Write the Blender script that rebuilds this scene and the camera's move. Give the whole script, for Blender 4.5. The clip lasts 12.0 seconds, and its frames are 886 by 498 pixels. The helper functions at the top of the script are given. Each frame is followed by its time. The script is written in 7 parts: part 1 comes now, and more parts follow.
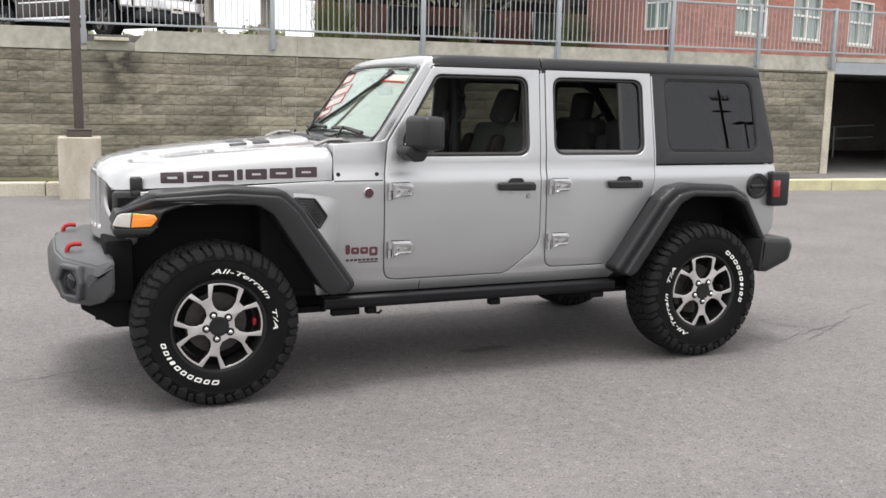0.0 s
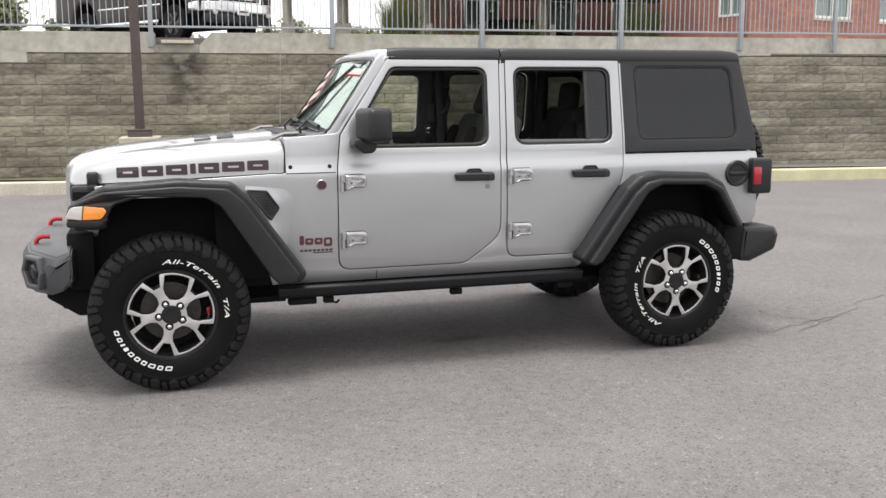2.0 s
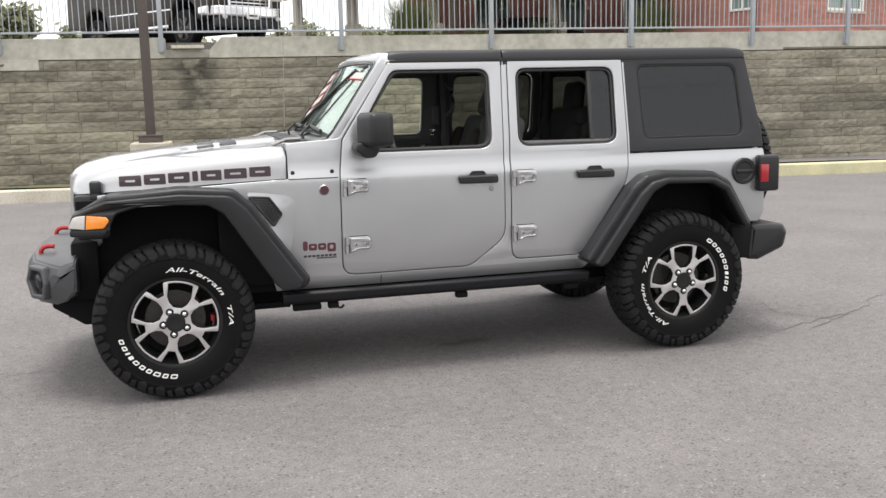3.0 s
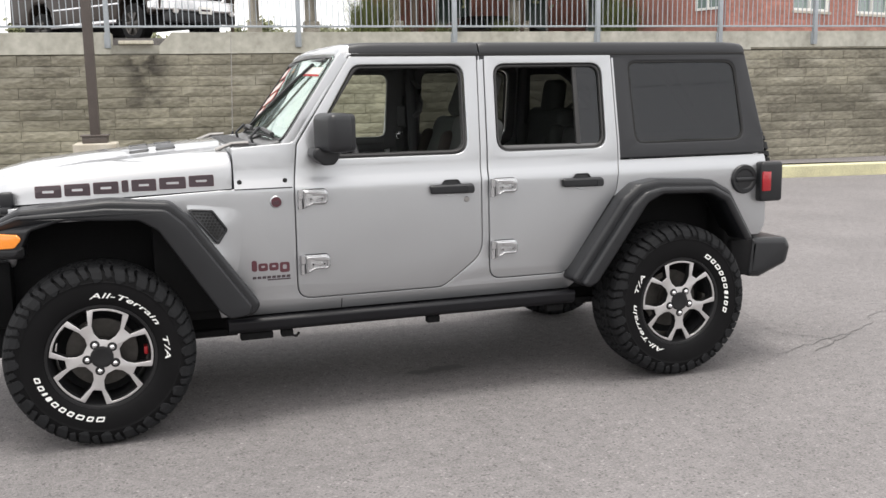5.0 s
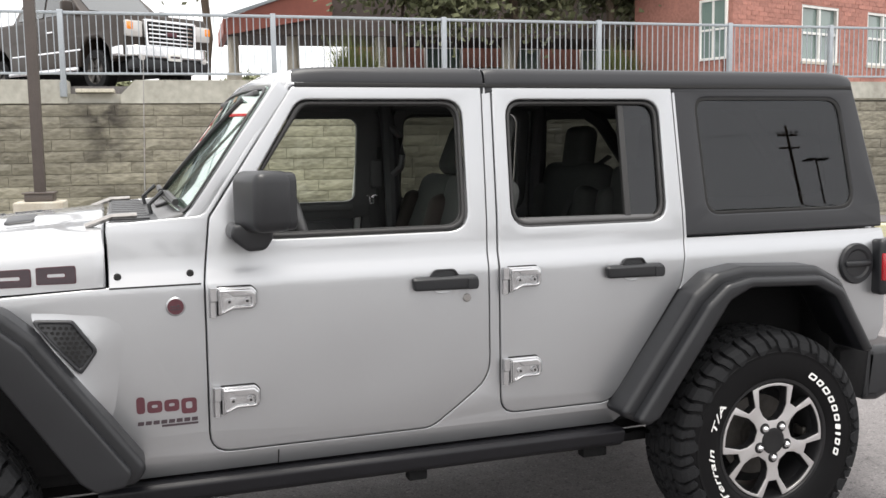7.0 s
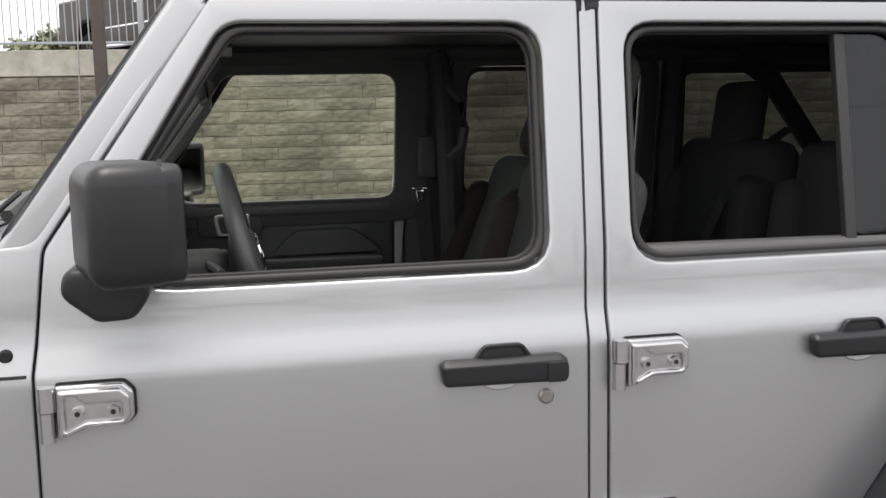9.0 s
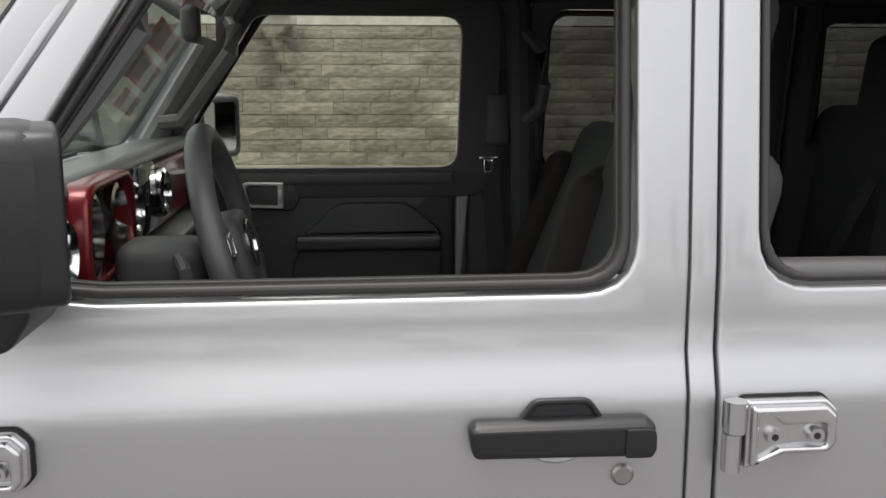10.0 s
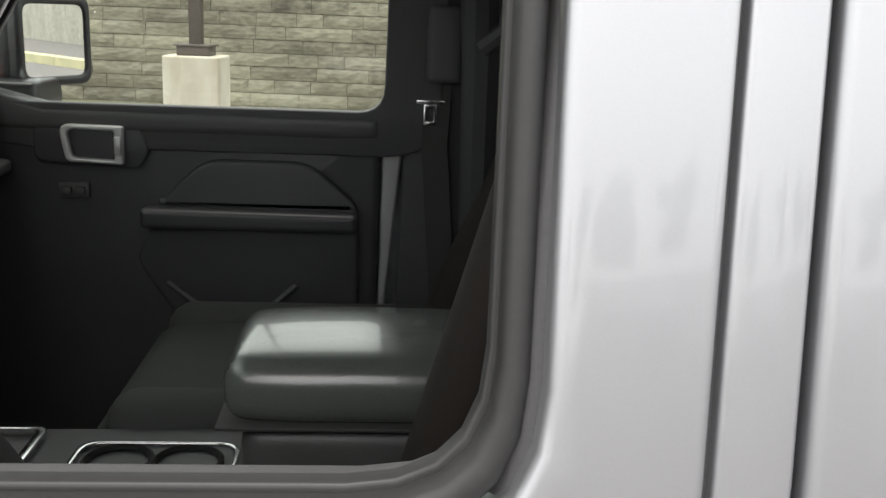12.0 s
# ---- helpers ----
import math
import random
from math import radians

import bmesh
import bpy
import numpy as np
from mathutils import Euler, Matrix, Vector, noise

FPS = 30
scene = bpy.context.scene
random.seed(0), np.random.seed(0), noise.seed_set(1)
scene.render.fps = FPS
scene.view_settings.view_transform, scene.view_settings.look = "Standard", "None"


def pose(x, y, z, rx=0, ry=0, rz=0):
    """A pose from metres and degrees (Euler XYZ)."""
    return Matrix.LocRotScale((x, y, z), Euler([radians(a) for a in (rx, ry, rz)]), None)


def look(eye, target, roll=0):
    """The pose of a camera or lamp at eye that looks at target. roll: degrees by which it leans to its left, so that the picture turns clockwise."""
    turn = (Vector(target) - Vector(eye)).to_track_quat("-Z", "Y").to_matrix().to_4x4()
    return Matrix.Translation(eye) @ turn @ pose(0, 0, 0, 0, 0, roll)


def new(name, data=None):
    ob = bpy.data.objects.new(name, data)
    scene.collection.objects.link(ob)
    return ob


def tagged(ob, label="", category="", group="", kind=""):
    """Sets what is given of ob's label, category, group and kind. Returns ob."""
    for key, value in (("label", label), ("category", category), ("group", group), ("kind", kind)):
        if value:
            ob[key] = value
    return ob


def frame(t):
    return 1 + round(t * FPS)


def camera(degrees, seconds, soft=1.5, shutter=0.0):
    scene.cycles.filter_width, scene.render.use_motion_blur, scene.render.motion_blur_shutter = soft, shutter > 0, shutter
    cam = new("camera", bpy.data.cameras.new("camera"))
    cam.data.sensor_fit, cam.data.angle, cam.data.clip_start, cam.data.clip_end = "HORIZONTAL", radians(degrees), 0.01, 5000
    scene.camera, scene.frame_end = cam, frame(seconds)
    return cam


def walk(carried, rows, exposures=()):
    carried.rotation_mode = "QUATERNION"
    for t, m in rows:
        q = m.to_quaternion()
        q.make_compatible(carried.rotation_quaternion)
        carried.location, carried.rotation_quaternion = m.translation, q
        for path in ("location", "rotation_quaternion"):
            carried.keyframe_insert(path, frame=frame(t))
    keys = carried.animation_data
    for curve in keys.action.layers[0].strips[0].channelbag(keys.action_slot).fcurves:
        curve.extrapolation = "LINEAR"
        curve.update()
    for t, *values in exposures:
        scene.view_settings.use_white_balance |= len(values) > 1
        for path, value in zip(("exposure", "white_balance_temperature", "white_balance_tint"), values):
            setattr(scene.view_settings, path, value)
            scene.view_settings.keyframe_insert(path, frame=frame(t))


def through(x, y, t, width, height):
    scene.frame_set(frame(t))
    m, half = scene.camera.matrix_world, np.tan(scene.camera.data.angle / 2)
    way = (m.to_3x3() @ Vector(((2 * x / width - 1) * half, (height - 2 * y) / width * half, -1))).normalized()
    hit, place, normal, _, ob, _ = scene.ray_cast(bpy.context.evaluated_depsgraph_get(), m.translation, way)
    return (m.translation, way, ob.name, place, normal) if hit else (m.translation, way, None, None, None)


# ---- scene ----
cam = camera(49.58, 12.0)

PATH = [
    (0, (-0.788, -5.719, 1.587), (-0.019, -3.899, 1.277), 1.07),
    (0.5, (-0.506, -5.803, 1.580), (0.201, -3.956, 1.288), 0.50),
    (1, (-0.350, -5.972, 1.566), (0.312, -4.106, 1.278), -0.04),
    (1.5, (-0.195, -6.077, 1.574), (0.405, -4.197, 1.252), -0.10),
    (2, (-0.028, -6.059, 1.573), (0.540, -4.169, 1.252), -0.25),
    (2.5, (0.030, -6.068, 1.589), (0.562, -4.167, 1.268), -1.38),
    (4.5, (0.098, -5.687, 1.595), (0.684, -3.804, 1.265), -0.76),
    (5, (0.179, -5.402, 1.586), (0.796, -3.527, 1.261), -1.03),
    (5.5, (0.328, -5.020, 1.584), (0.942, -3.140, 1.288), -0.68),
    (6, (0.374, -4.637, 1.595), (1.072, -2.780, 1.336), -0.77),
    (6.5, (0.546, -4.247, 1.586), (1.264, -2.397, 1.336), -1.18),
    (7, (0.689, -3.865, 1.561), (1.334, -1.985, 1.347), -0.91),
    (9, (1.292, -2.420, 1.542), (1.708, -0.481, 1.278), -1.23),
    (9.5, (1.443, -2.181, 1.537), (1.724, -0.222, 1.248), -0.44),
    (10, (1.479, -1.909, 1.534), (1.691, 0.049, 1.186), 0.09),
    (10.5, (1.565, -1.695, 1.507), (1.678, 0.264, 1.121), 0.34),
    (11, (1.689, -1.489, 1.511), (1.637, 0.471, 1.115), 0.32),
    (11.5, (1.751, -1.270, 1.496), (1.758, 0.685, 1.076), 0.63),
    (12, (1.784, -1.095, 1.485), (1.927, 0.841, 1.006), 2.34),
]
walk(cam, [(t, look(e, g, r)) for t, e, g, r in PATH], [(0, 0.98), (2.5, 0.98), (6.0, 1.17), (7.0, 1.24), (8.8, 0.98), (10.5, 1.05), (12, 1.48)])

# ---- light ----
world = bpy.data.worlds.new("overcast_sky")
scene.world = world
world.use_nodes = True
wn, wl = world.node_tree.nodes, world.node_tree.links
sky = wn.new("ShaderNodeTexSky")
sky.sky_type, sky.sun_disc = "NISHITA", False
sky.sun_elevation, sky.sun_rotation = radians(55), radians(200)
sky.dust_density, sky.air_density = 6.0, 1.0
cloud = wn.new("ShaderNodeMix")
cloud.data_type = "RGBA"
cloud.inputs["Factor"].default_value = 0.88
cloud.inputs["B"].default_value = (8.9, 8.8, 8.78, 1)
wl.new(sky.outputs["Color"], cloud.inputs["A"])
wl.new(cloud.outputs["Result"], wn["Background"].inputs["Color"])
wn["Background"].inputs["Strength"].default_value = 0.102

sun_data = bpy.data.lights.new("sun", "SUN")
sun_data.energy, sun_data.angle, sun_data.color = 1.35, radians(25), (1.0, 0.96, 0.9)
sun = new("sun", sun_data)
sun.matrix_world = look((0, 0, 30), (1.5, 1.0, 0))


# ---- materials ----
def material(name, color, rough=0.5, metal=0.0, spread=0.12, scale=4.0, fine=60.0, bump=0.0, coat=0.0,
             dark=None, random_shade=0.0, island=0.0, spec=0.5, steep=0.4):
    """A surface with slow stains and fine grain; color is its real base colour."""
    m = bpy.data.materials.new(name)
    m.use_nodes = True
    n, l = m.node_tree.nodes, m.node_tree.links
    bsdf = n["Principled BSDF"]
    tc = n.new("ShaderNodeTexCoord")
    slow, grain = n.new("ShaderNodeTexNoise"), n.new("ShaderNodeTexNoise")
    slow.inputs["Scale"].default_value, slow.inputs["Detail"].default_value = scale, 6
    grain.inputs["Scale"].default_value, grain.inputs["Detail"].default_value = fine, 3
    for t in (slow, grain):
        l.new(tc.outputs["Object"], t.inputs["Vector"])
    add = n.new("ShaderNodeMath")
    add.operation = "ADD"
    l.new(slow.outputs["Fac"], add.inputs[0])
    l.new(grain.outputs["Fac"], add.inputs[1])
    fac = add.outputs[0]
    if random_shade or island:
        info = n.new("ShaderNodeObjectInfo") if random_shade else n.new("ShaderNodeNewGeometry")
        src = info.outputs["Random"] if random_shade else info.outputs["Random Per Island"]
        mul = n.new("ShaderNodeMath")
        mul.operation, mul.inputs[1].default_value = "MULTIPLY_ADD", 2 * (random_shade or island)
        mul.inputs[2].default_value = -(random_shade or island)
        l.new(src, mul.inputs[0])
        more = n.new("ShaderNodeMath")
        more.operation = "ADD"
        l.new(fac, more.inputs[0])
        l.new(mul.outputs[0], more.inputs[1])
        fac = more.outputs[0]
    ramp = n.new("ShaderNodeMapRange")
    ramp.inputs["From Min"].default_value, ramp.inputs["From Max"].default_value = 1 - steep, 1 + steep
    l.new(fac, ramp.inputs["Value"])
    mix = n.new("ShaderNodeMix")
    mix.data_type = "RGBA"
    lo = dark or tuple(c * (1 - spread) for c in color)
    hi = tuple(min(1, c * (1 + spread)) for c in color)
    mix.inputs["A"].default_value, mix.inputs["B"].default_value = (*lo, 1), (*hi, 1)
    l.new(ramp.outputs["Result"], mix.inputs["Factor"])
    l.new(mix.outputs["Result"], bsdf.inputs["Base Color"])
    rr = n.new("ShaderNodeMapRange")
    rr.inputs["To Min"].default_value, rr.inputs["To Max"].default_value = rough * 0.85, min(1, rough * 1.15)
    l.new(slow.outputs["Fac"], rr.inputs["Value"])
    l.new(rr.outputs["Result"], bsdf.inputs["Roughness"])
    bsdf.inputs["Metallic"].default_value = metal
    bsdf.inputs["Coat Weight"].default_value = coat
    bsdf.inputs["Coat Roughness"].default_value = 0.04
    bsdf.inputs["Specular IOR Level"].default_value = spec
    if bump:
        b = n.new("ShaderNodeBump")
        b.inputs["Strength"].default_value, b.inputs["Distance"].default_value = 1.0, bump
        l.new(grain.outputs["Fac"], b.inputs["Height"])
        l.new(b.outputs["Normal"], bsdf.inputs["Normal"])
    return m


def glass(name, color=(1, 1, 1), rough=0.0, through=1.0, sheen=(1, 1, 1), least=0.045):
    """A thin pane: clear or tinted, with the gloss of its surface."""
    m = bpy.data.materials.new(name)
    m.use_nodes = True
    n, l = m.node_tree.nodes, m.node_tree.links
    n.remove(n["Principled BSDF"])
    tr, gl, mx, fr = (n.new("ShaderNodeBsdfTransparent"), n.new("ShaderNodeBsdfGlossy"), n.new("ShaderNodeMixShader"), n.new("ShaderNodeLayerWeight"))
    tr.inputs["Color"].default_value = (*(c * through for c in color), 1)
    gl.inputs["Roughness"].default_value = rough
    gl.inputs["Color"].default_value = (*sheen, 1)
    fr.inputs["Blend"].default_value = 0.5
    steep, gloss = n.new("ShaderNodeMath"), n.new("ShaderNodeMath")
    steep.operation, steep.inputs[1].default_value = "POWER", 5.0
    gloss.operation, gloss.inputs[1].default_value, gloss.inputs[2].default_value = "MULTIPLY_ADD", 0.99 - least, least
    l.new(fr.outputs["Facing"], steep.inputs[0])
    l.new(steep.outputs[0], gloss.inputs[0])
    l.new(gloss.outputs[0], mx.inputs[0])
    l.new(tr.outputs[0], mx.inputs[1])
    l.new(gl.outputs[0], mx.inputs[2])
    l.new(mx.outputs[0], n["Material Output"].inputs["Surface"])
    return m


PAINT = material("silver_paint", (0.412, 0.420, 0.433), rough=0.40, metal=0.80, spread=0.03, scale=3, fine=900, coat=0.9)
GAP = material("gap_black", (0.01, 0.01, 0.01), rough=0.8, spread=0.2)
PLASTIC = material("black_plastic", (0.0125, 0.0132, 0.0152), rough=0.38, spec=0.42, spread=0.15, scale=8, fine=500, bump=0.00015)
HARDTOP = material("black_hardtop", (0.014, 0.0147, 0.0175), rough=0.42, spec=0.45, spread=0.12, scale=5, fine=450, bump=0.00012)
SEAL = material("rubber_seal", (0.024, 0.0235, 0.0235), rough=0.5, spread=0.15, scale=9, fine=200)
TREAD = material("dusty_tread_rubber", (0.0125, 0.013, 0.0142), rough=0.75, spec=0.2, spread=0.35, scale=14, fine=160, bump=0.0006)
RUBBER = material("tyre_rubber", (0.004, 0.004, 0.0045), rough=0.6, spec=0.14, spread=0.35, scale=12, fine=220, bump=0.0005)
WHITE = material("white_lettering", (0.8, 0.8, 0.78), rough=0.5, spread=0.06)
MACHINED = material("machined_alloy", (0.62, 0.61, 0.61), rough=0.33, metal=0.85, spread=0.06, fine=300)
RIM_BLACK = material("black_rim", (0.012, 0.012, 0.013), rough=0.4, spec=0.3, spread=0.2)
DARK_DISC = material("brake_disc_steel", (0.07, 0.065, 0.06), rough=0.5, metal=0.6, spread=0.25, scale=20)
STEEL = material("dull_steel", (0.32, 0.31, 0.30), rough=0.4, metal=0.9, spread=0.25, scale=20)
CHROME = material("chrome", (0.72, 0.72, 0.73), rough=0.14, metal=1.0, spread=0.05)
DARK_STEEL = material("black_underbody", (0.007, 0.007, 0.0075), rough=0.85, spec=0.2, spread=0.3)
BUMPER = material("grey_bumper", (0.066, 0.068, 0.073), rough=0.42, metal=0.2, spread=0.1, fine=500, bump=0.00012)
RED = material("red_paint", (0.36, 0.012, 0.016), rough=0.4, spread=0.1)
HINGE = material("bright_silver_hinge", (0.52, 0.525, 0.535), rough=0.24, metal=0.9, spread=0.04, fine=300, coat=0.6)
DECAL = material("dark_decal", (0.040, 0.026, 0.032), rough=0.45, spread=0.15)
DECAL_RED = material("burgundy_decal", (0.075, 0.018, 0.026), rough=0.45, spread=0.15)
AMBER = material("amber_lens", (0.85, 0.26, 0.02), rough=0.15, spread=0.08, coat=1)
LENS = material("clear_lens", (0.50, 0.48, 0.46), rough=0.12, spread=0.06, coat=1)
TAIL = material("red_lens", (0.33, 0.010, 0.016), rough=0.2, spread=0.1, coat=0.5)
CLEAR = glass("clear_glass", (0.97, 1.0, 0.96))
SHIELD = glass("windscreen_glass", (0.90, 0.95, 0.92), sheen=(0.80, 0.90, 0.85), least=0.19)
TINT = glass("tinted_glass", (0.55, 0.57, 0.56), through=0.72, sheen=(0.82, 0.83, 0.86))
PRIVACY = glass("privacy_glass", (0.30, 0.31, 0.31), sheen=(0.78, 0.79, 0.82))
ARMREST = material("black_armrest_leather", (0.11, 0.122, 0.115), rough=0.24, spec=1.0, coat=0.5, spread=0.1, scale=14, fine=350, bump=0.0002)
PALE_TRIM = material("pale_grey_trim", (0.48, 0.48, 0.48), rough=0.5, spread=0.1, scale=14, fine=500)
PILLAR = material("grey_pillar_trim", (0.17, 0.17, 0.172), rough=0.5, spread=0.1, scale=14, fine=500)
MIRROR = material("mirror_glass", (0.9, 0.9, 0.9), rough=0.01, metal=1.0, spread=0.0)
TRIM = material("black_trim", (0.08, 0.08, 0.082), rough=0.55, spread=0.12, scale=10, fine=500, bump=0.0001)
SATIN = material("satin_silver", (0.62, 0.62, 0.61), rough=0.38, metal=0.35, spread=0.05)
LEATHER = material("black_leather", (0.085, 0.085, 0.086), rough=0.40, spread=0.12, scale=14, fine=350, bump=0.0002)
DARK_TRIM = material("dark_cabin_trim", (0.05, 0.05, 0.053), rough=0.7, spread=0.15, scale=10, fine=500)
PANEL = material("black_door_panel", (0.062, 0.062, 0.066), rough=0.42, spread=0.12, scale=10, fine=500, bump=0.0001)
RAIL = material("black_rail_steel", (0.008, 0.008, 0.010), rough=0.45, spec=0.28, spread=0.2)
CLOTH = material("black_cloth", (0.052, 0.055, 0.053), rough=0.9, spread=0.2, scale=20, fine=700, bump=0.0004)
CLOTH_RUST = material("rust_seat_insert", (0.026, 0.020, 0.017), rough=0.85, spread=0.3, scale=20, fine=600, bump=0.0004)
DASH_RED = material("red_dashboard", (0.17, 0.011, 0.014), rough=0.32, metal=0.3, spread=0.08, coat=0.4)
SCREEN = material("dark_screen", (0.008, 0.01, 0.012), rough=0.08, spread=0.1)
BELT = material("grey_belt", (0.05, 0.05, 0.05), rough=0.7, spread=0.15, fine=500)
def thin_paper(name, color):
    """Printed paper that lets some light through."""
    m = material(name, color, rough=0.8, spread=0.06)
    n, l = m.node_tree.nodes, m.node_tree.links
    thin, both = n.new("ShaderNodeBsdfTranslucent"), n.new("ShaderNodeMixShader")
    thin.inputs["Color"].default_value = (*color, 1)
    both.inputs[0].default_value = 0.45
    l.new(n["Principled BSDF"].outputs[0], both.inputs[1])
    l.new(thin.outputs[0], both.inputs[2])
    l.new(both.outputs[0], n["Material Output"].inputs["Surface"])
    return m


STICKER_RED = thin_paper("red_sticker", (0.5, 0.03, 0.03))
STICKER_PAPER = thin_paper("pale_sticker", (0.82, 0.80, 0.76))
PAPER = material("white_paper", (0.75, 0.74, 0.70), rough=0.8, spread=0.05)

BLOCK = material("split_face_block", (0.245, 0.230, 0.182), rough=0.95, spread=0.34, scale=0.9, fine=9, bump=0.012, random_shade=0.13, dark=(0.12, 0.11, 0.088), steep=0.36)
BLOCK_ISLAND = material("split_face_blocks", (0.245, 0.230, 0.182), rough=0.95, spread=0.34, scale=0.9, fine=9, bump=0.012, island=0.13, dark=(0.12, 0.11, 0.088), steep=0.36)
for m in (BLOCK, BLOCK_ISLAND):
    # weathering runs on over the joints: streaks, pale lichen and a wet stain below the dip
    n, l = m.node_tree.nodes, m.node_tree.links
    geo, mp = n.new("ShaderNodeNewGeometry"), n.new("ShaderNodeMapping")
    mp.inputs["Scale"].default_value = (1.0, 1.0, 2.6)
    l.new(geo.outputs["Position"], mp.inputs["Vector"])
    for k in [q for q in n if q.bl_idname == "ShaderNodeTexNoise"]:
        l.new(mp.outputs["Vector"], k.inputs["Vector"])
    wet, sep = n.new("ShaderNodeTexNoise"), n.new("ShaderNodeSeparateXYZ")
    wet.inputs["Scale"].default_value, wet.inputs["Detail"].default_value = 3.2, 8
    l.new(geo.outputs["Position"], wet.inputs["Vector"])
    l.new(geo.outputs["Position"], sep.inputs["Vector"])
    off, size, bell = (n.new("ShaderNodeMath") for _ in range(3))
    off.operation, off.inputs[1].default_value = "ADD", -0.60
    size.operation = "ABSOLUTE"
    bell.operation, bell.use_clamp = "MULTIPLY_ADD", True
    bell.inputs[1].default_value, bell.inputs[2].default_value = -2.3, 1.25
    l.new(sep.outputs["X"], off.inputs[0])
    l.new(off.outputs[0], size.inputs[0])
    l.new(size.outputs[0], bell.inputs[0])
    high = n.new("ShaderNodeMapRange")
    high.inputs["From Min"].default_value, high.inputs["From Max"].default_value = 0.8, 2.0
    l.new(sep.outputs["Z"], high.inputs["Value"])
    spot = n.new("ShaderNodeMapRange")
    spot.inputs["From Min"].default_value, spot.inputs["From Max"].default_value = 0.40, 0.58
    l.new(wet.outputs["Fac"], spot.inputs["Value"])
    a, b = n.new("ShaderNodeMath"), n.new("ShaderNodeMath")
    a.operation = b.operation = "MULTIPLY"
    l.new(bell.outputs[0], a.inputs[0])
    l.new(high.outputs["Result"], a.inputs[1])
    l.new(a.outputs[0], b.inputs[0])
    l.new(spot.outputs["Result"], b.inputs[1])
    mx = n.new("ShaderNodeMix")
    mx.data_type = "RGBA"
    base = n["Principled BSDF"].inputs["Base Color"]
    l.new(base.links[0].from_socket, mx.inputs["A"])
    mx.inputs["B"].default_value = (0.035, 0.03, 0.026, 1)
    l.new(b.outputs[0], mx.inputs["Factor"])
    # broad damp patches and pale lime bloom
    last = mx.outputs["Result"]
    for sc, lo, hi, tint, most in ((0.55, 0.46, 0.66, (0.085, 0.078, 0.06, 1), 0.55), (1.3, 0.56, 0.70, (0.36, 0.345, 0.29, 1), 0.55)):
        patch, edge, lay = n.new("ShaderNodeTexNoise"), n.new("ShaderNodeMapRange"), n.new("ShaderNodeMix")
        patch.inputs["Scale"].default_value, patch.inputs["Detail"].default_value = sc, 7
        l.new(mp.outputs["Vector"], patch.inputs["Vector"])
        edge.inputs["From Min"].default_value, edge.inputs["From Max"].default_value = lo, hi
        edge.inputs["To Max"].default_value = most
        l.new(patch.outputs["Fac"], edge.inputs["Value"])
        lay.data_type = "RGBA"
        l.new(edge.outputs["Result"], lay.inputs["Factor"])
        l.new(last, lay.inputs["A"])
        lay.inputs["B"].default_value = tint
        last = lay.outputs["Result"]
    l.new(last, base)
MORTAR = material("dark_joint", (0.12, 0.113, 0.093), rough=1.0, spread=0.3, scale=2, fine=40)
CONCRETE = material("stained_concrete", (0.47, 0.46, 0.41), rough=0.9, spread=0.12, scale=1.6, fine=7, bump=0.002, dark=(0.31, 0.30, 0.26), steep=0.36)
PEDESTAL = material("pale_concrete", (0.53, 0.51, 0.445), rough=0.9, spread=0.08, scale=2.2, fine=180, bump=0.002, dark=(0.36, 0.315, 0.245), steep=0.25)
for m, sc in ((CONCRETE, (1.6, 1.6, 0.45)), (PEDESTAL, (2.0, 2.0, 0.7))):
    # rain streaks run down these faces
    n, l = m.node_tree.nodes, m.node_tree.links
    geo, mp = n.new("ShaderNodeNewGeometry"), n.new("ShaderNodeMapping")
    mp.inputs["Scale"].default_value = sc
    l.new(geo.outputs["Position"], mp.inputs["Vector"])
    l.new(mp.outputs["Vector"], [q for q in n if q.bl_idname == "ShaderNodeTexNoise"][0].inputs["Vector"])
KERB = material("kerb_concrete", (0.55, 0.52, 0.44), rough=0.9, spread=0.12, scale=1.5, fine=40, bump=0.002, dark=(0.37, 0.34, 0.28), steep=0.25)
KERB_YELLOW = material("worn_yellow_kerb_paint", (0.58, 0.55, 0.34), rough=0.85, spread=0.1, scale=2.0, fine=40, bump=0.002, dark=(0.42, 0.40, 0.27), steep=0.25)
GALV = material("grey_painted_steel", (0.33, 0.36, 0.39), rough=0.5, metal=0.15, spread=0.12, scale=5)
BRONZE = material("brown_post_paint", (0.085, 0.07, 0.062), rough=0.5, spread=0.2, scale=3)
BRICK = material("red_brick", (0.38, 0.178, 0.14), rough=0.9, spread=0.3, scale=1.2, fine=14, bump=0.004)
BRICK_I = material("red_bricks", (0.38, 0.178, 0.14), rough=0.9, spread=0.3, scale=1.2, fine=14, bump=0.004, island=0.2)
WINDOW_WHITE = material("white_window_frame", (0.75, 0.75, 0.72), rough=0.5, spread=0.05)
PANE = material("window_pane", (0.16, 0.22, 0.2), rough=0.06, spread=0.25, scale=0.8, coat=0.6)
SOFFIT = material("dark_brown_soffit", (0.075, 0.058, 0.052), rough=0.8, spread=0.3)
FASCIA = material("red_fascia", (0.27, 0.085, 0.062), rough=0.6, spread=0.15)
LEAF = material("leaf_green", (0.145, 0.155, 0.08), rough=0.7, spread=0.5, scale=1.5, fine=8, island=0.2)
GRASSY = material("tall_grass", (0.12, 0.14, 0.045), rough=0.8, spread=0.4, scale=2, island=0.2)
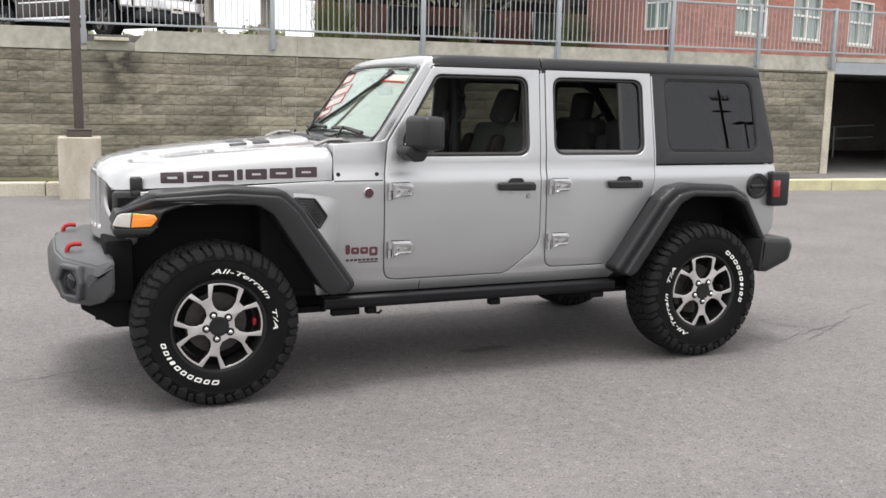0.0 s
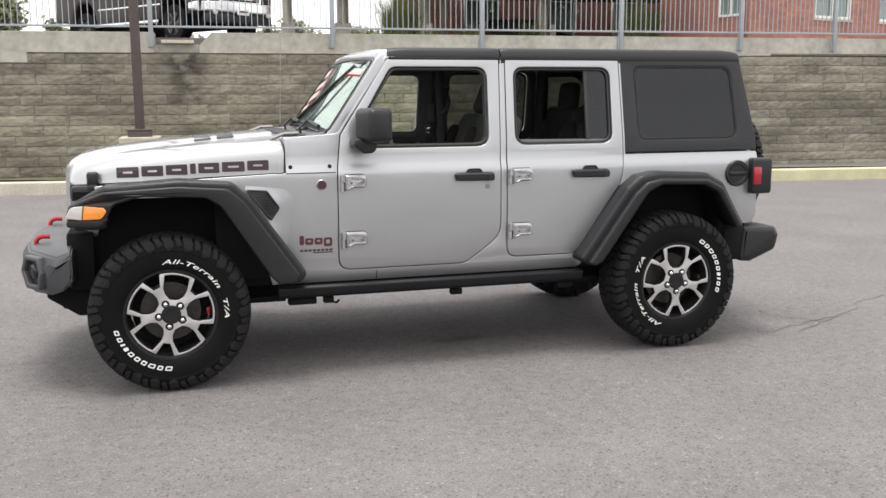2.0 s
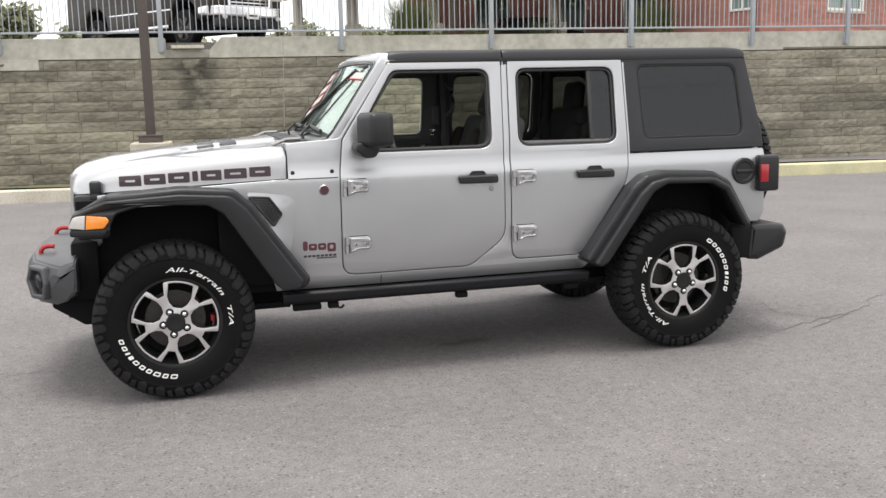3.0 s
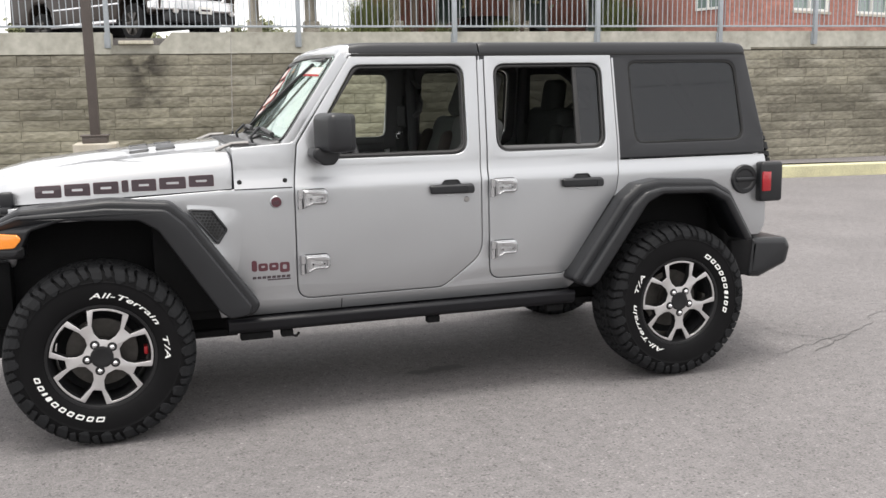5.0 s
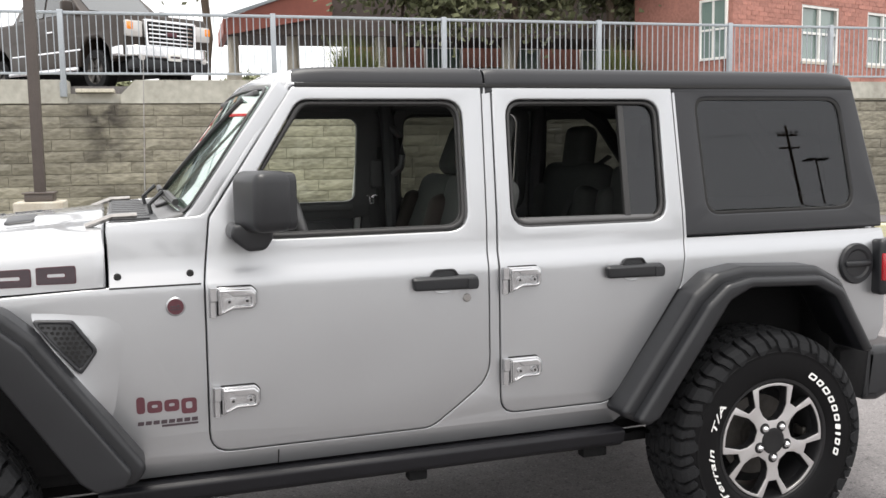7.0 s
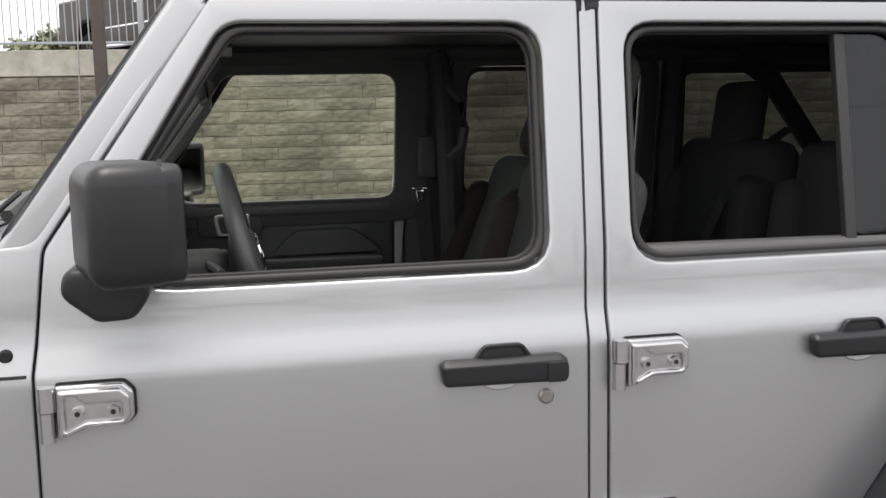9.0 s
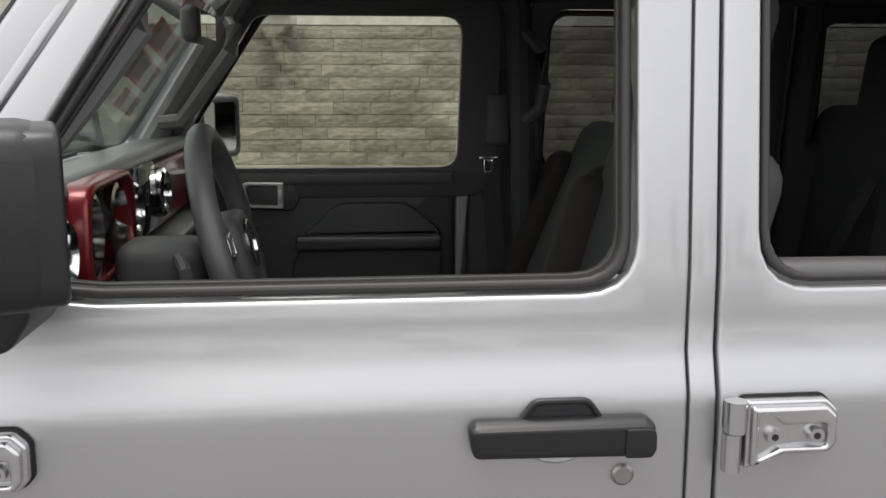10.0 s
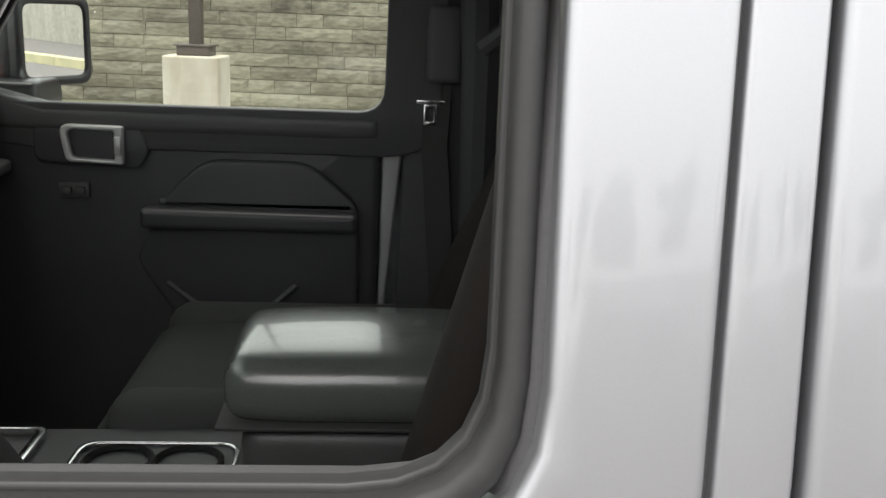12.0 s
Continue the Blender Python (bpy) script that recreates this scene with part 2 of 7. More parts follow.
BARK = material("bark", (0.10, 0.075, 0.055), rough=0.95, spread=0.3, scale=6, fine=40, bump=0.01)
TURF = material("short_grass", (0.14, 0.14, 0.07), rough=0.95, spread=0.35, scale=1.0, fine=30, bump=0.02)
DARK_PAINT = material("charcoal_truck_paint", (0.034, 0.026, 0.021), rough=0.3, metal=0.25, spread=0.12, spec=0.35)
GREY_PAINT = material("grey_car_paint", (0.22, 0.24, 0.26), rough=0.3, metal=0.5, spread=0.08, coat=0.9)
CAR_GLASS = material("far_car_glass", (0.03, 0.035, 0.035), rough=0.06, spread=0.2, coat=0.8)
DARK_CONC = material("dim_concrete", (0.36, 0.34, 0.31), rough=0.9, spread=0.3, scale=0.8, fine=12)


def asphalt_material():
    m = material("worn_asphalt", (0.164, 0.1545, 0.1545), rough=0.85, spread=0.13, scale=1.1, fine=16, spec=0.4, steep=0.22)
    n, l = m.node_tree.nodes, m.node_tree.links
    bsdf = n["Principled BSDF"]
    tc = n.new("ShaderNodeTexCoord")
    chips, speck = n.new("ShaderNodeTexVoronoi"), n.new("ShaderNodeTexNoise")
    chips.inputs["Scale"].default_value = 150
    speck.inputs["Scale"].default_value, speck.inputs["Detail"].default_value = 85, 8
    speck.inputs["Roughness"].default_value = 0.72
    cracks = n.new("ShaderNodeTexVoronoi")
    cracks.feature, cracks.inputs["Scale"].default_value = "DISTANCE_TO_EDGE", 0.16
    warp = n.new("ShaderNodeTexNoise")
    warp.inputs["Scale"].default_value, warp.inputs["Detail"].default_value = 1.4, 6
    vec = n.new("ShaderNodeMix")
    vec.data_type, vec.inputs["Factor"].default_value = "RGBA", 0.35
    l.new(tc.outputs["Object"], warp.inputs["Vector"])
    l.new(tc.outputs["Object"], vec.inputs["A"])
    l.new(warp.outputs["Color"], vec.inputs["B"])
    l.new(vec.outputs["Result"], cracks.inputs["Vector"])
    for t in (chips, speck):
        l.new(tc.outputs["Object"], t.inputs["Vector"])
    line = n.new("ShaderNodeMapRange")
    line.inputs["From Min"].default_value, line.inputs["From Max"].default_value = 0.0, 0.0035
    line.inputs["To Min"].default_value = 0.93
    l.new(cracks.outputs["Distance"], line.inputs["Value"])
    tone = n.new("ShaderNodeMapRange")
    tone.inputs["From Min"].default_value, tone.inputs["From Max"].default_value = 0.3, 0.7
    tone.inputs["To Min"].default_value, tone.inputs["To Max"].default_value = 0.55, 1.45
    l.new(speck.outputs["Fac"], tone.inputs["Value"])
    # pale stones here and there in the binder
    stones, pale, pick = n.new("ShaderNodeTexVoronoi"), n.new("ShaderNodeMapRange"), n.new("ShaderNodeSeparateColor")
    stones.inputs["Scale"].default_value = 88
    l.new(tc.outputs["Object"], stones.inputs["Vector"])
    l.new(stones.outputs["Color"], pick.inputs[0])
    pale.inputs["From Min"].default_value, pale.inputs["From Max"].default_value = 0.93, 1.0
    pale.inputs["To Min"].default_value, pale.inputs["To Max"].default_value = 1.0, 1.40
    l.new(pick.outputs[0], pale.inputs["Value"])
    pit = n.new("ShaderNodeMapRange")
    pit.inputs["From Min"].default_value, pit.inputs["From Max"].default_value = 0.03, 0.10
    pit.inputs["To Min"].default_value = 0.62
    l.new(pick.outputs[1], pit.inputs["Value"])
    pits = n.new("ShaderNodeMath")
    pits.operation = "MULTIPLY"
    l.new(pit.outputs["Result"], pits.inputs[0])
    l.new(pale.outputs["Result"], pits.inputs[1])
    both = n.new("ShaderNodeMath")
    both.operation = "MULTIPLY"
    l.new(line.outputs["Result"], both.inputs[0])
    l.new(pits.outputs[0], both.inputs[1])
    mul = n.new("ShaderNodeMath")
    mul.operation = "MULTIPLY"
    l.new(both.outputs[0], mul.inputs[0])
    l.new(tone.outputs["Result"], mul.inputs[1])
    old = bsdf.inputs["Base Color"].links[0].from_socket
    mx = n.new("ShaderNodeMix")
    mx.data_type, mx.blend_type = "RGBA", "MULTIPLY"
    mx.inputs["Factor"].default_value = 1.0
    comb = n.new("ShaderNodeCombineColor")
    for i in range(3):
        l.new(mul.outputs[0], comb.inputs[i])
    l.new(old, mx.inputs["A"])
    l.new(comb.outputs[0], mx.inputs["B"])
    l.new(mx.outputs["Result"], bsdf.inputs["Base Color"])
    b = n.new("ShaderNodeBump")
    b.inputs["Strength"].default_value, b.inputs["Distance"].default_value = 0.9, 0.0030
    l.new(chips.outputs["Distance"], b.inputs["Height"])
    l.new(b.outputs["Normal"], bsdf.inputs["Normal"])
    return m


ASPHALT = asphalt_material()
STAIN = material("oil_stain", (0.075, 0.072, 0.071), rough=0.6, spread=0.3, scale=6, fine=40)


# ---- mesh helpers ----
def part(name, bm, mat, parent=None, label="", smooth=35):
    """One mesh object from a bmesh, under its thing or part."""
    me = bpy.data.meshes.new(name)
    bm.to_mesh(me)
    bm.free()
    me.materials.append(mat)
    if smooth:
        me.polygons.foreach_set("use_smooth", [True] * len(me.polygons))
        me.set_sharp_from_angle(angle=radians(smooth))
    ob = new(name, me)
    if parent:
        ob.parent = parent
    if label:
        ob["label"] = label
    return ob


def thing(name, label, category, group="", kind="", at=None):
    ob = new(name)
    if at is not None:
        ob.matrix_world = at
    return tagged(ob, label, category, group, kind)


def merge(*bms):
    out = bms[0]
    for b in bms[1:]:
        me = bpy.data.meshes.new("tmp")
        b.to_mesh(me)
        b.free()
        out.from_mesh(me)
        bpy.data.meshes.remove(me)
    return out


def box(x0, x1, y0, y1, z0, z1, bevel=0.0, seg=2):
    bm = bmesh.new()
    bmesh.ops.create_cube(bm, size=1)
    bmesh.ops.transform(bm, verts=bm.verts, matrix=Matrix.Translation(((x0 + x1) / 2, (y0 + y1) / 2, (z0 + z1) / 2)) @ Matrix.Diagonal((x1 - x0, y1 - y0, z1 - z0, 1)))
    if bevel:
        bmesh.ops.bevel(bm, geom=bm.edges[:], offset=bevel, segments=seg, affect="EDGES", profile=0.5)
    return bm


def rod(p, q, r, r2=None, seg=12):
    p, q = Vector(p), Vector(q)
    bm = bmesh.new()
    bmesh.ops.create_cone(bm, cap_ends=True, segments=seg, radius1=r, radius2=r if r2 is None else r2, depth=(q - p).length)
    m = Matrix.Translation((p + q) / 2) @ (q - p).to_track_quat("Z", "Y").to_matrix().to_4x4()
    bmesh.ops.transform(bm, verts=bm.verts, matrix=m)
    return bm


def tube(points, r, seg=8, flat=None, closed=False):
    """A pipe (or a flat band: flat = (width vector, half width, half thickness)) along points."""
    pts = [Vector(p) for p in points]
    bm = bmesh.new()
    rings = []
    up = Vector((0, 0, 1))
    for i, p in enumerate(pts):
        a = pts[i - 1] if (i or closed) else p
        b = pts[(i + 1) % len(pts)] if (i + 1 < len(pts) or closed) else p
        d = (b - a).normalized()
        if flat:
            w = Vector(flat[0]).normalized()
            t = d.cross(w).normalized()
            ring = [p + w * (flat[1] * s) + t * (flat[2] * u) for s, u in ((1, 1), (-1, 1), (-1, -1), (1, -1))]
        else:
            w = d.cross(up)
            w = w.normalized() if w.length > 1e-3 else Vector((1, 0, 0))
            t = d.cross(w).normalized()
            ring = [p + (w * math.cos(k * math.tau / seg) + t * math.sin(k * math.tau / seg)) * r for k in range(seg)]
        rings.append([bm.verts.new(c) for c in ring])
    n = len(rings[0])
    for i in range(len(rings) - (0 if closed else 1)):
        A, B = rings[i], rings[(i + 1) % len(rings)]
        for k in range(n):
            bm.faces.new((A[k], A[(k + 1) % n], B[(k + 1) % n], B[k]))
    if not closed:
        bm.faces.new(rings[0])
        bm.faces.new(rings[-1])
    bmesh.ops.recalc_face_normals(bm, faces=bm.faces)
    return bm


def lathe(profile, seg=48, axis="Y"):
    """Turns (radius, offset) pairs about the y axis."""
    bm = bmesh.new()
    rings = []
    for r, o in profile:
        rings.append([bm.verts.new((r * math.cos(k * math.tau / seg), o, r * math.sin(k * math.tau / seg))) for k in range(seg)])
    for A, B in zip(rings, rings[1:]):
        for k in range(seg):
            bm.faces.new((A[k], A[(k + 1) % seg], B[(k + 1) % seg], B[k]))
    bmesh.ops.remove_doubles(bm, verts=bm.verts, dist=1e-5)
    bmesh.ops.recalc_face_normals(bm, faces=bm.faces)
    return bm


def rounded(points, seg=5):
    """A polygon with filleted corners from (u, v, radius) triples; radius may be left out."""
    out = []
    n = len(points)
    for i in range(n):
        p = Vector(points[i][:2])
        r = points[i][2] if len(points[i]) > 2 else 0
        if r <= 0:
            out.append(tuple(p))
            continue
        a, b = Vector(points[i - 1][:2]) - p, Vector(points[(i + 1) % n][:2]) - p
        la, lb = a.length, b.length
        a, b = a / la, b / lb
        ang = a.angle(b)
        d = min(r / math.tan(ang / 2), la * 0.48, lb * 0.48)
        q0, q1 = p + a * d, p + b * d
        for k in range(seg + 1):
            t = k / seg
            out.append(tuple(q0 * (1 - t) ** 2 + p * (2 * t * (1 - t)) + q1 * t ** 2))
    return out


def plate(loops, depth, bevel=0.0, res=2, grow=0.0):
    """A flat piece with holes and rounded edges in the u, v plane; w runs from 0 (back) to depth (front)."""
    cu = bpy.data.curves.new("tmp", "CURVE")
    cu.dimensions, cu.fill_mode = "2D", "BOTH"
    cu.extrude, cu.bevel_depth, cu.bevel_resolution = max(depth / 2 - bevel, 0.0), bevel, res
    cu.offset = grow - bevel
    for pts in loops:
        sp = cu.splines.new("POLY")
        sp.points.add(len(pts) - 1)
        for q, p in zip(sp.points, pts):
            q.co = (p[0], p[1], 0, 1)
        sp.use_cyclic_u = True
    ob = bpy.data.objects.new("tmp", cu)
    me = bpy.data.meshes.new_from_object(ob)
    bm = bmesh.new()
    bm.from_mesh(me)
    bpy.data.objects.remove(ob)
    bpy.data.curves.remove(cu)
    bpy.data.meshes.remove(me)
    bmesh.ops.remove_doubles(bm, verts=bm.verts, dist=1e-5)
    for v in bm.verts:
        v.co.z += depth / 2
    bmesh.ops.recalc_face_normals(bm, faces=bm.faces)
    return bm


def slice_at(bm, axis, values):
    no = Vector((axis == "x", axis == "y", axis == "z"))
    for a in values:
        bmesh.ops.bisect_plane(bm, geom=bm.verts[:] + bm.edges[:] + bm.faces[:], dist=1e-5, plane_co=no * a, plane_no=no)
    return bm


def remap(bm, fn):
    for v in bm.verts:
        v.co = Vector(fn(v.co.x, v.co.y, v.co.z))
    bmesh.ops.recalc_face_normals(bm, faces=bm.faces)
    return bm


def moved(bm, m):
    bmesh.ops.transform(bm, verts=bm.verts, matrix=m)
    return bm


def lerp_table(rows, x):
    if x <= rows[0][0]:
        return rows[0][1]
    for (a, fa), (b, fb) in zip(rows, rows[1:]):
        if x <= b:
            return fa + (fb - fa) * (x - a) / (b - a)
    return rows[-1][1]

# ---- ground, kerb, wall ----
bm = bmesh.new()
bmesh.ops.create_grid(bm, x_segments=1, y_segments=1, size=1500)
ground = tagged(part("ground", bm, ASPHALT, smooth=0), "grey worn asphalt of a car park", "ground", kind="structure")
WALL_Y = 13.4


def blot(cx, cy, rx, ry, z, seed, mat, name, label):
    """A flat uneven patch on the asphalt."""
    rng = random.Random(seed)
    ph = [rng.uniform(0, 6.28) for _ in range(5)]
    bm = bmesh.new()
    vs = []
    for k in range(48):
        a = k * math.tau / 48
        q = 1 + 0.22 * math.sin(2 * a + ph[0]) + 0.14 * math.sin(5 * a + ph[1]) + 0.10 * math.sin(9 * a + ph[2]) + 0.05 * math.sin(17 * a + ph[3])
        vs.append(bm.verts.new((cx + rx * q * math.cos(a), cy + ry * q * math.sin(a), z)))
    bm.faces.new(vs)
    return tagged(part(name, bm, mat, smooth=0), label, "stain", kind="structure")


blot(1.86, -0.30, 0.10, 0.06, 0.004, 3, STAIN, "oil_stain", "dark oil stain on the asphalt")
blot(1.70, -0.33, 0.09, 0.035, 0.004, 5, STAIN, "oil_stain", "dark oil stain on the asphalt")


def crack(pts, seed, w=0.0045):
    """A thin dark crack as a ragged strip on the asphalt."""
    rng = random.Random(seed)
    fine = []
    for (a, b), (c, d) in zip(pts, pts[1:]):
        n = max(3, int(math.hypot(c - a, d - b) / 0.06))
        fine += [(a + (c - a) * k / n + rng.gauss(0, 0.012), b + (d - b) * k / n + rng.gauss(0, 0.012)) for k in range(n)]
    bm = bmesh.new()
    prev = None
    for x, y in fine:
        h = w * rng.uniform(0.3, 1.0)
        cur = (bm.verts.new((x, y - h, 0.003)), bm.verts.new((x, y + h, 0.003)))
        if prev:
            bm.faces.new((prev[0], cur[0], cur[1], prev[1]))
        prev = cur
    return tagged(part("asphalt_crack", bm, STAIN, smooth=0), "thin crack in the asphalt", "crack", kind="structure")


crack([(-6.5, -0.9), (-3.0, -0.38), (-0.865, -0.06), (-0.1, 0.06)], 1)
crack([(3.75, -0.78), (4.2, -0.60), (4.6, -0.52)], 2, 0.005)
crack([(4.05, -0.80), (4.25, -0.68), (4.87, -0.33), (5.05, -0.15), (5.5, 0.0)], 3, 0.005)
crack([(4.35, -0.62), (4.1, -0.3), (4.3, 0.3)], 4, 0.005)


def kerb_y(x):
    return 10.3 - 0.075 * x


def wall_box(name, x0, x1, y0, y1, z0, z1, mat, parent=None, bevel=0.0):
    return part(name, box(x0, x1, y0, y1, z0, z1, bevel), mat, parent, smooth=0)


retaining = tagged(new("retaining_wall"), "retaining wall of weathered split-face concrete blocks", "wall", kind="structure")
wall_box("wall_core", -20, 16.72, WALL_Y + 0.06, WALL_Y + 0.5, -0.6, 2.46, MORTAR, retaining)
# the coping dips where a ledge slab lies in it
wall_box("coping", -20, -0.98, WALL_Y - 0.012, WALL_Y + 0.55, 2.445, 2.86, CONCRETE, retaining, 0.012)
wall_box("coping_apron", -20, -3.4, WALL_Y - 0.016, WALL_Y + 0.05, 2.25, 2.45, CONCRETE, retaining, 0.006)
slope = plate([[(-0.10, 2.60), (0.16, 2.86), (16.95, 2.86), (16.95, 2.50), (12.9, 2.50), (12.9, 2.445), (-0.10, 2.445)]], 0.55, 0.006)
part("coping", remap(slope, lambda u, v, w: (u, WALL_Y + 0.538 - w, v)), CONCRETE, retaining, smooth=0)
wall_box("coping_dip", -0.98, -0.10, WALL_Y + 0.1, WALL_Y + 0.55, 2.445, 2.62, CONCRETE, retaining)
tagged(wall_box("ledge_slab", -0.84, -0.20, WALL_Y - 0.14, WALL_Y + 0.28, 2.635, 2.70, KERB, None, 0.008), "loose concrete slab lying in a dip of the wall", "slab")
wall_box("wall_core", 12.9, 16.72, WALL_Y + 0.005, WALL_Y + 0.5, 2.462, 2.505, BLOCK, retaining)
upper = tagged(part("upper_lot", merge(box(-90, 16.49, WALL_Y + 0.5, 140, -0.6, 2.78), box(40.01, 90, WALL_Y + 0.5, 140, -0.6, 2.78), box(16.49, 40.01, 24.31, 140, -0.6, 2.78), box(16.49, 40.01, WALL_Y + 0.56, 24.31, 2.725, 2.78)), ASPHALT, smooth=0), "raised car park surface behind the wall", "ground", kind="structure")
wall_box("garage_side_fill", 23.0, 60, WALL_Y, WALL_Y + 0.5, -0.6, 2.86, CONCRETE, retaining)

# pedestal and lamp post
ped = tagged(part("pedestal", box(-1.42, -0.76, 9.77, 10.43, -0.2, 0.905, 0.02), PEDESTAL, smooth=0), "square concrete lamp pedestal with rust stains", "pedestal")
post = thing("lamp_post", "brown square steel lamp post on a concrete pedestal", "lamp post")
part("shaft", box(-1.165, -1.015, 10.03, 10.18, 0.97, 8.2, 0.01), BRONZE, post)
part("base_cover", box(-1.285, -0.90, 9.91, 10.29, 0.905, 1.020, 0.012), BRONZE, post)
part("base_lip", box(-1.31, -0.875, 9.88, 10.32, 1.015, 1.037, 0.006), BRONZE, post)

# garage opening in the wall
tagged(wall_box("garage_jamb", 16.70, 16.92, WALL_Y - 0.03, WALL_Y + 0.6, -0.6, 2.50, KERB, None, 0.01), "pale concrete jamb of a garage opening", "jamb", kind="structure")
tagged(wall_box("lintel", 16.92, 24, WALL_Y - 0.02, WALL_Y + 0.3, 2.44, 2.74, GALV, None, 0.01), "grey-blue steel lintel over a garage opening", "lintel", kind="structure")
wall_box("lintel_cap", 16.95, 24, WALL_Y - 0.03, WALL_Y + 0.55, 2.744, 2.86, CONCRETE, retaining, 0.01)
for nm, q in (("garage_back", (16, 40, 24, 24.3, -0.6, 2.7)), ("garage_side", (16.5, 16.9, WALL_Y + 0.6, 24, -0.6, 2.7)), ("garage_far_side", (39.7, 40, WALL_Y, 24, -0.6, 2.7)), ("garage_ceiling", (16.5, 40, WALL_Y + 0.3, 24, 2.55, 2.72))):
    tagged(wall_box(nm, *q, DARK_CONC), "dim concrete garage interior", "wall", kind="structure")
rail = thing("garage_handrail", "dark steel handrail inside the garage", "handrail")
for z in (0.55, 0.95):
    part("rail", rod((17.2, 19.5, z - 0.2), (24, 19.5, z + 0.05), 0.03), GALV, rail)
for x in (17.6, 20.0, 22.4):
    part("post", rod((x, 19.5, -0.3), (x, 19.5, 0.98), 0.03), GALV, rail)

# kerb stones and the strip behind them
kerb = tagged(new("kerb"), "pale concrete kerb along the car park", "kerb", kind="structure")
kx = -26.0
while kx < 36:
    ln = 3.05
    a = math.atan(-0.075)
    ob = part("kerb_stone", box(0.006, ln - 0.006, 0, 0.30, -0.3, 0.12, 0.02), KERB_YELLOW if kx > 9 else KERB, kerb, smooth=0)
    ob.matrix_local = Matrix.Translation((kx, kerb_y(kx), 0)) @ Matrix.Rotation(a, 4, "Z")
    kx += ln * math.cos(a)
bm = bmesh.new()
rows = []
for i in range(41):
    x = -26 + i * 1.6
    col = []
    for k in range(8):
        t = k / 7
        y = kerb_y(x) + 0.28 + t * (WALL_Y + 0.08 - kerb_y(x) - 0.28)
        z = 0.13 + (-0.05 - (0.13 if x > 6 else 0) - 0.13) * min(1, t * 2.2) + 0.02 * math.sin(x * 3.1 + k)
        col.append(bm.verts.new((x, y, z)))
    rows.append(col)
for A, B in zip(rows, rows[1:]):
    for k in range(7):
        bm.faces.new((A[k], B[k], B[k + 1], A[k + 1]))
bmesh.ops.recalc_face_normals(bm, faces=bm.faces)
tagged(part("grass_strip", bm, TURF), "short grass strip between kerb and wall", "grass", kind="stuff")

# ---- fence on the wall ----
FENCE_X = [-13.4, -10.3, -7.2, -4.1, -1.03, 2.62, 5.87, 9.10, 12.07, 14.52, 16.78, 19.2, 21.8]
FY = WALL_Y - 0.06
picket = box(-0.008, 0.008, -0.008, 0.008, 2.97, 3.99)
picket_me = bpy.data.meshes.new("picket")
picket.to_mesh(picket_me)
picket.free()
picket_me.materials.append(GALV)
for a, b in zip(FENCE_X, FENCE_X[1:]):
    panel = thing("fence_panel", "grey painted steel fence panel with upright pickets", "fence", "fence on the wall")
    part("post", merge(box(a - 0.045, a + 0.045, FY - 0.05, FY + 0.05, 2.56, 4.06, 0.006), box(a - 0.07, a + 0.05, FY + 0.01, FY + 0.06, 2.56, 2.82, 0.004)), GALV, panel)
    part("top_rail", box(a + 0.045, b - 0.045, FY - 0.03, FY + 0.03, 3.985, 4.035, 0.008), GALV, panel)
    part("bottom_rail", box(a + 0.045, b - 0.045, FY - 0.022, FY + 0.022, 2.945, 2.985, 0.006), GALV, panel)
    n = round((b - a) / 0.118)
    for k in range(1, n):
        p = new("picket", picket_me)
        p.parent = panel
        p.location = (a + (b - a) * k / n, FY, 0)

# ---- upper level: building, canopy, planting ----
brick = tagged(new("brick_building"), "red brick building with white-framed windows", "building")
BD = Vector((0.94, 0.342, 0)).normalized()
BN = Vector((BD.y, -BD.x, 0))
BO = Vector((13.3, 15.9, 0))
BM = Matrix(((BD.x, -BN.x, 0, BO.x), (BD.y, -BN.y, 0, BO.y), (0, 0, 1, 2.78), (0, 0, 0, 1)))
WINS = [(3.35, 0), (6.35, 0), (9.65, 0), (12.9, 0)]
wloops = [[(u, 0.86), (u + 1.65, 0.86), (u + 1.65, 2.30), (u, 2.30)] for u, _ in WINS]
part("wall", moved(remap(plate([[(0.6, -0.1), (18, -0.1), (18, 6.0), (0.6, 6.0)]] + wloops, 0.3), lambda u, v, w: (u, 0.3 - w, v)), BM), BRICK, brick, smooth=0)
part("side_wall", moved(box(0.6, 0.9, 0.304, 3.2, -0.1, 6.0), BM), BRICK, brick, smooth=0)
part("inside", moved(box(1.0, 17.8, 1.2, 1.3, 0, 5.5), BM), DARK_CONC, brick, smooth=0)
part("roof_edge", moved(box(0.3, 18.3, -0.3, 6, 6.0, 6.3), BM), SOFFIT, brick, smooth=0)
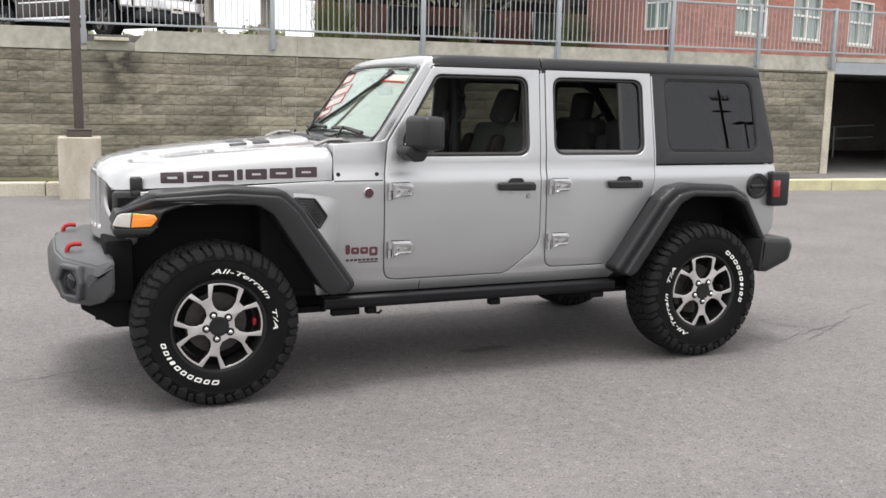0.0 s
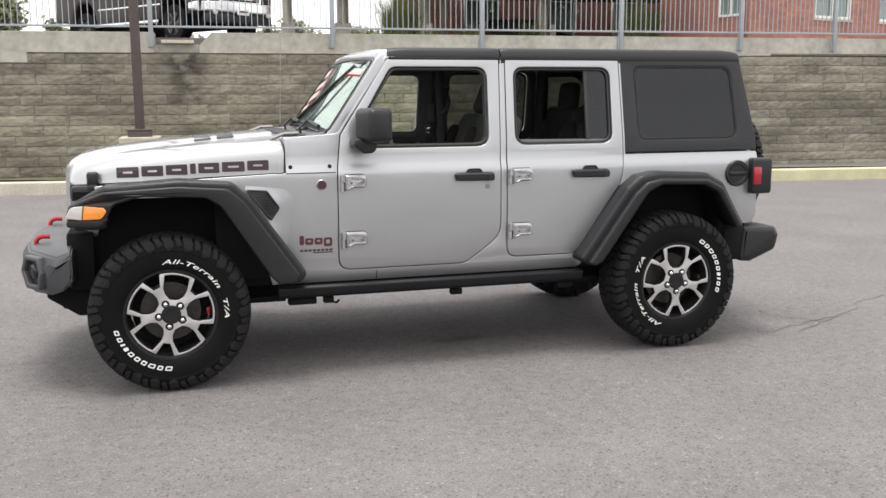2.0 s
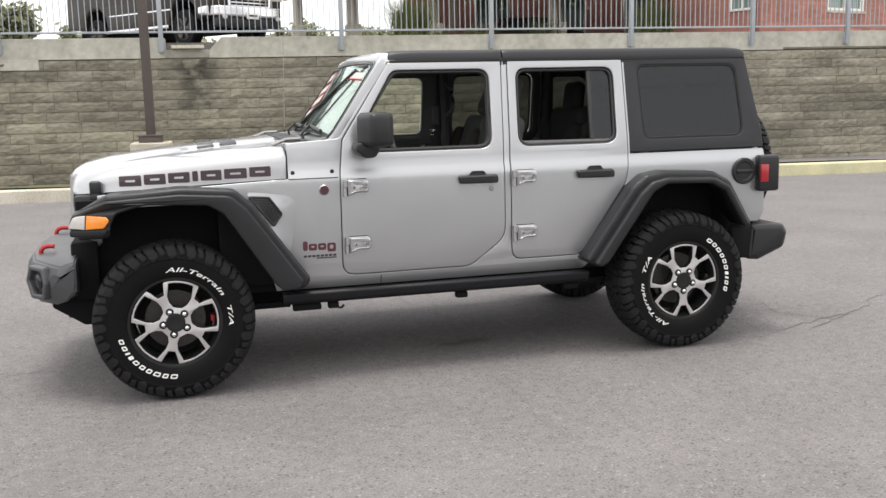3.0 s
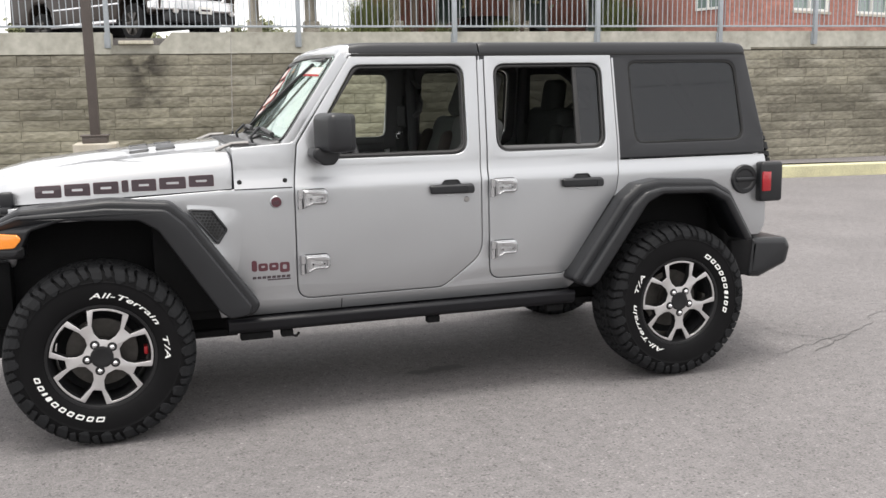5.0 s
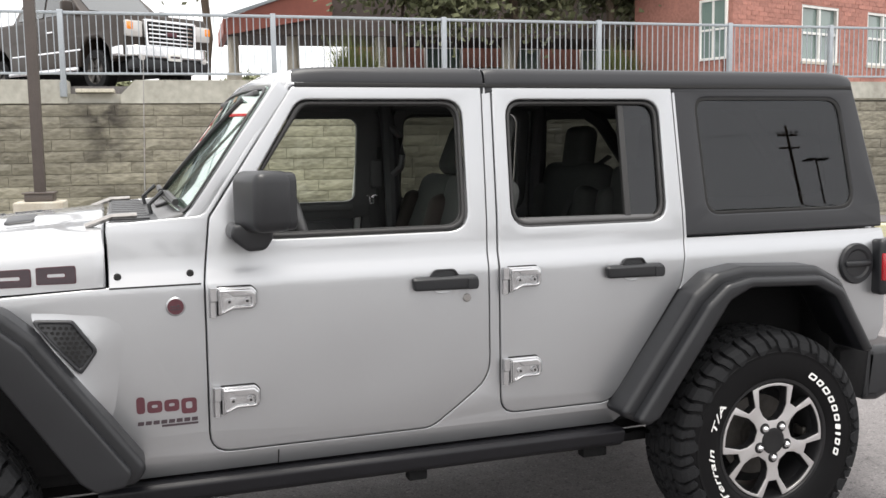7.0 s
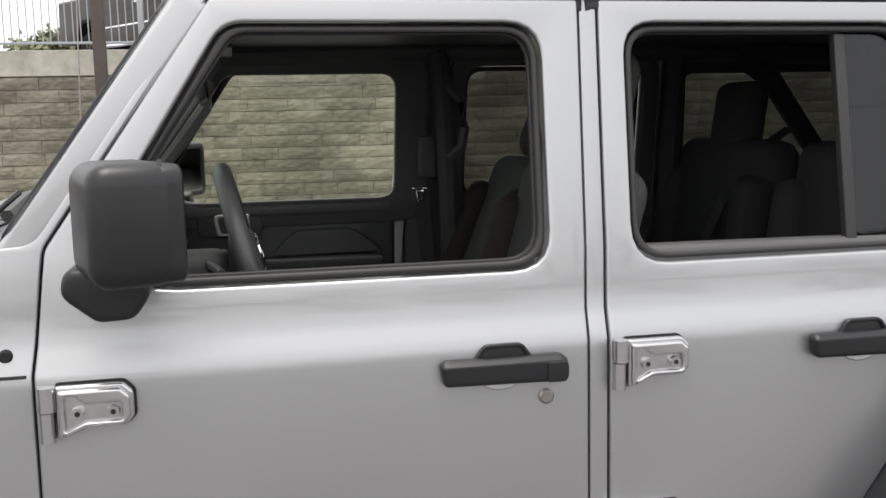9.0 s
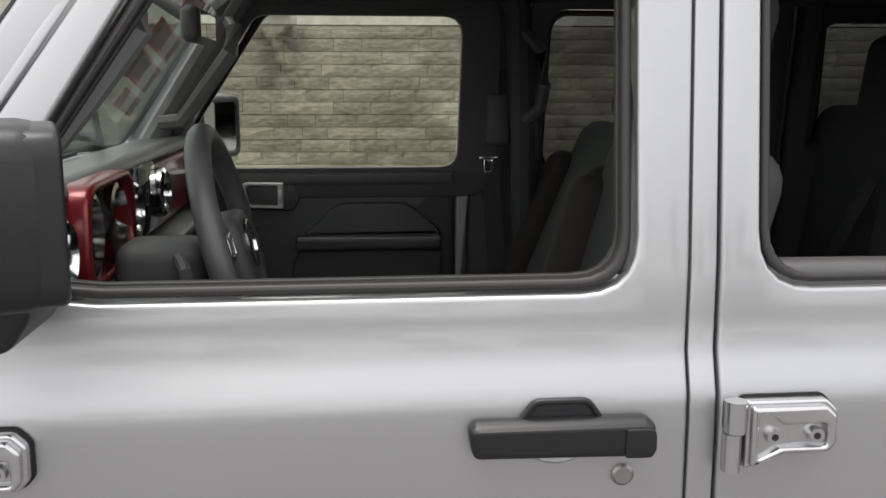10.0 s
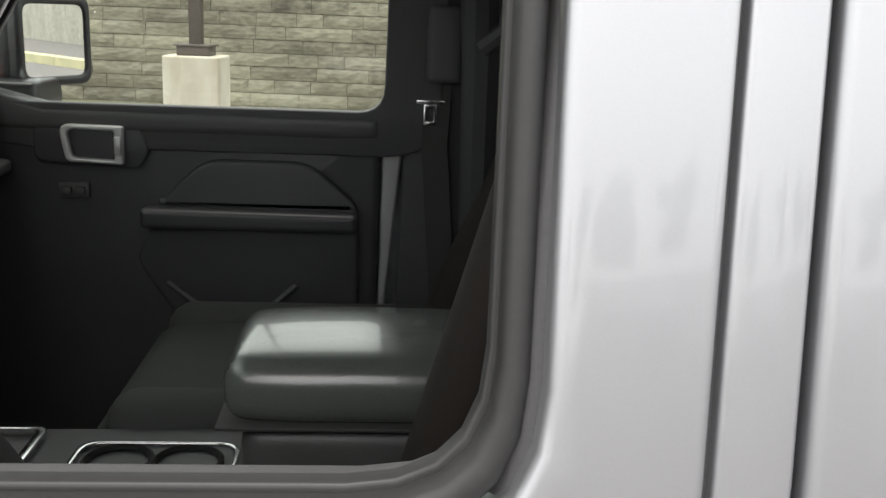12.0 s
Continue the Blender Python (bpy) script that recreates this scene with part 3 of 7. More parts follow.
for u, _ in WINS:
    w = part("window", moved(remap(plate([[(u, 0.86), (u + 1.65, 0.86), (u + 1.65, 2.30), (u, 2.30)], [(u + 0.07, 0.93), (u + 1.58, 0.93), (u + 1.58, 2.23), (u + 0.07, 2.23)]], 0.10, 0.006), lambda a, b, c: (a, 0.12 - c, b)), BM), WINDOW_WHITE, brick, smooth=0)
    part("mullion", moved(merge(box(u + 0.80, u + 0.86, 0.03, 0.11, 0.92, 2.24), box(u + 0.05, u + 1.6, 0.04, 0.10, 1.56, 1.62)), BM), WINDOW_WHITE, w, smooth=0)
    part("sill", moved(box(u - 0.05, u + 1.70, -0.04, 0.10, 0.79, 0.855), BM), KERB, w, smooth=0)
    part("pane", moved(box(u + 0.06, u + 1.59, 0.12, 0.13, 0.92, 2.24), BM), PANE, w, smooth=0)
    part("blind", moved(box(u + 0.06, u + 1.59, 0.16, 0.18, 1.5, 2.24), BM), WINDOW_WHITE, w, smooth=0)
w = part("window", moved(remap(plate([[(0.14, 0.82), (0.98, 0.82), (0.98, 2.3), (0.14, 2.3)], [(0.20, 0.88), (0.92, 0.88), (0.92, 2.24), (0.20, 2.24)]], 0.06, 0.006), lambda a, b, c: (0.60 - c, a, b)), BM), WINDOW_WHITE, brick, smooth=0)
part("pane", moved(box(0.57, 0.595, 0.19, 0.93, 0.87, 2.25), BM), PANE, w, smooth=0)
part("mullion", moved(merge(box(0.55, 0.58, 0.53, 0.59, 0.87, 2.25), box(0.55, 0.58, 0.19, 0.93, 1.53, 1.58)), BM), WINDOW_WHITE, w, smooth=0)
# brick courses on the face: thin raised bricks
rng = random.Random(11)
bm = bmesh.new()
for r in range(0, 34):
    z0 = 0.05 + r * 0.115
    x0 = 0.62 + (0.17 if r % 2 else 0)
    while x0 < 13:
        x1 = x0 + 0.33
        if not any(x1 > u - 0.06 and x0 < u + 1.71 and z0 + 0.105 > 0.78 and z0 < 2.32 for u, _ in WINS):
            d = rng.uniform(0.004, 0.012)
            vs = [bm.verts.new((a, -d if f else 0.002, c)) for f in (0, 1) for a, c in ((x0, z0), (x1 - 0.012, z0), (x1 - 0.012, z0 + 0.10), (x0, z0 + 0.10))]
            for q in ((4, 5, 6, 7), (0, 1, 5, 4), (1, 2, 6, 5), (2, 3, 7, 6), (3, 0, 4, 7)):
                bm.faces.new([vs[i] for i in q])
        x0 = x1
bmesh.ops.recalc_face_normals(bm, faces=bm.faces)
tagged(part("bricks", moved(bm, BM), BRICK_I, brick, smooth=0), kind="stuff")

canopy = thing("entrance_canopy", "dark-ceilinged entrance canopy with red fascia on pale columns", "canopy")
part("roof", box(2.5, 20, 25.5, 29.2, 5.12, 5.5, 0.02), SOFFIT, canopy, smooth=0)
part("fascia", box(2.4, 20, 25.36, 25.48, 5.06, 5.52, 0.02), SOFFIT, canopy, smooth=0)
part("side_fascia", box(2.3, 2.48, 25.4, 29.2, 5.06, 5.52, 0.02), FASCIA, canopy, smooth=0)
part("upper_roof", remap(plate([[(2.5, 5.52), (20, 5.52), (20, 6.5), (5.0, 6.5)]], 3.3), lambda u, v, w: (u, 25.9 + w, v)), SOFFIT, canopy, smooth=0)
part("sloped_fascia", remap(plate([[(2.36, 5.02), (5.6, 5.66), (5.6, 6.42), (5.0, 6.45), (2.36, 5.50)]], 0.12), lambda u, v, w: (u, 25.23 + w, v)), FASCIA, canopy, smooth=0)
part("roof_flashing", remap(plate([[(2.30, 5.50), (5.0, 6.45), (5.0, 6.53), (2.30, 5.60)]], 0.2), lambda u, v, w: (u, 25.15 + w, v)), GALV, canopy, smooth=0)
for x, y, r in ((2.65, 26.6, 0.17), (4.5, 26.4, 0.20), (7.3, 26.2, 0.20), (11.7, 26.2, 0.27)):
    c = part("column", merge(rod((x, y, 2.7), (x, y, 5.12), r, r, 20)), PEDESTAL, canopy)
    part("column_base", box(x - r - 0.06, x + r + 0.06, y - r - 0.06, y + r + 0.06, 2.7, 4.0, 0.02), PEDESTAL, c, smooth=0)
tagged(wall_box("shaded_brick_wall", 6.9, 24, 29.6, 30.0, 2.7, 5.6, BRICK), "brick wall in the shade of the canopy", "wall", kind="structure")
for x in (9.6, 12.7, 15.7):
    dw = thing("entrance_window", "white-framed window in the shaded brick wall", "window", "windows under the canopy")
    part("frame", remap(plate([[(x, 3.6), (x + 1.4, 3.6), (x + 1.4, 5.2), (x, 5.2)], [(x + 0.08, 3.68), (x + 1.32, 3.68), (x + 1.32, 5.12), (x + 0.08, 5.12)]], 0.1), lambda u, v, w: (u, 29.59 - w, v)), WINDOW_WHITE, dw, smooth=0)
    part("pane", box(x + 0.05, x + 1.35, 29.54, 29.57, 3.65, 5.15), PANE, dw, smooth=0)


def grass_clump(x, y, h, n, seed, label):
    rng = random.Random(seed)
    bm = bmesh.new()
    for _ in range(n):
        a, lean = rng.uniform(0, math.tau), rng.uniform(0.1, 0.75)
        hh = h * rng.uniform(0.6, 1.0)
        bx, by = x + rng.gauss(0, 0.14), y + rng.gauss(0, 0.14)
        w = Vector((-math.sin(a), math.cos(a), 0)) * 0.012
        pts = []
        for k in range(5):
            t = k / 4
            r = lean * hh * t ** 1.8
            pts.append(Vector((bx + math.cos(a) * r, by + math.sin(a) * r, 2.75 + hh * (t - 0.25 * lean * t ** 3))))
        prev = None
        for k, p in enumerate(pts):
            ww = w * (1 - k / 4.3)
            cur = (bm.verts.new(p - ww), bm.verts.new(p + ww))
            if prev:
                bm.faces.new((prev[0], prev[1], cur[1], cur[0]))
            prev = cur
    ob = thing("ornamental_grass", label, "plant", "grasses by the canopy")
    tagged(part("blades", bm, GRASSY, ob, smooth=0), kind="stuff")
    return ob


for i, (x, y, h) in enumerate(((4.75, 18.0, 1.75), (5.2, 18.3, 1.6), (11.6, 18.0, 1.6), (12.1, 18.3, 1.5), (9.6, 21.0, 1.2), (7.9, 22.5, 1.1), (14.3, 21.5, 1.2), (6.6, 22.0, 1.0))):
    grass_clump(x, y, h, 420, 20 + i, "clump of tall green-yellow ornamental grass")


def tree(x, y, z, h, r, seed, leaves=2600, base=0.45, name="tree", label="leafy tree with a slender brown trunk"):
    rng = random.Random(seed)
    ob = thing(name, label, "tree", "trees on the upper level")
    tips = []
    bm = tube([(x, y, z), (x + 0.05, y, z + h * 0.3), (x + rng.uniform(-.1, .1), y, z + h * 0.55), (x, y, z + h * 0.8)], 0.11, 8)
    for k in range(9):
        a, t = rng.uniform(0, math.tau), rng.uniform(base, 0.75)
        p = Vector((x, y, z + h * t))
        q = p + Vector((math.cos(a), math.sin(a), rng.uniform(0.3, 0.9))) * r * rng.uniform(0.6, 1.0)
        merge(bm, rod(p, q, 0.045, 0.012, 6))
        tips += [p.lerp(q, f) for f in (0.45, 0.7, 1.0)]
    part("trunk", bm, BARK, ob)
    lb = bmesh.new()
    for _ in range(leaves):
        c = rng.choice(tips) + Vector((rng.gauss(0, 1), rng.gauss(0, 1), rng.gauss(0, 0.8))) * r * 0.22
        u = Vector((rng.gauss(0, 1), rng.gauss(0, 1), rng.gauss(0, 1))).normalized()
        v = u.orthogonal().normalized()
        s = rng.uniform(0.05, 0.11) * (2.0 if name == "far_tree" else 1.0)
        lb.faces.new([lb.verts.new(c + u * s * 1.4), lb.verts.new(c + v * s), lb.verts.new(c - u * s * 1.4), lb.verts.new(c - v * s)])
    tagged(part("crown", lb, LEAF, ob, smooth=0), kind="stuff")
    return ob


tree(1.75, 23.0, 2.75, 6.4, 1.7, 1, 2600, 0.52)
tree(6.4, 19.4, 2.75, 5.2, 2.3, 2, 7500, 0.34)
tree(9.4, 19.2, 2.75, 5.2, 2.2, 3, 7500, 0.34)
tree(12.2, 19.4, 2.75, 5.2, 2.0, 4, 7500, 0.34)
for i, (x, y, h) in enumerate(((-16, 70, 9), (-11, 78, 7), (-3, 85, 8), (2, 90, 7), (6, 82, 6.5), (9, 95, 9), (12, 88, 7), (-24, 66, 10), (16, 100, 10))):
    tree(x, y, 2.7, h * 0.7, h * 0.25, 40 + i, 4000, 0.12, "far_tree", "distant dark green tree")


# ---- vehicles on the upper level ----
def simple_wheel(parent, x, y, z, r, w, mat=CHROME):
    o = part("wheel", moved(lathe([(r * 0.62, -w / 2), (r * 0.92, -w / 2), (r, -w * 0.35), (r, w * 0.35), (r * 0.92, w / 2), (r * 0.62, w / 2)], 28), Matrix.Translation((x, y, z))), RUBBER, parent)
    rm = moved(lathe([(0.0, -w * 0.36), (r * 0.2, -w * 0.40), (r * 0.55, -w * 0.30), (r * 0.63, -w * 0.5), (r * 0.63, w * 0.5), (0, w * 0.4)], 20), Matrix.Translation((x, y, z)))
    for k in range(6):
        a = k * math.tau / 6
        for s in (-1, 1):
            merge(rm, moved(box(r * 0.15, r * 0.6, -0.02, 0.02, -0.03, 0.03, 0.006), Matrix.Translation((x, y + s * w * 0.42, z)) @ Matrix.Rotation(a, 4, "Y")))
    part("rim", rm, mat, o)


def pickup(m):
    """A crew-cab pickup; nose at local x 0, body runs to -x, width along y."""
    t = thing("pickup_truck", "dark charcoal crew-cab pickup truck with chrome grille", "truck", at=m)
    side = [(-0.10, 0.62, 0.05), (-0.06, 1.15, 0.08), (-0.16, 1.28, 0.08), (-1.35, 1.34, 0.05), (-2.05, 1.90, 0.15), (-3.45, 1.93, 0.2), (-3.85, 1.36, 0.05), (-5.75, 1.36, 0.05), (-5.80, 0.62, 0.05), (-5.0, 0.55), (-4.95, 0.80, 0.1), (-4.72, 1.0, 0.12), (-4.30, 1.0, 0.12), (-4.07, 0.80, 0.1), (-4.02, 0.50), (-1.52, 0.50), (-1.47, 0.80, 0.1), (-1.24, 1.0, 0.12), (-0.82, 1.0, 0.12), (-0.58, 0.80, 0.1), (-0.54, 0.55)]

    def lift(v):
        return v + 0.15 * min(1, max(0, (v - 1.0) / 0.28))

    def tumble(u, v, w):
        k = 1 - 0.14 * max(0, v - 1.32) / 0.6 - 0.05 * max(0, u + 0.6)
        return (u, (w - 1.0) * k, lift(v))
    b = part("body", remap(slice_at(plate([rounded(side, 4)], 2.0, 0.05, 3), "y", (1.3, 1.6)), tumble), DARK_PAINT, t)
    part("windscreen", remap(plate([[(-1.50, 1.42), (-2.02, 1.84), (-2.06, 1.84), (-1.54, 1.42)]], 1.5), lambda u, v, w: (u + 0.03, w - 0.75, v + 0.18)), CAR_GLASS, t)
    for s in (-1, 1):
        for q in ([(-1.62, 1.38, 0.03), (-2.15, 1.80, 0.06), (-2.62, 1.82, 0.03), (-2.62, 1.38, 0.03)], [(-2.70, 1.38, 0.03), (-2.70, 1.82, 0.03), (-3.38, 1.83, 0.08), (-3.62, 1.38, 0.03)]):
            part("side_glass", remap(plate([rounded(q)], 0.03), lambda u, v, w: (u, s * ((0.985 + w) * (1 - 0.14 * max(0, v - 1.32) / 0.6)), v + 0.15)), CAR_GLASS, t)
        part("step_bar", box(-4.0, -1.5, s * 1.0 - 0.06, s * 1.0 + 0.06, 0.42, 0.50, 0.02), CHROME, t)
        part("door_trim", box(-3.9, -1.45, s * 0.995 - 0.02, s * 0.995 + 0.02, 0.80, 0.84, 0.006), CHROME, t)
        part("door_handle", box(-2.55, -2.35, s * 1.0 - 0.03, s * 1.0 + 0.03, 1.20, 1.24, 0.01), CHROME, t)
        mr = part("wing_mirror", box(-1.75, -1.60, s * 1.12 - 0.11, s * 1.12 + 0.11, 1.50, 1.76, 0.04, 3), DARK_PAINT, t)
        h = part("headlight", box(-0.20, -0.02, s * 0.79 - 0.18, s * 0.79 + 0.18, 0.98, 1.28, 0.03), LENS, t)
        part("indicator", box(-0.22, -0.012, s * 0.90 - 0.06, s * 0.90 + 0.078, 1.10, 1.25, 0.02), AMBER, h)
        for x in (-1.03, -4.51):
            simple_wheel(t, x, s * 0.86, 0.40, 0.40, 0.27, DARK_DISC)
        part("fog_lamp", moved(lathe([(0.06, 0.02), (0.06, -0.02), (0, -0.03)], 16), Matrix.Translation((0.06, s * 0.72, 0.60)) @ Matrix.Rotation(radians(90), 4, "Z")), LENS, t)
    g = part("grille_surround", remap(plate([rounded([(-0.58, 0.80, 0.05), (0.58, 0.80, 0.05), (0.60, 1.32, 0.05), (-0.60, 1.32, 0.05)]), rounded([(-0.52, 0.85, 0.03), (0.52, 0.85, 0.03), (0.54, 1.27, 0.03), (-0.54, 1.27, 0.03)])], 0.10, 0.01), lambda u, v, w: (w - 0.08, u, v)), CHROME, t)
    part("grille_back", box(-0.09, -0.03, -0.55, 0.55, 0.83, 1.30), GAP, g)
    for k in range(5):
        part("grille_bar", box(-0.05, 0.02, -0.51, 0.51, 0.885 + k * 0.077, 0.918 + k * 0.077, 0.006), CHROME, g)
    part("badge", box(0.0, 0.03, -0.13, 0.13, 1.025, 1.105, 0.01), DECAL_RED, g)
    part("front_bumper", remap(slice_at(plate([rounded([(-1.0, 0.62, 0.06), (-0.45, 0.60, 0.05), (0.45, 0.60, 0.05), (1.0, 0.62, 0.06), (1.0, 0.82, 0.05), (-1.0, 0.82, 0.05)])], 0.22, 0.03, 3), "x", (-0.92, -0.84, -0.76, -0.68, 0.68, 0.76, 0.84, 0.92)), lambda u, v, w: (w - 0.13 - 3.2 * max(0, abs(u) - 0.68) ** 2, u * 1.03, v)), CHROME, t)
    part("lower_grille", box(-0.20, 0.03, -0.86, 0.86, 0.38, 0.60, 0.03), PLASTIC, t)
    pl = part("number_plate", box(0.09, 0.11, -0.16, 0.16, 0.56, 0.70, 0.003), PAPER, t)
    part("plate_bar", box(0.108, 0.114, -0.11, 0.11, 0.61, 0.65), DECAL, pl)
    part("underbody", box(-5.6, -0.3, -0.75, 0.75, 0.35, 0.75), DARK_STEEL, t)
    return t


pickup(pose(0.80, 15.45, 2.78, 0, 0, -52) @ Matrix.Scale(1.04, 4))


def saloon(m, paint, label, kind_name="parked_car"):
    t = thing(kind_name, label, "car", at=m)
    side = [(0.0, 0.35, 0.08), (0.02, 0.72, 0.12), (0.95, 0.92, 0.1), (1.55, 1.42, 0.2), (3.2, 1.46, 0.25), (4.15, 1.0, 0.12), (4.6, 0.92, 0.1), (4.62, 0.40, 0.08), (4.12, 0.30), (4.05, 0.55, 0.1), (3.85, 0.70, 0.12), (3.55, 0.70, 0.12), (3.35, 0.55, 0.1), (3.28, 0.28), (1.30, 0.28), (1.23, 0.55, 0.1), (1.03, 0.70, 0.12), (0.73, 0.70, 0.12), (0.53, 0.55, 0.1), (0.46, 0.30)]
    shape = lambda u, v, w: (u, (w - 0.9) * (1 - 0.22 * max(0, v - 0.9) / 0.55), v)
    part("body", remap(slice_at(plate([rounded(side, 4)], 1.8, 0.06, 3), "y", (0.92, 1.2)), shape), paint, t)
    for s in (-1, 1):
        part("side_glass", remap(plate([rounded([(1.15, 0.96, 0.03), (1.70, 1.36, 0.1), (3.1, 1.39, 0.1), (3.75, 0.98, 0.04)])], 0.03), lambda u, v, w: (u, s * ((0.885 + w) * (1 - 0.22 * max(0, v - 0.9) / 0.55)), v)), CAR_GLASS, t)
        for x in (0.88, 3.70):
            simple_wheel(t, x, s * 0.80, 0.32, 0.32, 0.2)
        part("headlight", box(-0.02, 0.25, s * 0.66 - 0.14, s * 0.66 + 0.14, 0.60, 0.74, 0.03), LENS, t)
        part("tail_lamp", box(4.45, 4.64, s * 0.70 - 0.14, s * 0.70 + 0.14, 0.72, 0.88, 0.03), TAIL, t)
    part("windscreen", remap(plate([[(1.02, 0.97), (1.55, 1.40), (1.62, 1.40), (1.09, 0.97)]], 1.3), lambda u, v, w: (u - 0.03, w - 0.65, v + 0.02)), CAR_GLASS, t)
    return t


saloon(pose(-7.2, 22.0, 2.78, 0, 0, 150), GREY_PAINT, "grey estate car parked on the upper level")
saloon(pose(8.4, 26.9, 2.78, 0, 0, 10), DARK_PAINT, "dark car parked in the shade of the canopy")

# ---- wall blocks, last of the setting ----
def block_mesh(seed, w, h):
    """A split-face block: rough front, open back."""
    rng = random.Random(seed)
    bm = bmesh.new()
    nx, nz = 7, 3
    grid = [[bm.verts.new((w * i / nx, -(0.0 if i in (0, nx) or k in (0, nz) else rng.uniform(0.005, 0.016)), h * k / nz)) for k in range(nz + 1)] for i in range(nx + 1)]
    for i in range(nx):
        for k in range(nz):
            bm.faces.new((grid[i][k], grid[i + 1][k], grid[i + 1][k + 1], grid[i][k + 1]))
    rim = [grid[i][0] for i in range(nx + 1)] + [grid[nx][k] for k in range(1, nz + 1)] + [grid[i][nz] for i in range(nx - 1, -1, -1)] + [grid[0][k] for k in range(nz - 1, 0, -1)]
    back = [bm.verts.new(v.co + Vector((0, 0.07, 0))) for v in rim]
    for i in range(len(rim)):
        j = (i + 1) % len(rim)
        bm.faces.new((rim[i], back[i], back[j], rim[j]))
    bmesh.ops.recalc_face_normals(bm, faces=bm.faces)
    return bm


COURSE = 0.2035
SIZES = (0.41, 0.61, 0.66, 0.81, 0.92, 0.56, 0.61, 1.02, 0.46, 0.76)
shapes = []
for i, ln in enumerate(SIZES):
    me = bpy.data.meshes.new("block")
    b = block_mesh(100 + i, ln - 0.006, COURSE - 0.009)
    b.to_mesh(me)
    b.free()
    me.materials.append(BLOCK)
    shapes.append(me)
rng = random.Random(8)
joined, faces, count = [], [], 0
for r in range(13):
    z = -0.21 + r * COURSE
    x = -19.8 + rng.uniform(0, 0.3)
    while x < 16.1:
        i = rng.randrange(len(SIZES))
        me, y = shapes[i], WALL_Y + rng.uniform(-0.006, 0.008)
        if -5.6 < x < 3.0 and r > 1 and count < 296:
            ob = new("block", me)
            ob.parent = retaining
            ob.location = (x, y, z)
            count += 1
        else:
            k = len(joined)
            wide = (16.70 - x) / SIZES[i] if x + SIZES[i] > 16.1 else 1.0
            joined += [(v.co.x * wide + x, v.co.y + y, v.co.z + z) for v in me.vertices]
            faces += [[q + k for q in f.vertices] for f in me.polygons]
        x += SIZES[i]
me = bpy.data.meshes.new("blocks")
me.from_pydata(joined, [], faces)
me.materials.append(BLOCK_ISLAND)
ob = new("blocks", me)
ob.parent = retaining
tagged(ob, kind="stuff")

# the wall and the upper level stand turned a little against the car
SITE = Matrix.Translation((0.187, 0.521, 0.093)) @ Matrix.Rotation(-0.0649, 4, "Z") @ Matrix.Scale(0.913, 4)
for ob in scene.objects:
    if ob.parent is None and ob.type in ("MESH", "EMPTY") and ob["category"] not in ("stain", "crack") and ob is not ground:
        ob.matrix_basis = SITE @ ob.matrix_basis

# ---- the car: front axle at x 0, length along x, its left side towards -y ----
car = thing("off_road_car", "silver four-door off-road car with black hardtop parked on asphalt", "car")
INSET = [(0.50, 0.042), (0.58, 0.011), (0.66, 0.0), (1.10, 0.0), (1.135, 0.002), (1.19, 0.022), (1.235, 0.026), (1.30, 0.031), (1.84, 0.118)]
CUTS = (0.545, 0.58, 0.62, 0.66, 1.10, 1.118, 1.135, 1.155, 1.175, 1.19, 1.235, 1.30, 1.5)
HALF = 0.775
FRONT_DOOR = [(0.944, 0.582, 0.075), (1.70, 0.582, 0.10), (1.921, 0.745, 0.14), (1.921, 1.12), (1.939, 1.768, 0.012), (1.262, 1.768, 0.02), (0.972, 1.345, 0.05), (0.948, 1.14)]
REAR_DOOR = [(1.956, 0.604, 0.07), (2.40, 0.604, 0.08), (2.70, 1.03, 0.10), (2.722, 1.20), (2.712, 1.768, 0.012), (1.972, 1.768, 0.012), (1.956, 1.12)]
FRONT_WIN = [(1.005, 1.270, 0.10), (1.850, 1.270, 0.07), (1.856, 1.717, 0.065), (1.285, 1.717, 0.06)]
REAR_WIN = [(2.020, 1.272, 0.07), (2.645, 1.272, 0.07), (2.645, 1.717, 0.065), (2.028, 1.717, 0.06)]
QUARTER_WIN = [(2.828, 1.285, 0.06), (3.525, 1.285, 0.07), (3.488, 1.728, 0.07), (2.808, 1.728, 0.05)]


def inset_loop(points, d):
    """The same corners drawn in by d towards their middle."""
    cx, cy = sum(p[0] for p in points) / len(points), sum(p[1] for p in points) / len(points)
    out = []
    for p in points:
        u, v = p[0], p[1]
        out.append((u + (d if u < cx else -d), v + (d if v < cy else -d), *(max(0.01, r - d * 0.6) for r in p[2:])))
    return out


def side_plate(loops, depth, y_out, side, bevel=0.004, grow=0.0, res=2, flat=False):
    """A panel in the car's side whose outer face stands y_out from the body's skin."""
    bm = plate(loops, depth, bevel, res, grow)
    if not flat:
        slice_at(bm, "y", CUTS)
    return remap(bm, lambda u, v, w: (u, side * (HALF + y_out - depth + w - lerp_table(INSET, v)), v))


def panel_pair(name, loops, depth, y_out, mat, parent_of, **kw):
    return [part(name, side_plate(loops, depth, y_out, s, **kw), mat, parent_of(s)) for s in (-1, 1)]


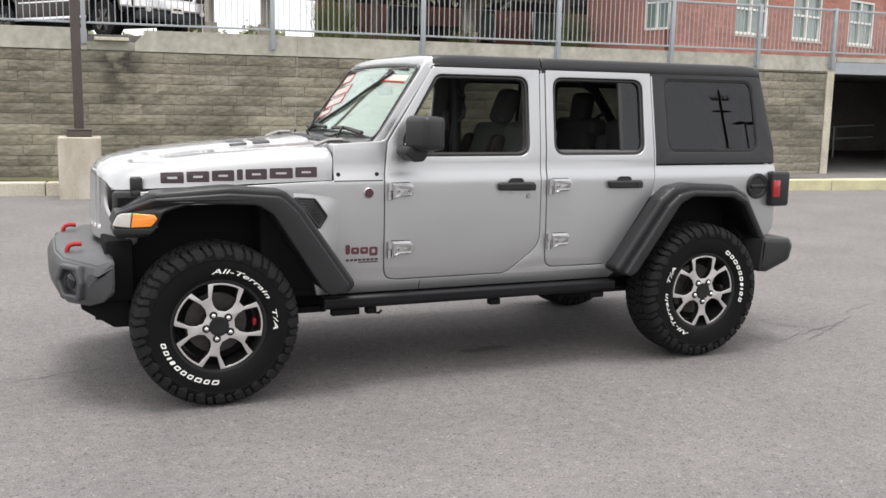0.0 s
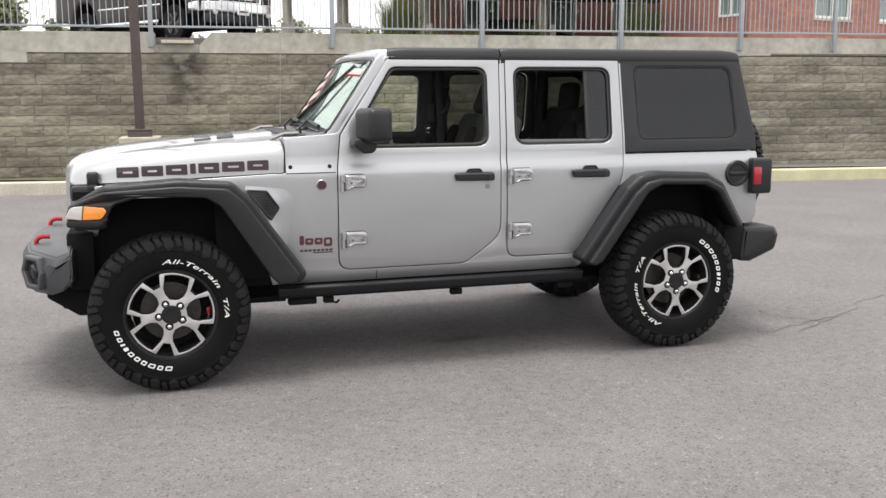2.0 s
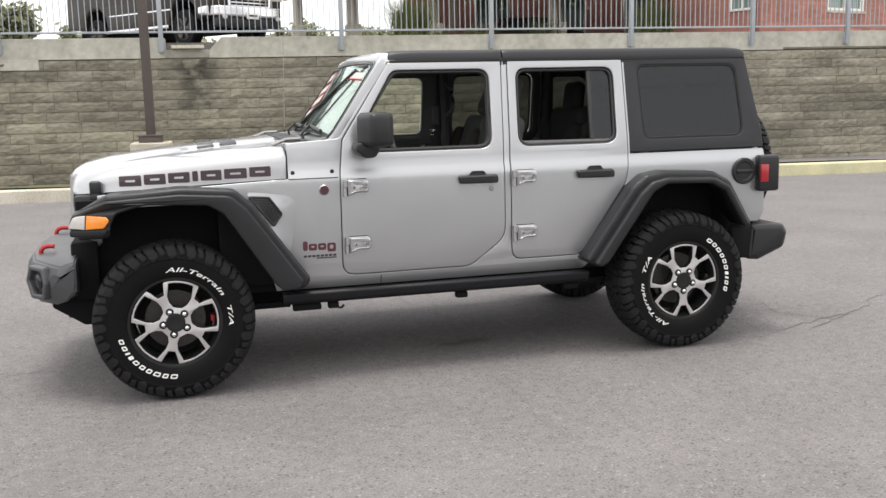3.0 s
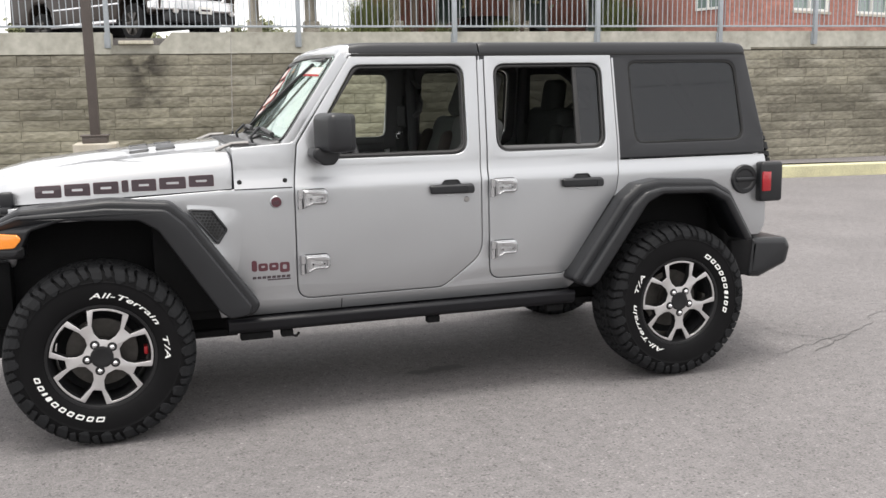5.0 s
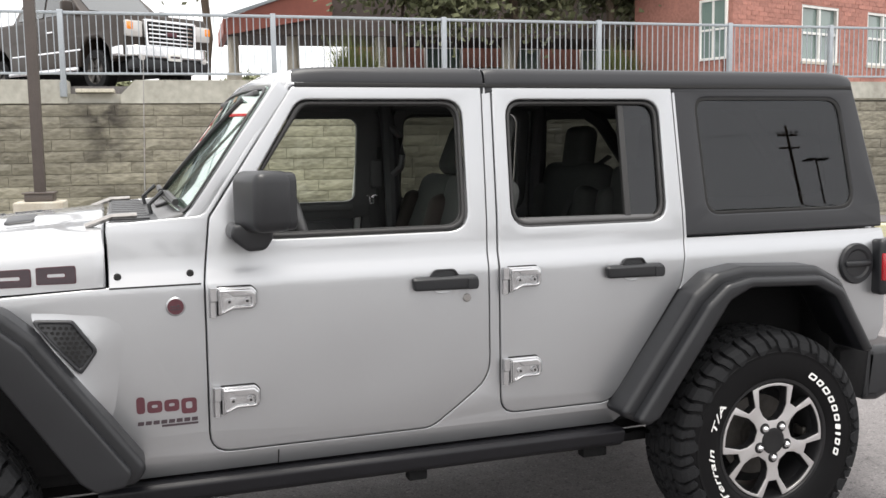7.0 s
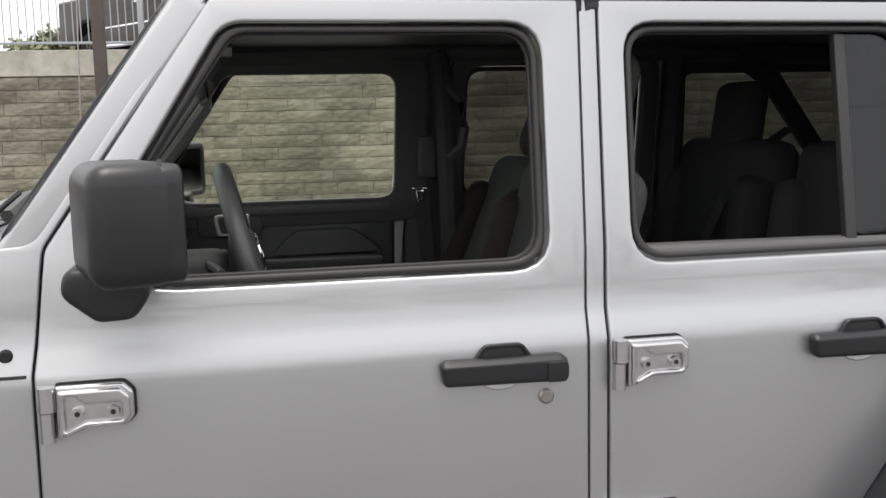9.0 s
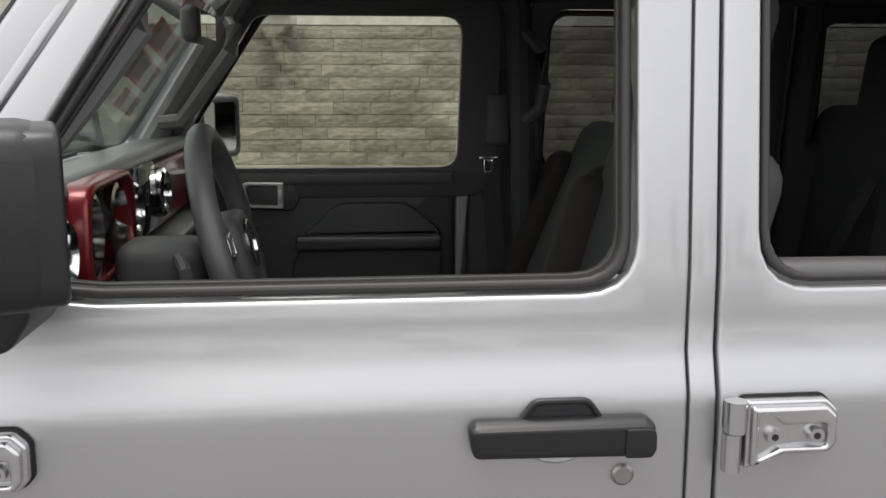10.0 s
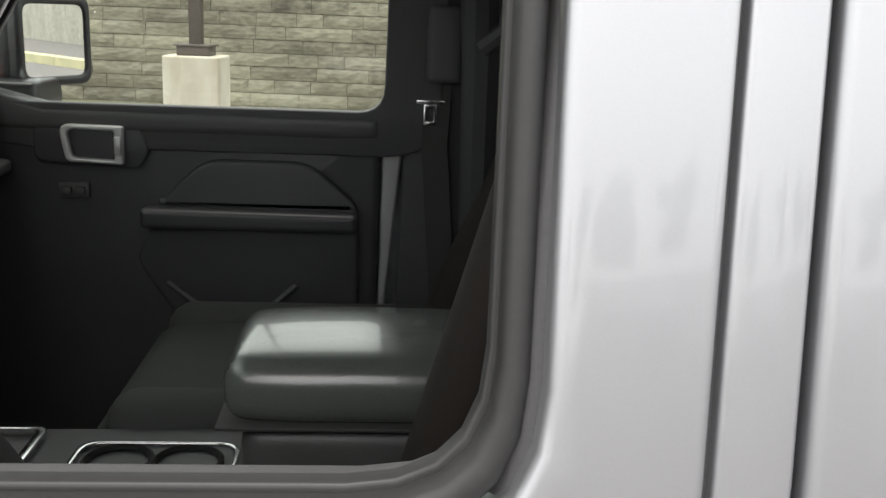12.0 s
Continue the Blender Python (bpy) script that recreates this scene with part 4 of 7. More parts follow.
# body sides with the door openings cut through
BODY = [(0.575, 0.515), (2.425, 0.515), (2.50, 0.58, 0.03), (2.76, 0.985, 0.05), (2.86, 1.03, 0.05), (3.22, 1.03, 0.05), (3.33, 0.95, 0.05), (3.47, 0.74), (3.625, 0.74, 0.02), (3.66, 0.80, 0.02),
        (3.66, 1.20, 0.015), (2.734, 1.20), (2.724, 1.778), (1.252, 1.778), (0.958, 1.352, 0.05), (0.664, 1.334, 0.03), (0.664, 1.142), (-0.33, 1.10), (-0.33, 1.03), (0.24, 1.03), (0.30, 0.985), (0.55, 0.60)]
for s in (-1, 1):
    part("body_side", side_plate([rounded(BODY), rounded(FRONT_DOOR), rounded(REAR_DOOR)], 0.035, -0.002, s, bevel=0.003), PAINT, car)

doors = {}
for s in (-1, 1):
    f = part("front_door", side_plate([rounded(FRONT_DOOR), rounded(FRONT_WIN)], 0.045, 0.002, s, bevel=0.006, grow=-0.004, res=3), PAINT, car)
    r = part("rear_door", side_plate([rounded(REAR_DOOR), rounded(REAR_WIN)], 0.045, 0.002, s, bevel=0.006, grow=-0.004, res=3), PAINT, car)
    doors[s] = (f, r)
    for d, win in ((f, FRONT_WIN), (r, REAR_WIN)):
        part("window_seal", side_plate([rounded(win), rounded(inset_loop(win, 0.015))], 0.022, -0.008, s, bevel=0.006, grow=-0.001), SEAL, d, "black rubber window seal")
        part("glass_run", side_plate([rounded(inset_loop(win, 0.006)), rounded(inset_loop(win, 0.017))], 0.012, -0.026, s, bevel=0.002), SEAL, d)
        hole = inset_loop(win, 0.002)
        if win is FRONT_WIN and s > 0:
            hole = [(1.005, 1.302, 0.08), (1.796, 1.302, 0.05), (1.802, 1.694, 0.05), (1.275, 1.694, 0.06)]
        part("window_inner_frame", side_plate([rounded(inset_loop(win, -0.05)), rounded(hole)], 0.03, -0.048, s, bevel=0.004), TRIM, d)
    # the rear window's fixed pane and its bar
    part("window_bar", side_plate([[(2.482, 1.285), (2.506, 1.285), (2.506, 1.70), (2.482, 1.70)]], 0.02, -0.016, s, bevel=0.003), SEAL, r)
    g = part("fixed_pane", side_plate([rounded([(2.502, 1.285), (2.632, 1.285, 0.05), (2.632, 1.705, 0.05), (2.502, 1.705)])], 0.004, -0.024, s, bevel=0), PRIVACY, r, "dark privacy glass")
    if s > 0:
        w1 = part("pane", side_plate([rounded(inset_loop(FRONT_WIN, 0.018))], 0.004, -0.024, s, bevel=0), CLEAR, f)
        w2 = part("pane", side_plate([rounded([(2.03, 1.29, 0.05), (2.49, 1.29), (2.49, 1.70), (2.04, 1.70, 0.05)])], 0.004, -0.026, s, bevel=0), TINT, r, "lightly tinted glass")
        w1.visible_shadow = w2.visible_shadow = False

# hardtop: side, quarter glass, roof panels
TOPSIDE = [(2.730, 1.206, 0.01), (3.658, 1.206, 0.01), (3.653, 1.30), (3.562, 1.772, 0.02), (2.720, 1.772, 0.01)]
for s in (-1, 1):
    part("hardtop_side", side_plate([rounded(TOPSIDE), rounded(QUARTER_WIN)], 0.04, -0.001, s, bevel=0.008), HARDTOP, car)
    part("quarter_seal", side_plate([rounded(inset_loop(QUARTER_WIN, -0.004)), rounded(inset_loop(QUARTER_WIN, 0.010))], 0.014, -0.004, s, bevel=0.003), GAP, car)
    part("quarter_inner_frame", side_plate([rounded(inset_loop(QUARTER_WIN, -0.045)), rounded([(2.790, 1.345, 0.04), (3.430, 1.345, 0.05), (3.405, 1.685, 0.05), (2.790, 1.685, 0.04)])], 0.02, -0.045, s, bevel=0.004), DARK_TRIM, car)
    part("quarter_glass", side_plate([rounded(inset_loop(QUARTER_WIN, -0.008))], 0.006, -0.010, s, bevel=0), PRIVACY, car, "dark privacy glass")


def roof_bm(x0, x1, w0, w1, drop0=0.0, drop1=0.0, n=12):
    """A crowned roof panel with rolled edges."""
    bm = bmesh.new()
    prof = [(1.0, -0.060), (1.003, -0.052), (0.990, -0.022), (0.976, -0.008), (0.955, 0.0), (0.6, 0.010), (0.25, 0.014)]
    prof = prof + [(-a, b) for a, b in reversed(prof)]
    rings = []
    xs = [x0, x0 + 0.012, x0 + 0.05] + [x0 + (x1 - x0) * k / n for k in range(1, n)] + [x1 - 0.05, x1 - 0.012, x1]
    for i, x in enumerate(sorted(xs)):
        t = (x - x0) / (x1 - x0)
        w = w0 + (w1 - w0) * t
        e = 0.006 if i in (0, len(xs) - 1) else 0.0
        dz = (drop0 * max(0, 1 - (x - x0) / 0.14) ** 2) + (drop1 * max(0, 1 - (x1 - x) / 0.14) ** 2)
        rings.append([bm.verts.new((x, -a * w, 1.832 + b - e - dz)) for a, b in prof])
    for A, B in zip(rings, rings[1:]):
        for k in range(len(prof) - 1):
            bm.faces.new((A[k], A[k + 1], B[k + 1], B[k]))
    geom = bmesh.ops.extrude_face_region(bm, geom=bm.faces[:])
    for v in [g for g in geom["geom"] if isinstance(g, bmesh.types.BMVert)]:
        v.co.z -= 0.028
    bmesh.ops.recalc_face_normals(bm, faces=bm.faces)
    return bm


part("roof_front_panel", roof_bm(1.267, 1.943, 0.662, 0.670, drop0=0.010), HARDTOP, car)
part("roof_rear_panel", roof_bm(1.951, 3.558, 0.670, 0.668, drop1=0.014), HARDTOP, car)
part("hardtop_back", remap(plate([rounded([(3.46, 1.80), (3.545, 1.795, 0.02), (3.580, 1.70), (3.650, 1.30), (3.654, 1.206), (3.58, 1.206)])], 1.26, 0.01), lambda u, v, w: (u, w - 0.63, v)), HARDTOP, car)
for s in (-1, 1):
    part("roof_rail", side_plate([[(1.275, 1.763), (3.550, 1.763), (3.550, 1.777), (1.275, 1.777)]], 0.05, 0.003, s, bevel=0.003), GAP, car)

# windscreen frame, glass, wipers
SL = Vector((0.335, 0.0, 0.462)).normalized()
SN = Vector((-SL.z, 0, SL.x))
SO = Vector((0.868, 0, 1.314))


def on_screen(u, v, w):
    """u across, v up the slope, w outwards."""
    return SO + SL * v + SN * w + Vector((0, u, 0))


part("windscreen_frame", remap(plate([rounded([(-0.741, -0.035, 0.01), (0.741, -0.035, 0.01), (0.670, 0.592, 0.03), (-0.670, 0.592, 0.03)]), rounded([(-0.726, 0.050, 0.05), (0.726, 0.050, 0.05), (0.655, 0.560, 0.05), (-0.655, 0.560, 0.05)])], 0.060, 0.010, 4),
                                lambda u, v, w: on_screen(u, v, w - 0.064)), PAINT, car)
def bow(u):
    """How far the curved pane stands out from a flat one."""
    return 0.012 + 0.030 * max(0, 1 - (u / 0.72) ** 2)


BOWED = [k * 0.06 for k in range(-11, 12)]
ws = part("windscreen", remap(slice_at(plate([rounded([(-0.722, 0.050, 0.05), (0.722, 0.050, 0.05), (0.651, 0.558, 0.05), (-0.651, 0.558, 0.05)])], 0.005), "x", BOWED), lambda u, v, w: on_screen(u, v, w - 0.022 + bow(u))), SHIELD, car)
ws.visible_shadow = False
part("windscreen_surround", remap(slice_at(plate([rounded([(-0.718, 0.054, 0.05), (0.718, 0.054, 0.05), (0.647, 0.554, 0.05), (-0.647, 0.554, 0.05)]), rounded([(-0.706, 0.066, 0.05), (0.706, 0.066, 0.05), (0.636, 0.542, 0.05), (-0.636, 0.542, 0.05)])], 0.008, 0.002), "x", BOWED), lambda u, v, w: on_screen(u, v, w - 0.019 + bow(u))), SEAL, car)
def header_bm():
    """A rounded panel over the windscreen that meets the roof's front edge."""
    bm = bmesh.new()
    prof = [(1.0, -0.056), (1.003, -0.048), (0.990, -0.022), (0.976, -0.008), (0.955, 0.0), (0.6, 0.010), (0.25, 0.014)]
    prof = prof + [(-a, b) for a, b in reversed(prof)]
    rings = []
    for x, z, w in ((1.202, 1.748, 0.648), (1.194, 1.768, 0.650), (1.197, 1.788, 0.652), (1.208, 1.803, 0.654), (1.230, 1.814, 0.657), (1.260, 1.820, 0.660), (1.262, 1.792, 0.655)):
        rings.append([bm.verts.new((x + 0.012 * a * a, -a * w, max(z + b, 1.735))) for a, b in prof])
    for A, B in zip(rings, rings[1:]):
        for k in range(len(prof) - 1):
            bm.faces.new((A[k], A[k + 1], B[k + 1], B[k]))
    bmesh.ops.recalc_face_normals(bm, faces=bm.faces)
    return bm


part("roof_header", header_bm(), PAINT, car, smooth=60)

# bonnet
CROWN = [(-0.455, 1.160), (-0.43, 1.192), (-0.38, 1.222), (-0.25, 1.256), (0.0, 1.288), (0.3, 1.315), (0.655, 1.340)]
WIDE = [(-0.455, 0.60), (-0.42, 0.63), (-0.3, 0.662), (0.0, 0.70), (0.655, 0.772)]
ACROSS = [(0, 0.012), (0.22, 0.012), (0.34, 0.008), (0.40, -0.006), (0.47, -0.010), (0.66, -0.013), (0.78, -0.018), (0.87, -0.026), (0.93, -0.037), (0.965, -0.052), (0.985, -0.072), (0.996, -0.100)]


def bonnet_z(x, y):
    return lerp_table(CROWN, x) + lerp_table(ACROSS + [(1.0, -0.16)], abs(y) / lerp_table(WIDE, x))


def bonnet_y(x, z):
    """Half the bonnet's width at a height on its rounded side."""
    side = [(-0.16, 1.0)] + [(h, a) for a, h in reversed(ACROSS) if a > 0.45]
    return lerp_table(WIDE, x) * lerp_table(side, min(-0.0101, max(-0.16, z - lerp_table(CROWN, x))))


def bonnet_bm():
    bm = bmesh.new()
    low = [(-0.455, 1.10), (0.655, 1.146)]
    xs = [-0.455, -0.445, -0.43, -0.41, -0.38, -0.33, -0.25, -0.15, 0.0, 0.15, 0.3, 0.45, 0.55, 0.62, 0.648, 0.655]
    rings = []
    for i, x in enumerate(xs):
        c, b, w = lerp_table(CROWN, x), lerp_table(low, x), lerp_table(WIDE, x)
        e = 0.008 if i in (0, len(xs) - 1) else 0
        pts = [(a * w, max(c + h - e, b + 0.01)) for a, h in ACROSS] + [(w - e, max(c - 0.16, b + 0.005)), (w + 0.002 - e, b)]
        pts = [(-y, z) for y, z in reversed(pts)] + pts[1:]
        rings.append([bm.verts.new((x, y, z)) for y, z in pts])
    for A, B in zip(rings, rings[1:]):
        for k in range(len(A) - 1):
            bm.faces.new((A[k], A[k + 1], B[k + 1], B[k]))
    bm.faces.new(rings[0])
    bm.faces.new(rings[-1])
    for v in bm.verts:
        v.co.x -= max(0, 0.055 - 0.15 * v.co.y ** 2) * min(1, max(0, (0.25 - v.co.x) / 0.70)) ** 1.5
    bmesh.ops.recalc_face_normals(bm, faces=bm.faces)
    return bm


bonnet = part("bonnet", bonnet_bm(), PAINT, car, smooth=50)
part("cowl", box(0.662, 0.85, -0.735, 0.735, 1.27, 1.334, 0.012), PAINT, car, "silver cowl below the windscreen")
part("cowl_grille", box(0.672, 0.835, -0.640, 0.640, 1.326, 1.339, 0.006), PLASTIC, car, "dark slotted cowl grille")

# grille, headlights
def nose_x(y):
    return -0.515 + 0.48 * y * y


slots = [rounded([(y - 0.026, 0.865, 0.02), (y + 0.026, 0.865, 0.02), (y + 0.026, 1.155, 0.025), (y - 0.026, 1.155, 0.025)]) for y in [0.083 * k for k in range(-3, 4)]]
lights = [[(s * 0.445 + 0.105 * math.cos(a * math.tau / 32), 1.045 + 0.105 * math.sin(a * math.tau / 32)) for a in range(32)] for s in (-1, 1)]
face = plate([rounded([(-0.56, 0.80, 0.05), (0.56, 0.80, 0.05), (0.645, 1.02, 0.05), (0.60, 1.172, 0.07), (-0.60, 1.172, 0.07), (-0.645, 1.02, 0.05)])] + slots + lights, 0.05, 0.012, 3)
grille = part("grille", remap(slice_at(face, "x", [k * 0.05 for k in range(-12, 13)]), lambda u, v, w: (nose_x(u) + 0.03 - w + 0.12 * max(0, v - 1.05), u, v)), PAINT, car)
part("grille_mesh", remap(slice_at(box(-0.56, 0.56, 0, 0.01, 0.88, 1.18), "x", [k * 0.1 for k in range(-5, 6)]), lambda a, b, c: (nose_x(a) + 0.045 + b, a, c)), GAP, grille)
for s in (-1, 1):
    h = part("headlight", moved(lathe([(0.104, 0.0), (0.104, -0.02), (0.092, -0.028), (0.088, 0.0), (0.02, 0.03), (0.0, 0.03)], 32), Matrix.Translation((nose_x(0.445) + 0.012, s * 0.445, 1.045)) @ Matrix.Rotation(radians(-90 + s * 25), 4, "Z")), RIM_BLACK, car, "dark-ringed round headlight")
    part("lens", moved(lathe([(0.094, -0.018), (0.07, -0.03), (0.035, -0.037), (0.0, -0.04)], 32), Matrix.Translation((nose_x(0.445) + 0.012, s * 0.445, 1.045)) @ Matrix.Rotation(radians(-90 + s * 25), 4, "Z")), CLEAR, h)
    part("nose_side", box(-0.455, -0.28, s * 0.645 - 0.05, s * 0.645 + 0.05, 0.86, 1.098, 0.02), PLASTIC, car)

# flares
F_LIP = [(-0.475, 0.955, 0.02), (-0.455, 1.012, 0.03), (-0.285, 1.082, 0.08), (0.08, 1.100, 0.3), (0.342, 1.080, 0.08), (0.425, 1.004, 0.06), (0.706, 0.598, 0.03), (0.685, 0.560, 0.03), (0.60, 0.550, 0.03), (0.555, 0.587, 0.03), (0.30, 0.987, 0.07), (0.22, 1.037, 0.06), (-0.10, 1.054, 0.2), (-0.24, 1.014, 0.05), (-0.28, 0.927, 0.04), (-0.46, 0.927, 0.02)]
F_OUT = [(-0.475, 0.955, 0.02), (-0.455, 1.015, 0.03), (-0.285, 1.105, 0.08), (0.09, 1.130, 0.3), (0.365, 1.108, 0.08), (0.46, 1.02, 0.06), (0.752, 0.60, 0.04), (0.715, 0.552, 0.04), (0.60, 0.548, 0.03), (0.555, 0.585, 0.03), (0.30, 0.985, 0.07), (0.22, 1.035, 0.06), (-0.10, 1.052, 0.2), (-0.24, 1.012, 0.05), (-0.28, 0.925, 0.04), (-0.46, 0.925, 0.02)]
R_LIP = [(2.420, 0.565, 0.03), (2.712, 0.968, 0.08), (2.795, 1.040, 0.07), (2.90, 1.062, 0.10), (3.215, 1.050, 0.08), (3.320, 0.995, 0.07), (3.475, 0.740, 0.02), (3.428, 0.735, 0.02), (3.285, 0.965, 0.06), (3.19, 1.012, 0.06), (2.90, 1.022, 0.06), (2.81, 0.98, 0.06), (2.515, 0.57, 0.03), (2.47, 0.548, 0.03)]
R_OUT = [(2.375, 0.585, 0.03), (2.68, 1.005, 0.08), (2.775, 1.078, 0.07), (2.90, 1.098, 0.10), (3.23, 1.082, 0.08), (3.345, 1.02, 0.07), (3.51, 0.745, 0.02), (3.428, 0.735, 0.02), (3.285, 0.965, 0.06), (3.19, 1.012, 0.06), (2.90, 1.022, 0.06), (2.81, 0.98, 0.06), (2.515, 0.57, 0.03), (2.46, 0.545, 0.03)]
for s in (-1, 1):
    ff = part("front_flare", remap(merge(plate([rounded(F_OUT, 6)], 0.200, 0.020, 4), plate([rounded(F_LIP, 6)], 0.235, 0.011, 3)), lambda u, v, w: (u, s * (0.70 + w - max(0, -0.25 - u) * 0.35), v)), PLASTIC, car, "black textured plastic flare")
    part("rear_flare", remap(merge(plate([rounded(R_OUT, 6)], 0.190, 0.024, 4), plate([rounded(R_LIP, 6)], 0.234, 0.018, 4)), lambda u, v, w: (u, s * (0.70 + w), v)), PLASTIC, car, "black textured plastic flare")
    lamp = lambda d: (lambda u, v, w: (u - 0.004 * (u < -0.44), s * (0.926 + w + d - max(0, -0.25 - u) * 0.35), v))
    part("daytime_lamp", remap(plate([rounded([(-0.474, 0.948, 0.01), (-0.395, 0.940, 0.004), (-0.385, 1.012, 0.004), (-0.442, 1.008, 0.03)], 4)], 0.02, 0.005, 3), lamp(0.0)), LENS, ff, "clear lamp lens")
    part("side_marker", remap(plate([rounded([(-0.391, 0.940, 0.004), (-0.300, 0.946, 0.02), (-0.268, 0.985, 0.02), (-0.285, 1.004, 0.012), (-0.381, 1.012, 0.004)], 4)], 0.02, 0.005, 3), lamp(0.001)), AMBER, ff, "amber marker lens")
    part("lamp_shelf", remap(plate([rounded([(-0.475, 0.900, 0.02), (-0.30, 0.905, 0.03), (-0.262, 0.955, 0.02), (-0.285, 0.945), (-0.47, 0.938, 0.01)], 3)], 0.20, 0.01), lambda u, v, w: (u, s * (0.735 + w - max(0, -0.25 - u) * 0.35), v)), PLASTIC, ff)

def smooth(t):
    t = min(1.0, max(0.0, t))
    return t * t * (3 - 2 * t)


def wing_y(x, z):
    """The front wing swells out towards the flare and runs out before the door."""
    x0 = 0.44 + max(0.0, 1.05 - z) * 0.52
    x1 = x0 + 0.06 + 0.34 * (max(0.0, z - 0.70) / 0.42) ** 1.2
    edge = smooth((1.090 - z) / 0.13) * smooth((z - 0.70) / 0.12)
    return 0.7712 + 0.040 * edge * max(0.0, 1 - max(0.0, x - x0) / (x1 - x0)) ** 1.7


for s in (-1, 1):
    bm = bmesh.new()
    grid = []
    for k in range(17):
        z = 0.70 + 0.418 * k / 16
        x0 = 0.44 + max(0.0, 1.05 - z) * 0.52
        x1 = x0 + 0.06 + 0.34 * ((z - 0.70) / 0.42) ** 1.2
        grid.append([bm.verts.new((x0 + (x1 - x0) * i / 14, s * wing_y(x0 + (x1 - x0) * i / 14, z), z)) for i in range(15)])
    for A, B in zip(grid, grid[1:]):
        for i in range(14):
            bm.faces.new((A[i], A[i + 1], B[i + 1], B[i]))
    bmesh.ops.recalc_face_normals(bm, faces=bm.faces)
    bmesh.ops.solidify(bm, geom=bm.faces[:], thickness=0.003)
    part("wing_swell", bm, PAINT, car, smooth=60)

# sills and rails below the doors, underbody
for s in (-1, 1):
    rail_bm = plate([rounded([(-0.06, 0.505), (0.018, 0.512, 0.008), (0.034, 0.500, 0.012), (0.026, 0.458, 0.018), (0.0, 0.438, 0.02), (-0.06, 0.438)], 4)], 1.84, 0.004, 1)
    rail = part("rock_rail", remap(rail_bm, lambda u, v, w: (0.60 + w, s * (0.775 + u), v)), RAIL, car, "black steel side rail below the doors")
    for bx, ln in ((0.66, 0.16), (0.86, 0.06), (1.62, 0.07), (2.30, 0.10)):
        part("rail_bracket", box(bx, bx + ln, s * 0.72 - 0.025, s * 0.72 + 0.025, 0.392, 0.430, 0.008), DARK_STEEL, rail)
    part("rail_hook", tube([(0.90, s * 0.735, 0.43), (0.905, s * 0.735, 0.398), (0.935, s * 0.735, 0.392), (0.95, s * 0.735, 0.408)], 0.007, 6), DARK_STEEL, rail)
    for a0, a1 in ((0.30, 0.66), (2.38, 2.66)):
        part("frame_arm", box(a0, a1, s * 0.60 - 0.03, s * 0.60 + 0.03, 0.395, 0.43, 0.006), DARK_STEEL, car)
part("floor_pan", box(-0.35, 3.60, -0.68, 0.68, 0.50, 0.58, 0.02), DARK_STEEL, car)
part("chassis", merge(box(-0.55, 3.60, -0.48, -0.38, 0.40, 0.52, 0.01), box(-0.55, 3.60, 0.38, 0.48, 0.40, 0.52, 0.01), box(1.2, 2.0, -0.3, 0.3, 0.36, 0.46, 0.02), box(2.6, 3.4, -0.35, 0.35, 0.36, 0.50, 0.03)), DARK_STEEL, car)
part("bulkhead", box(0.28, 0.62, -0.70, 0.70, 0.55, 1.26), DARK_STEEL, car)
part("engine_bay", box(-0.40, 0.30, -0.50, 0.50, 0.56, 1.20), DARK_STEEL, car)
for s in (-1, 1):
    part("inner_arch", box(-0.44, 0.62, s * 0.64 - 0.13, s * 0.64 + 0.13, 1.03, 1.075), DARK_STEEL, car)
    part("inner_arch", merge(box(2.45, 3.50, s * 0.64 - 0.12, s * 0.64 + 0.12, 1.02, 1.06), box(2.46, 3.6, s * 0.56 - 0.02, s * 0.56 + 0.02, 0.5, 1.05), box(3.40, 3.60, s * 0.66 - 0.10, s * 0.66 + 0.10, 0.52, 0.9, 0.02)), DARK_STEEL, car)

# wheels
TYRE = [(0.4085, 0.0), (0.4075, 0.06), (0.404, 0.10), (0.396, 0.120), (0.382, 0.1325), (0.360, 0.1390), (0.335, 0.1415), (0.30, 0.1415), (0.268, 0.137), (0.250, 0.131), (0.240, 0.124), (0.226, 0.105)]


def tyre_bm():
    half = TYRE[:6] + [(0.352, 0.1398), (0.349, 0.1425), (0.345, 0.1425), (0.342, 0.1412)] + TYRE[6:]
    return lathe([(r, -o) for r, o in reversed(half)] + half[1:], 96)


def on_tyre(s, a, h):
    """A point h above the carcass; s runs across it from the crown, a round it."""
    side, s = (1 if s >= 0 else -1), abs(s)
    for (r0, o0), (r1, o1) in zip(TYRE, TYRE[1:]):
        d = math.hypot(r1 - r0, o1 - o0)
        if s <= d:
            break
        s -= d
    t = s / d
    r, o = r0 + (r1 - r0) * t + h * (o1 - o0) / d, o0 + (o1 - o0) * t + h * (r0 - r1) / d
    return (r * math.cos(a), side * o, r * math.sin(a))


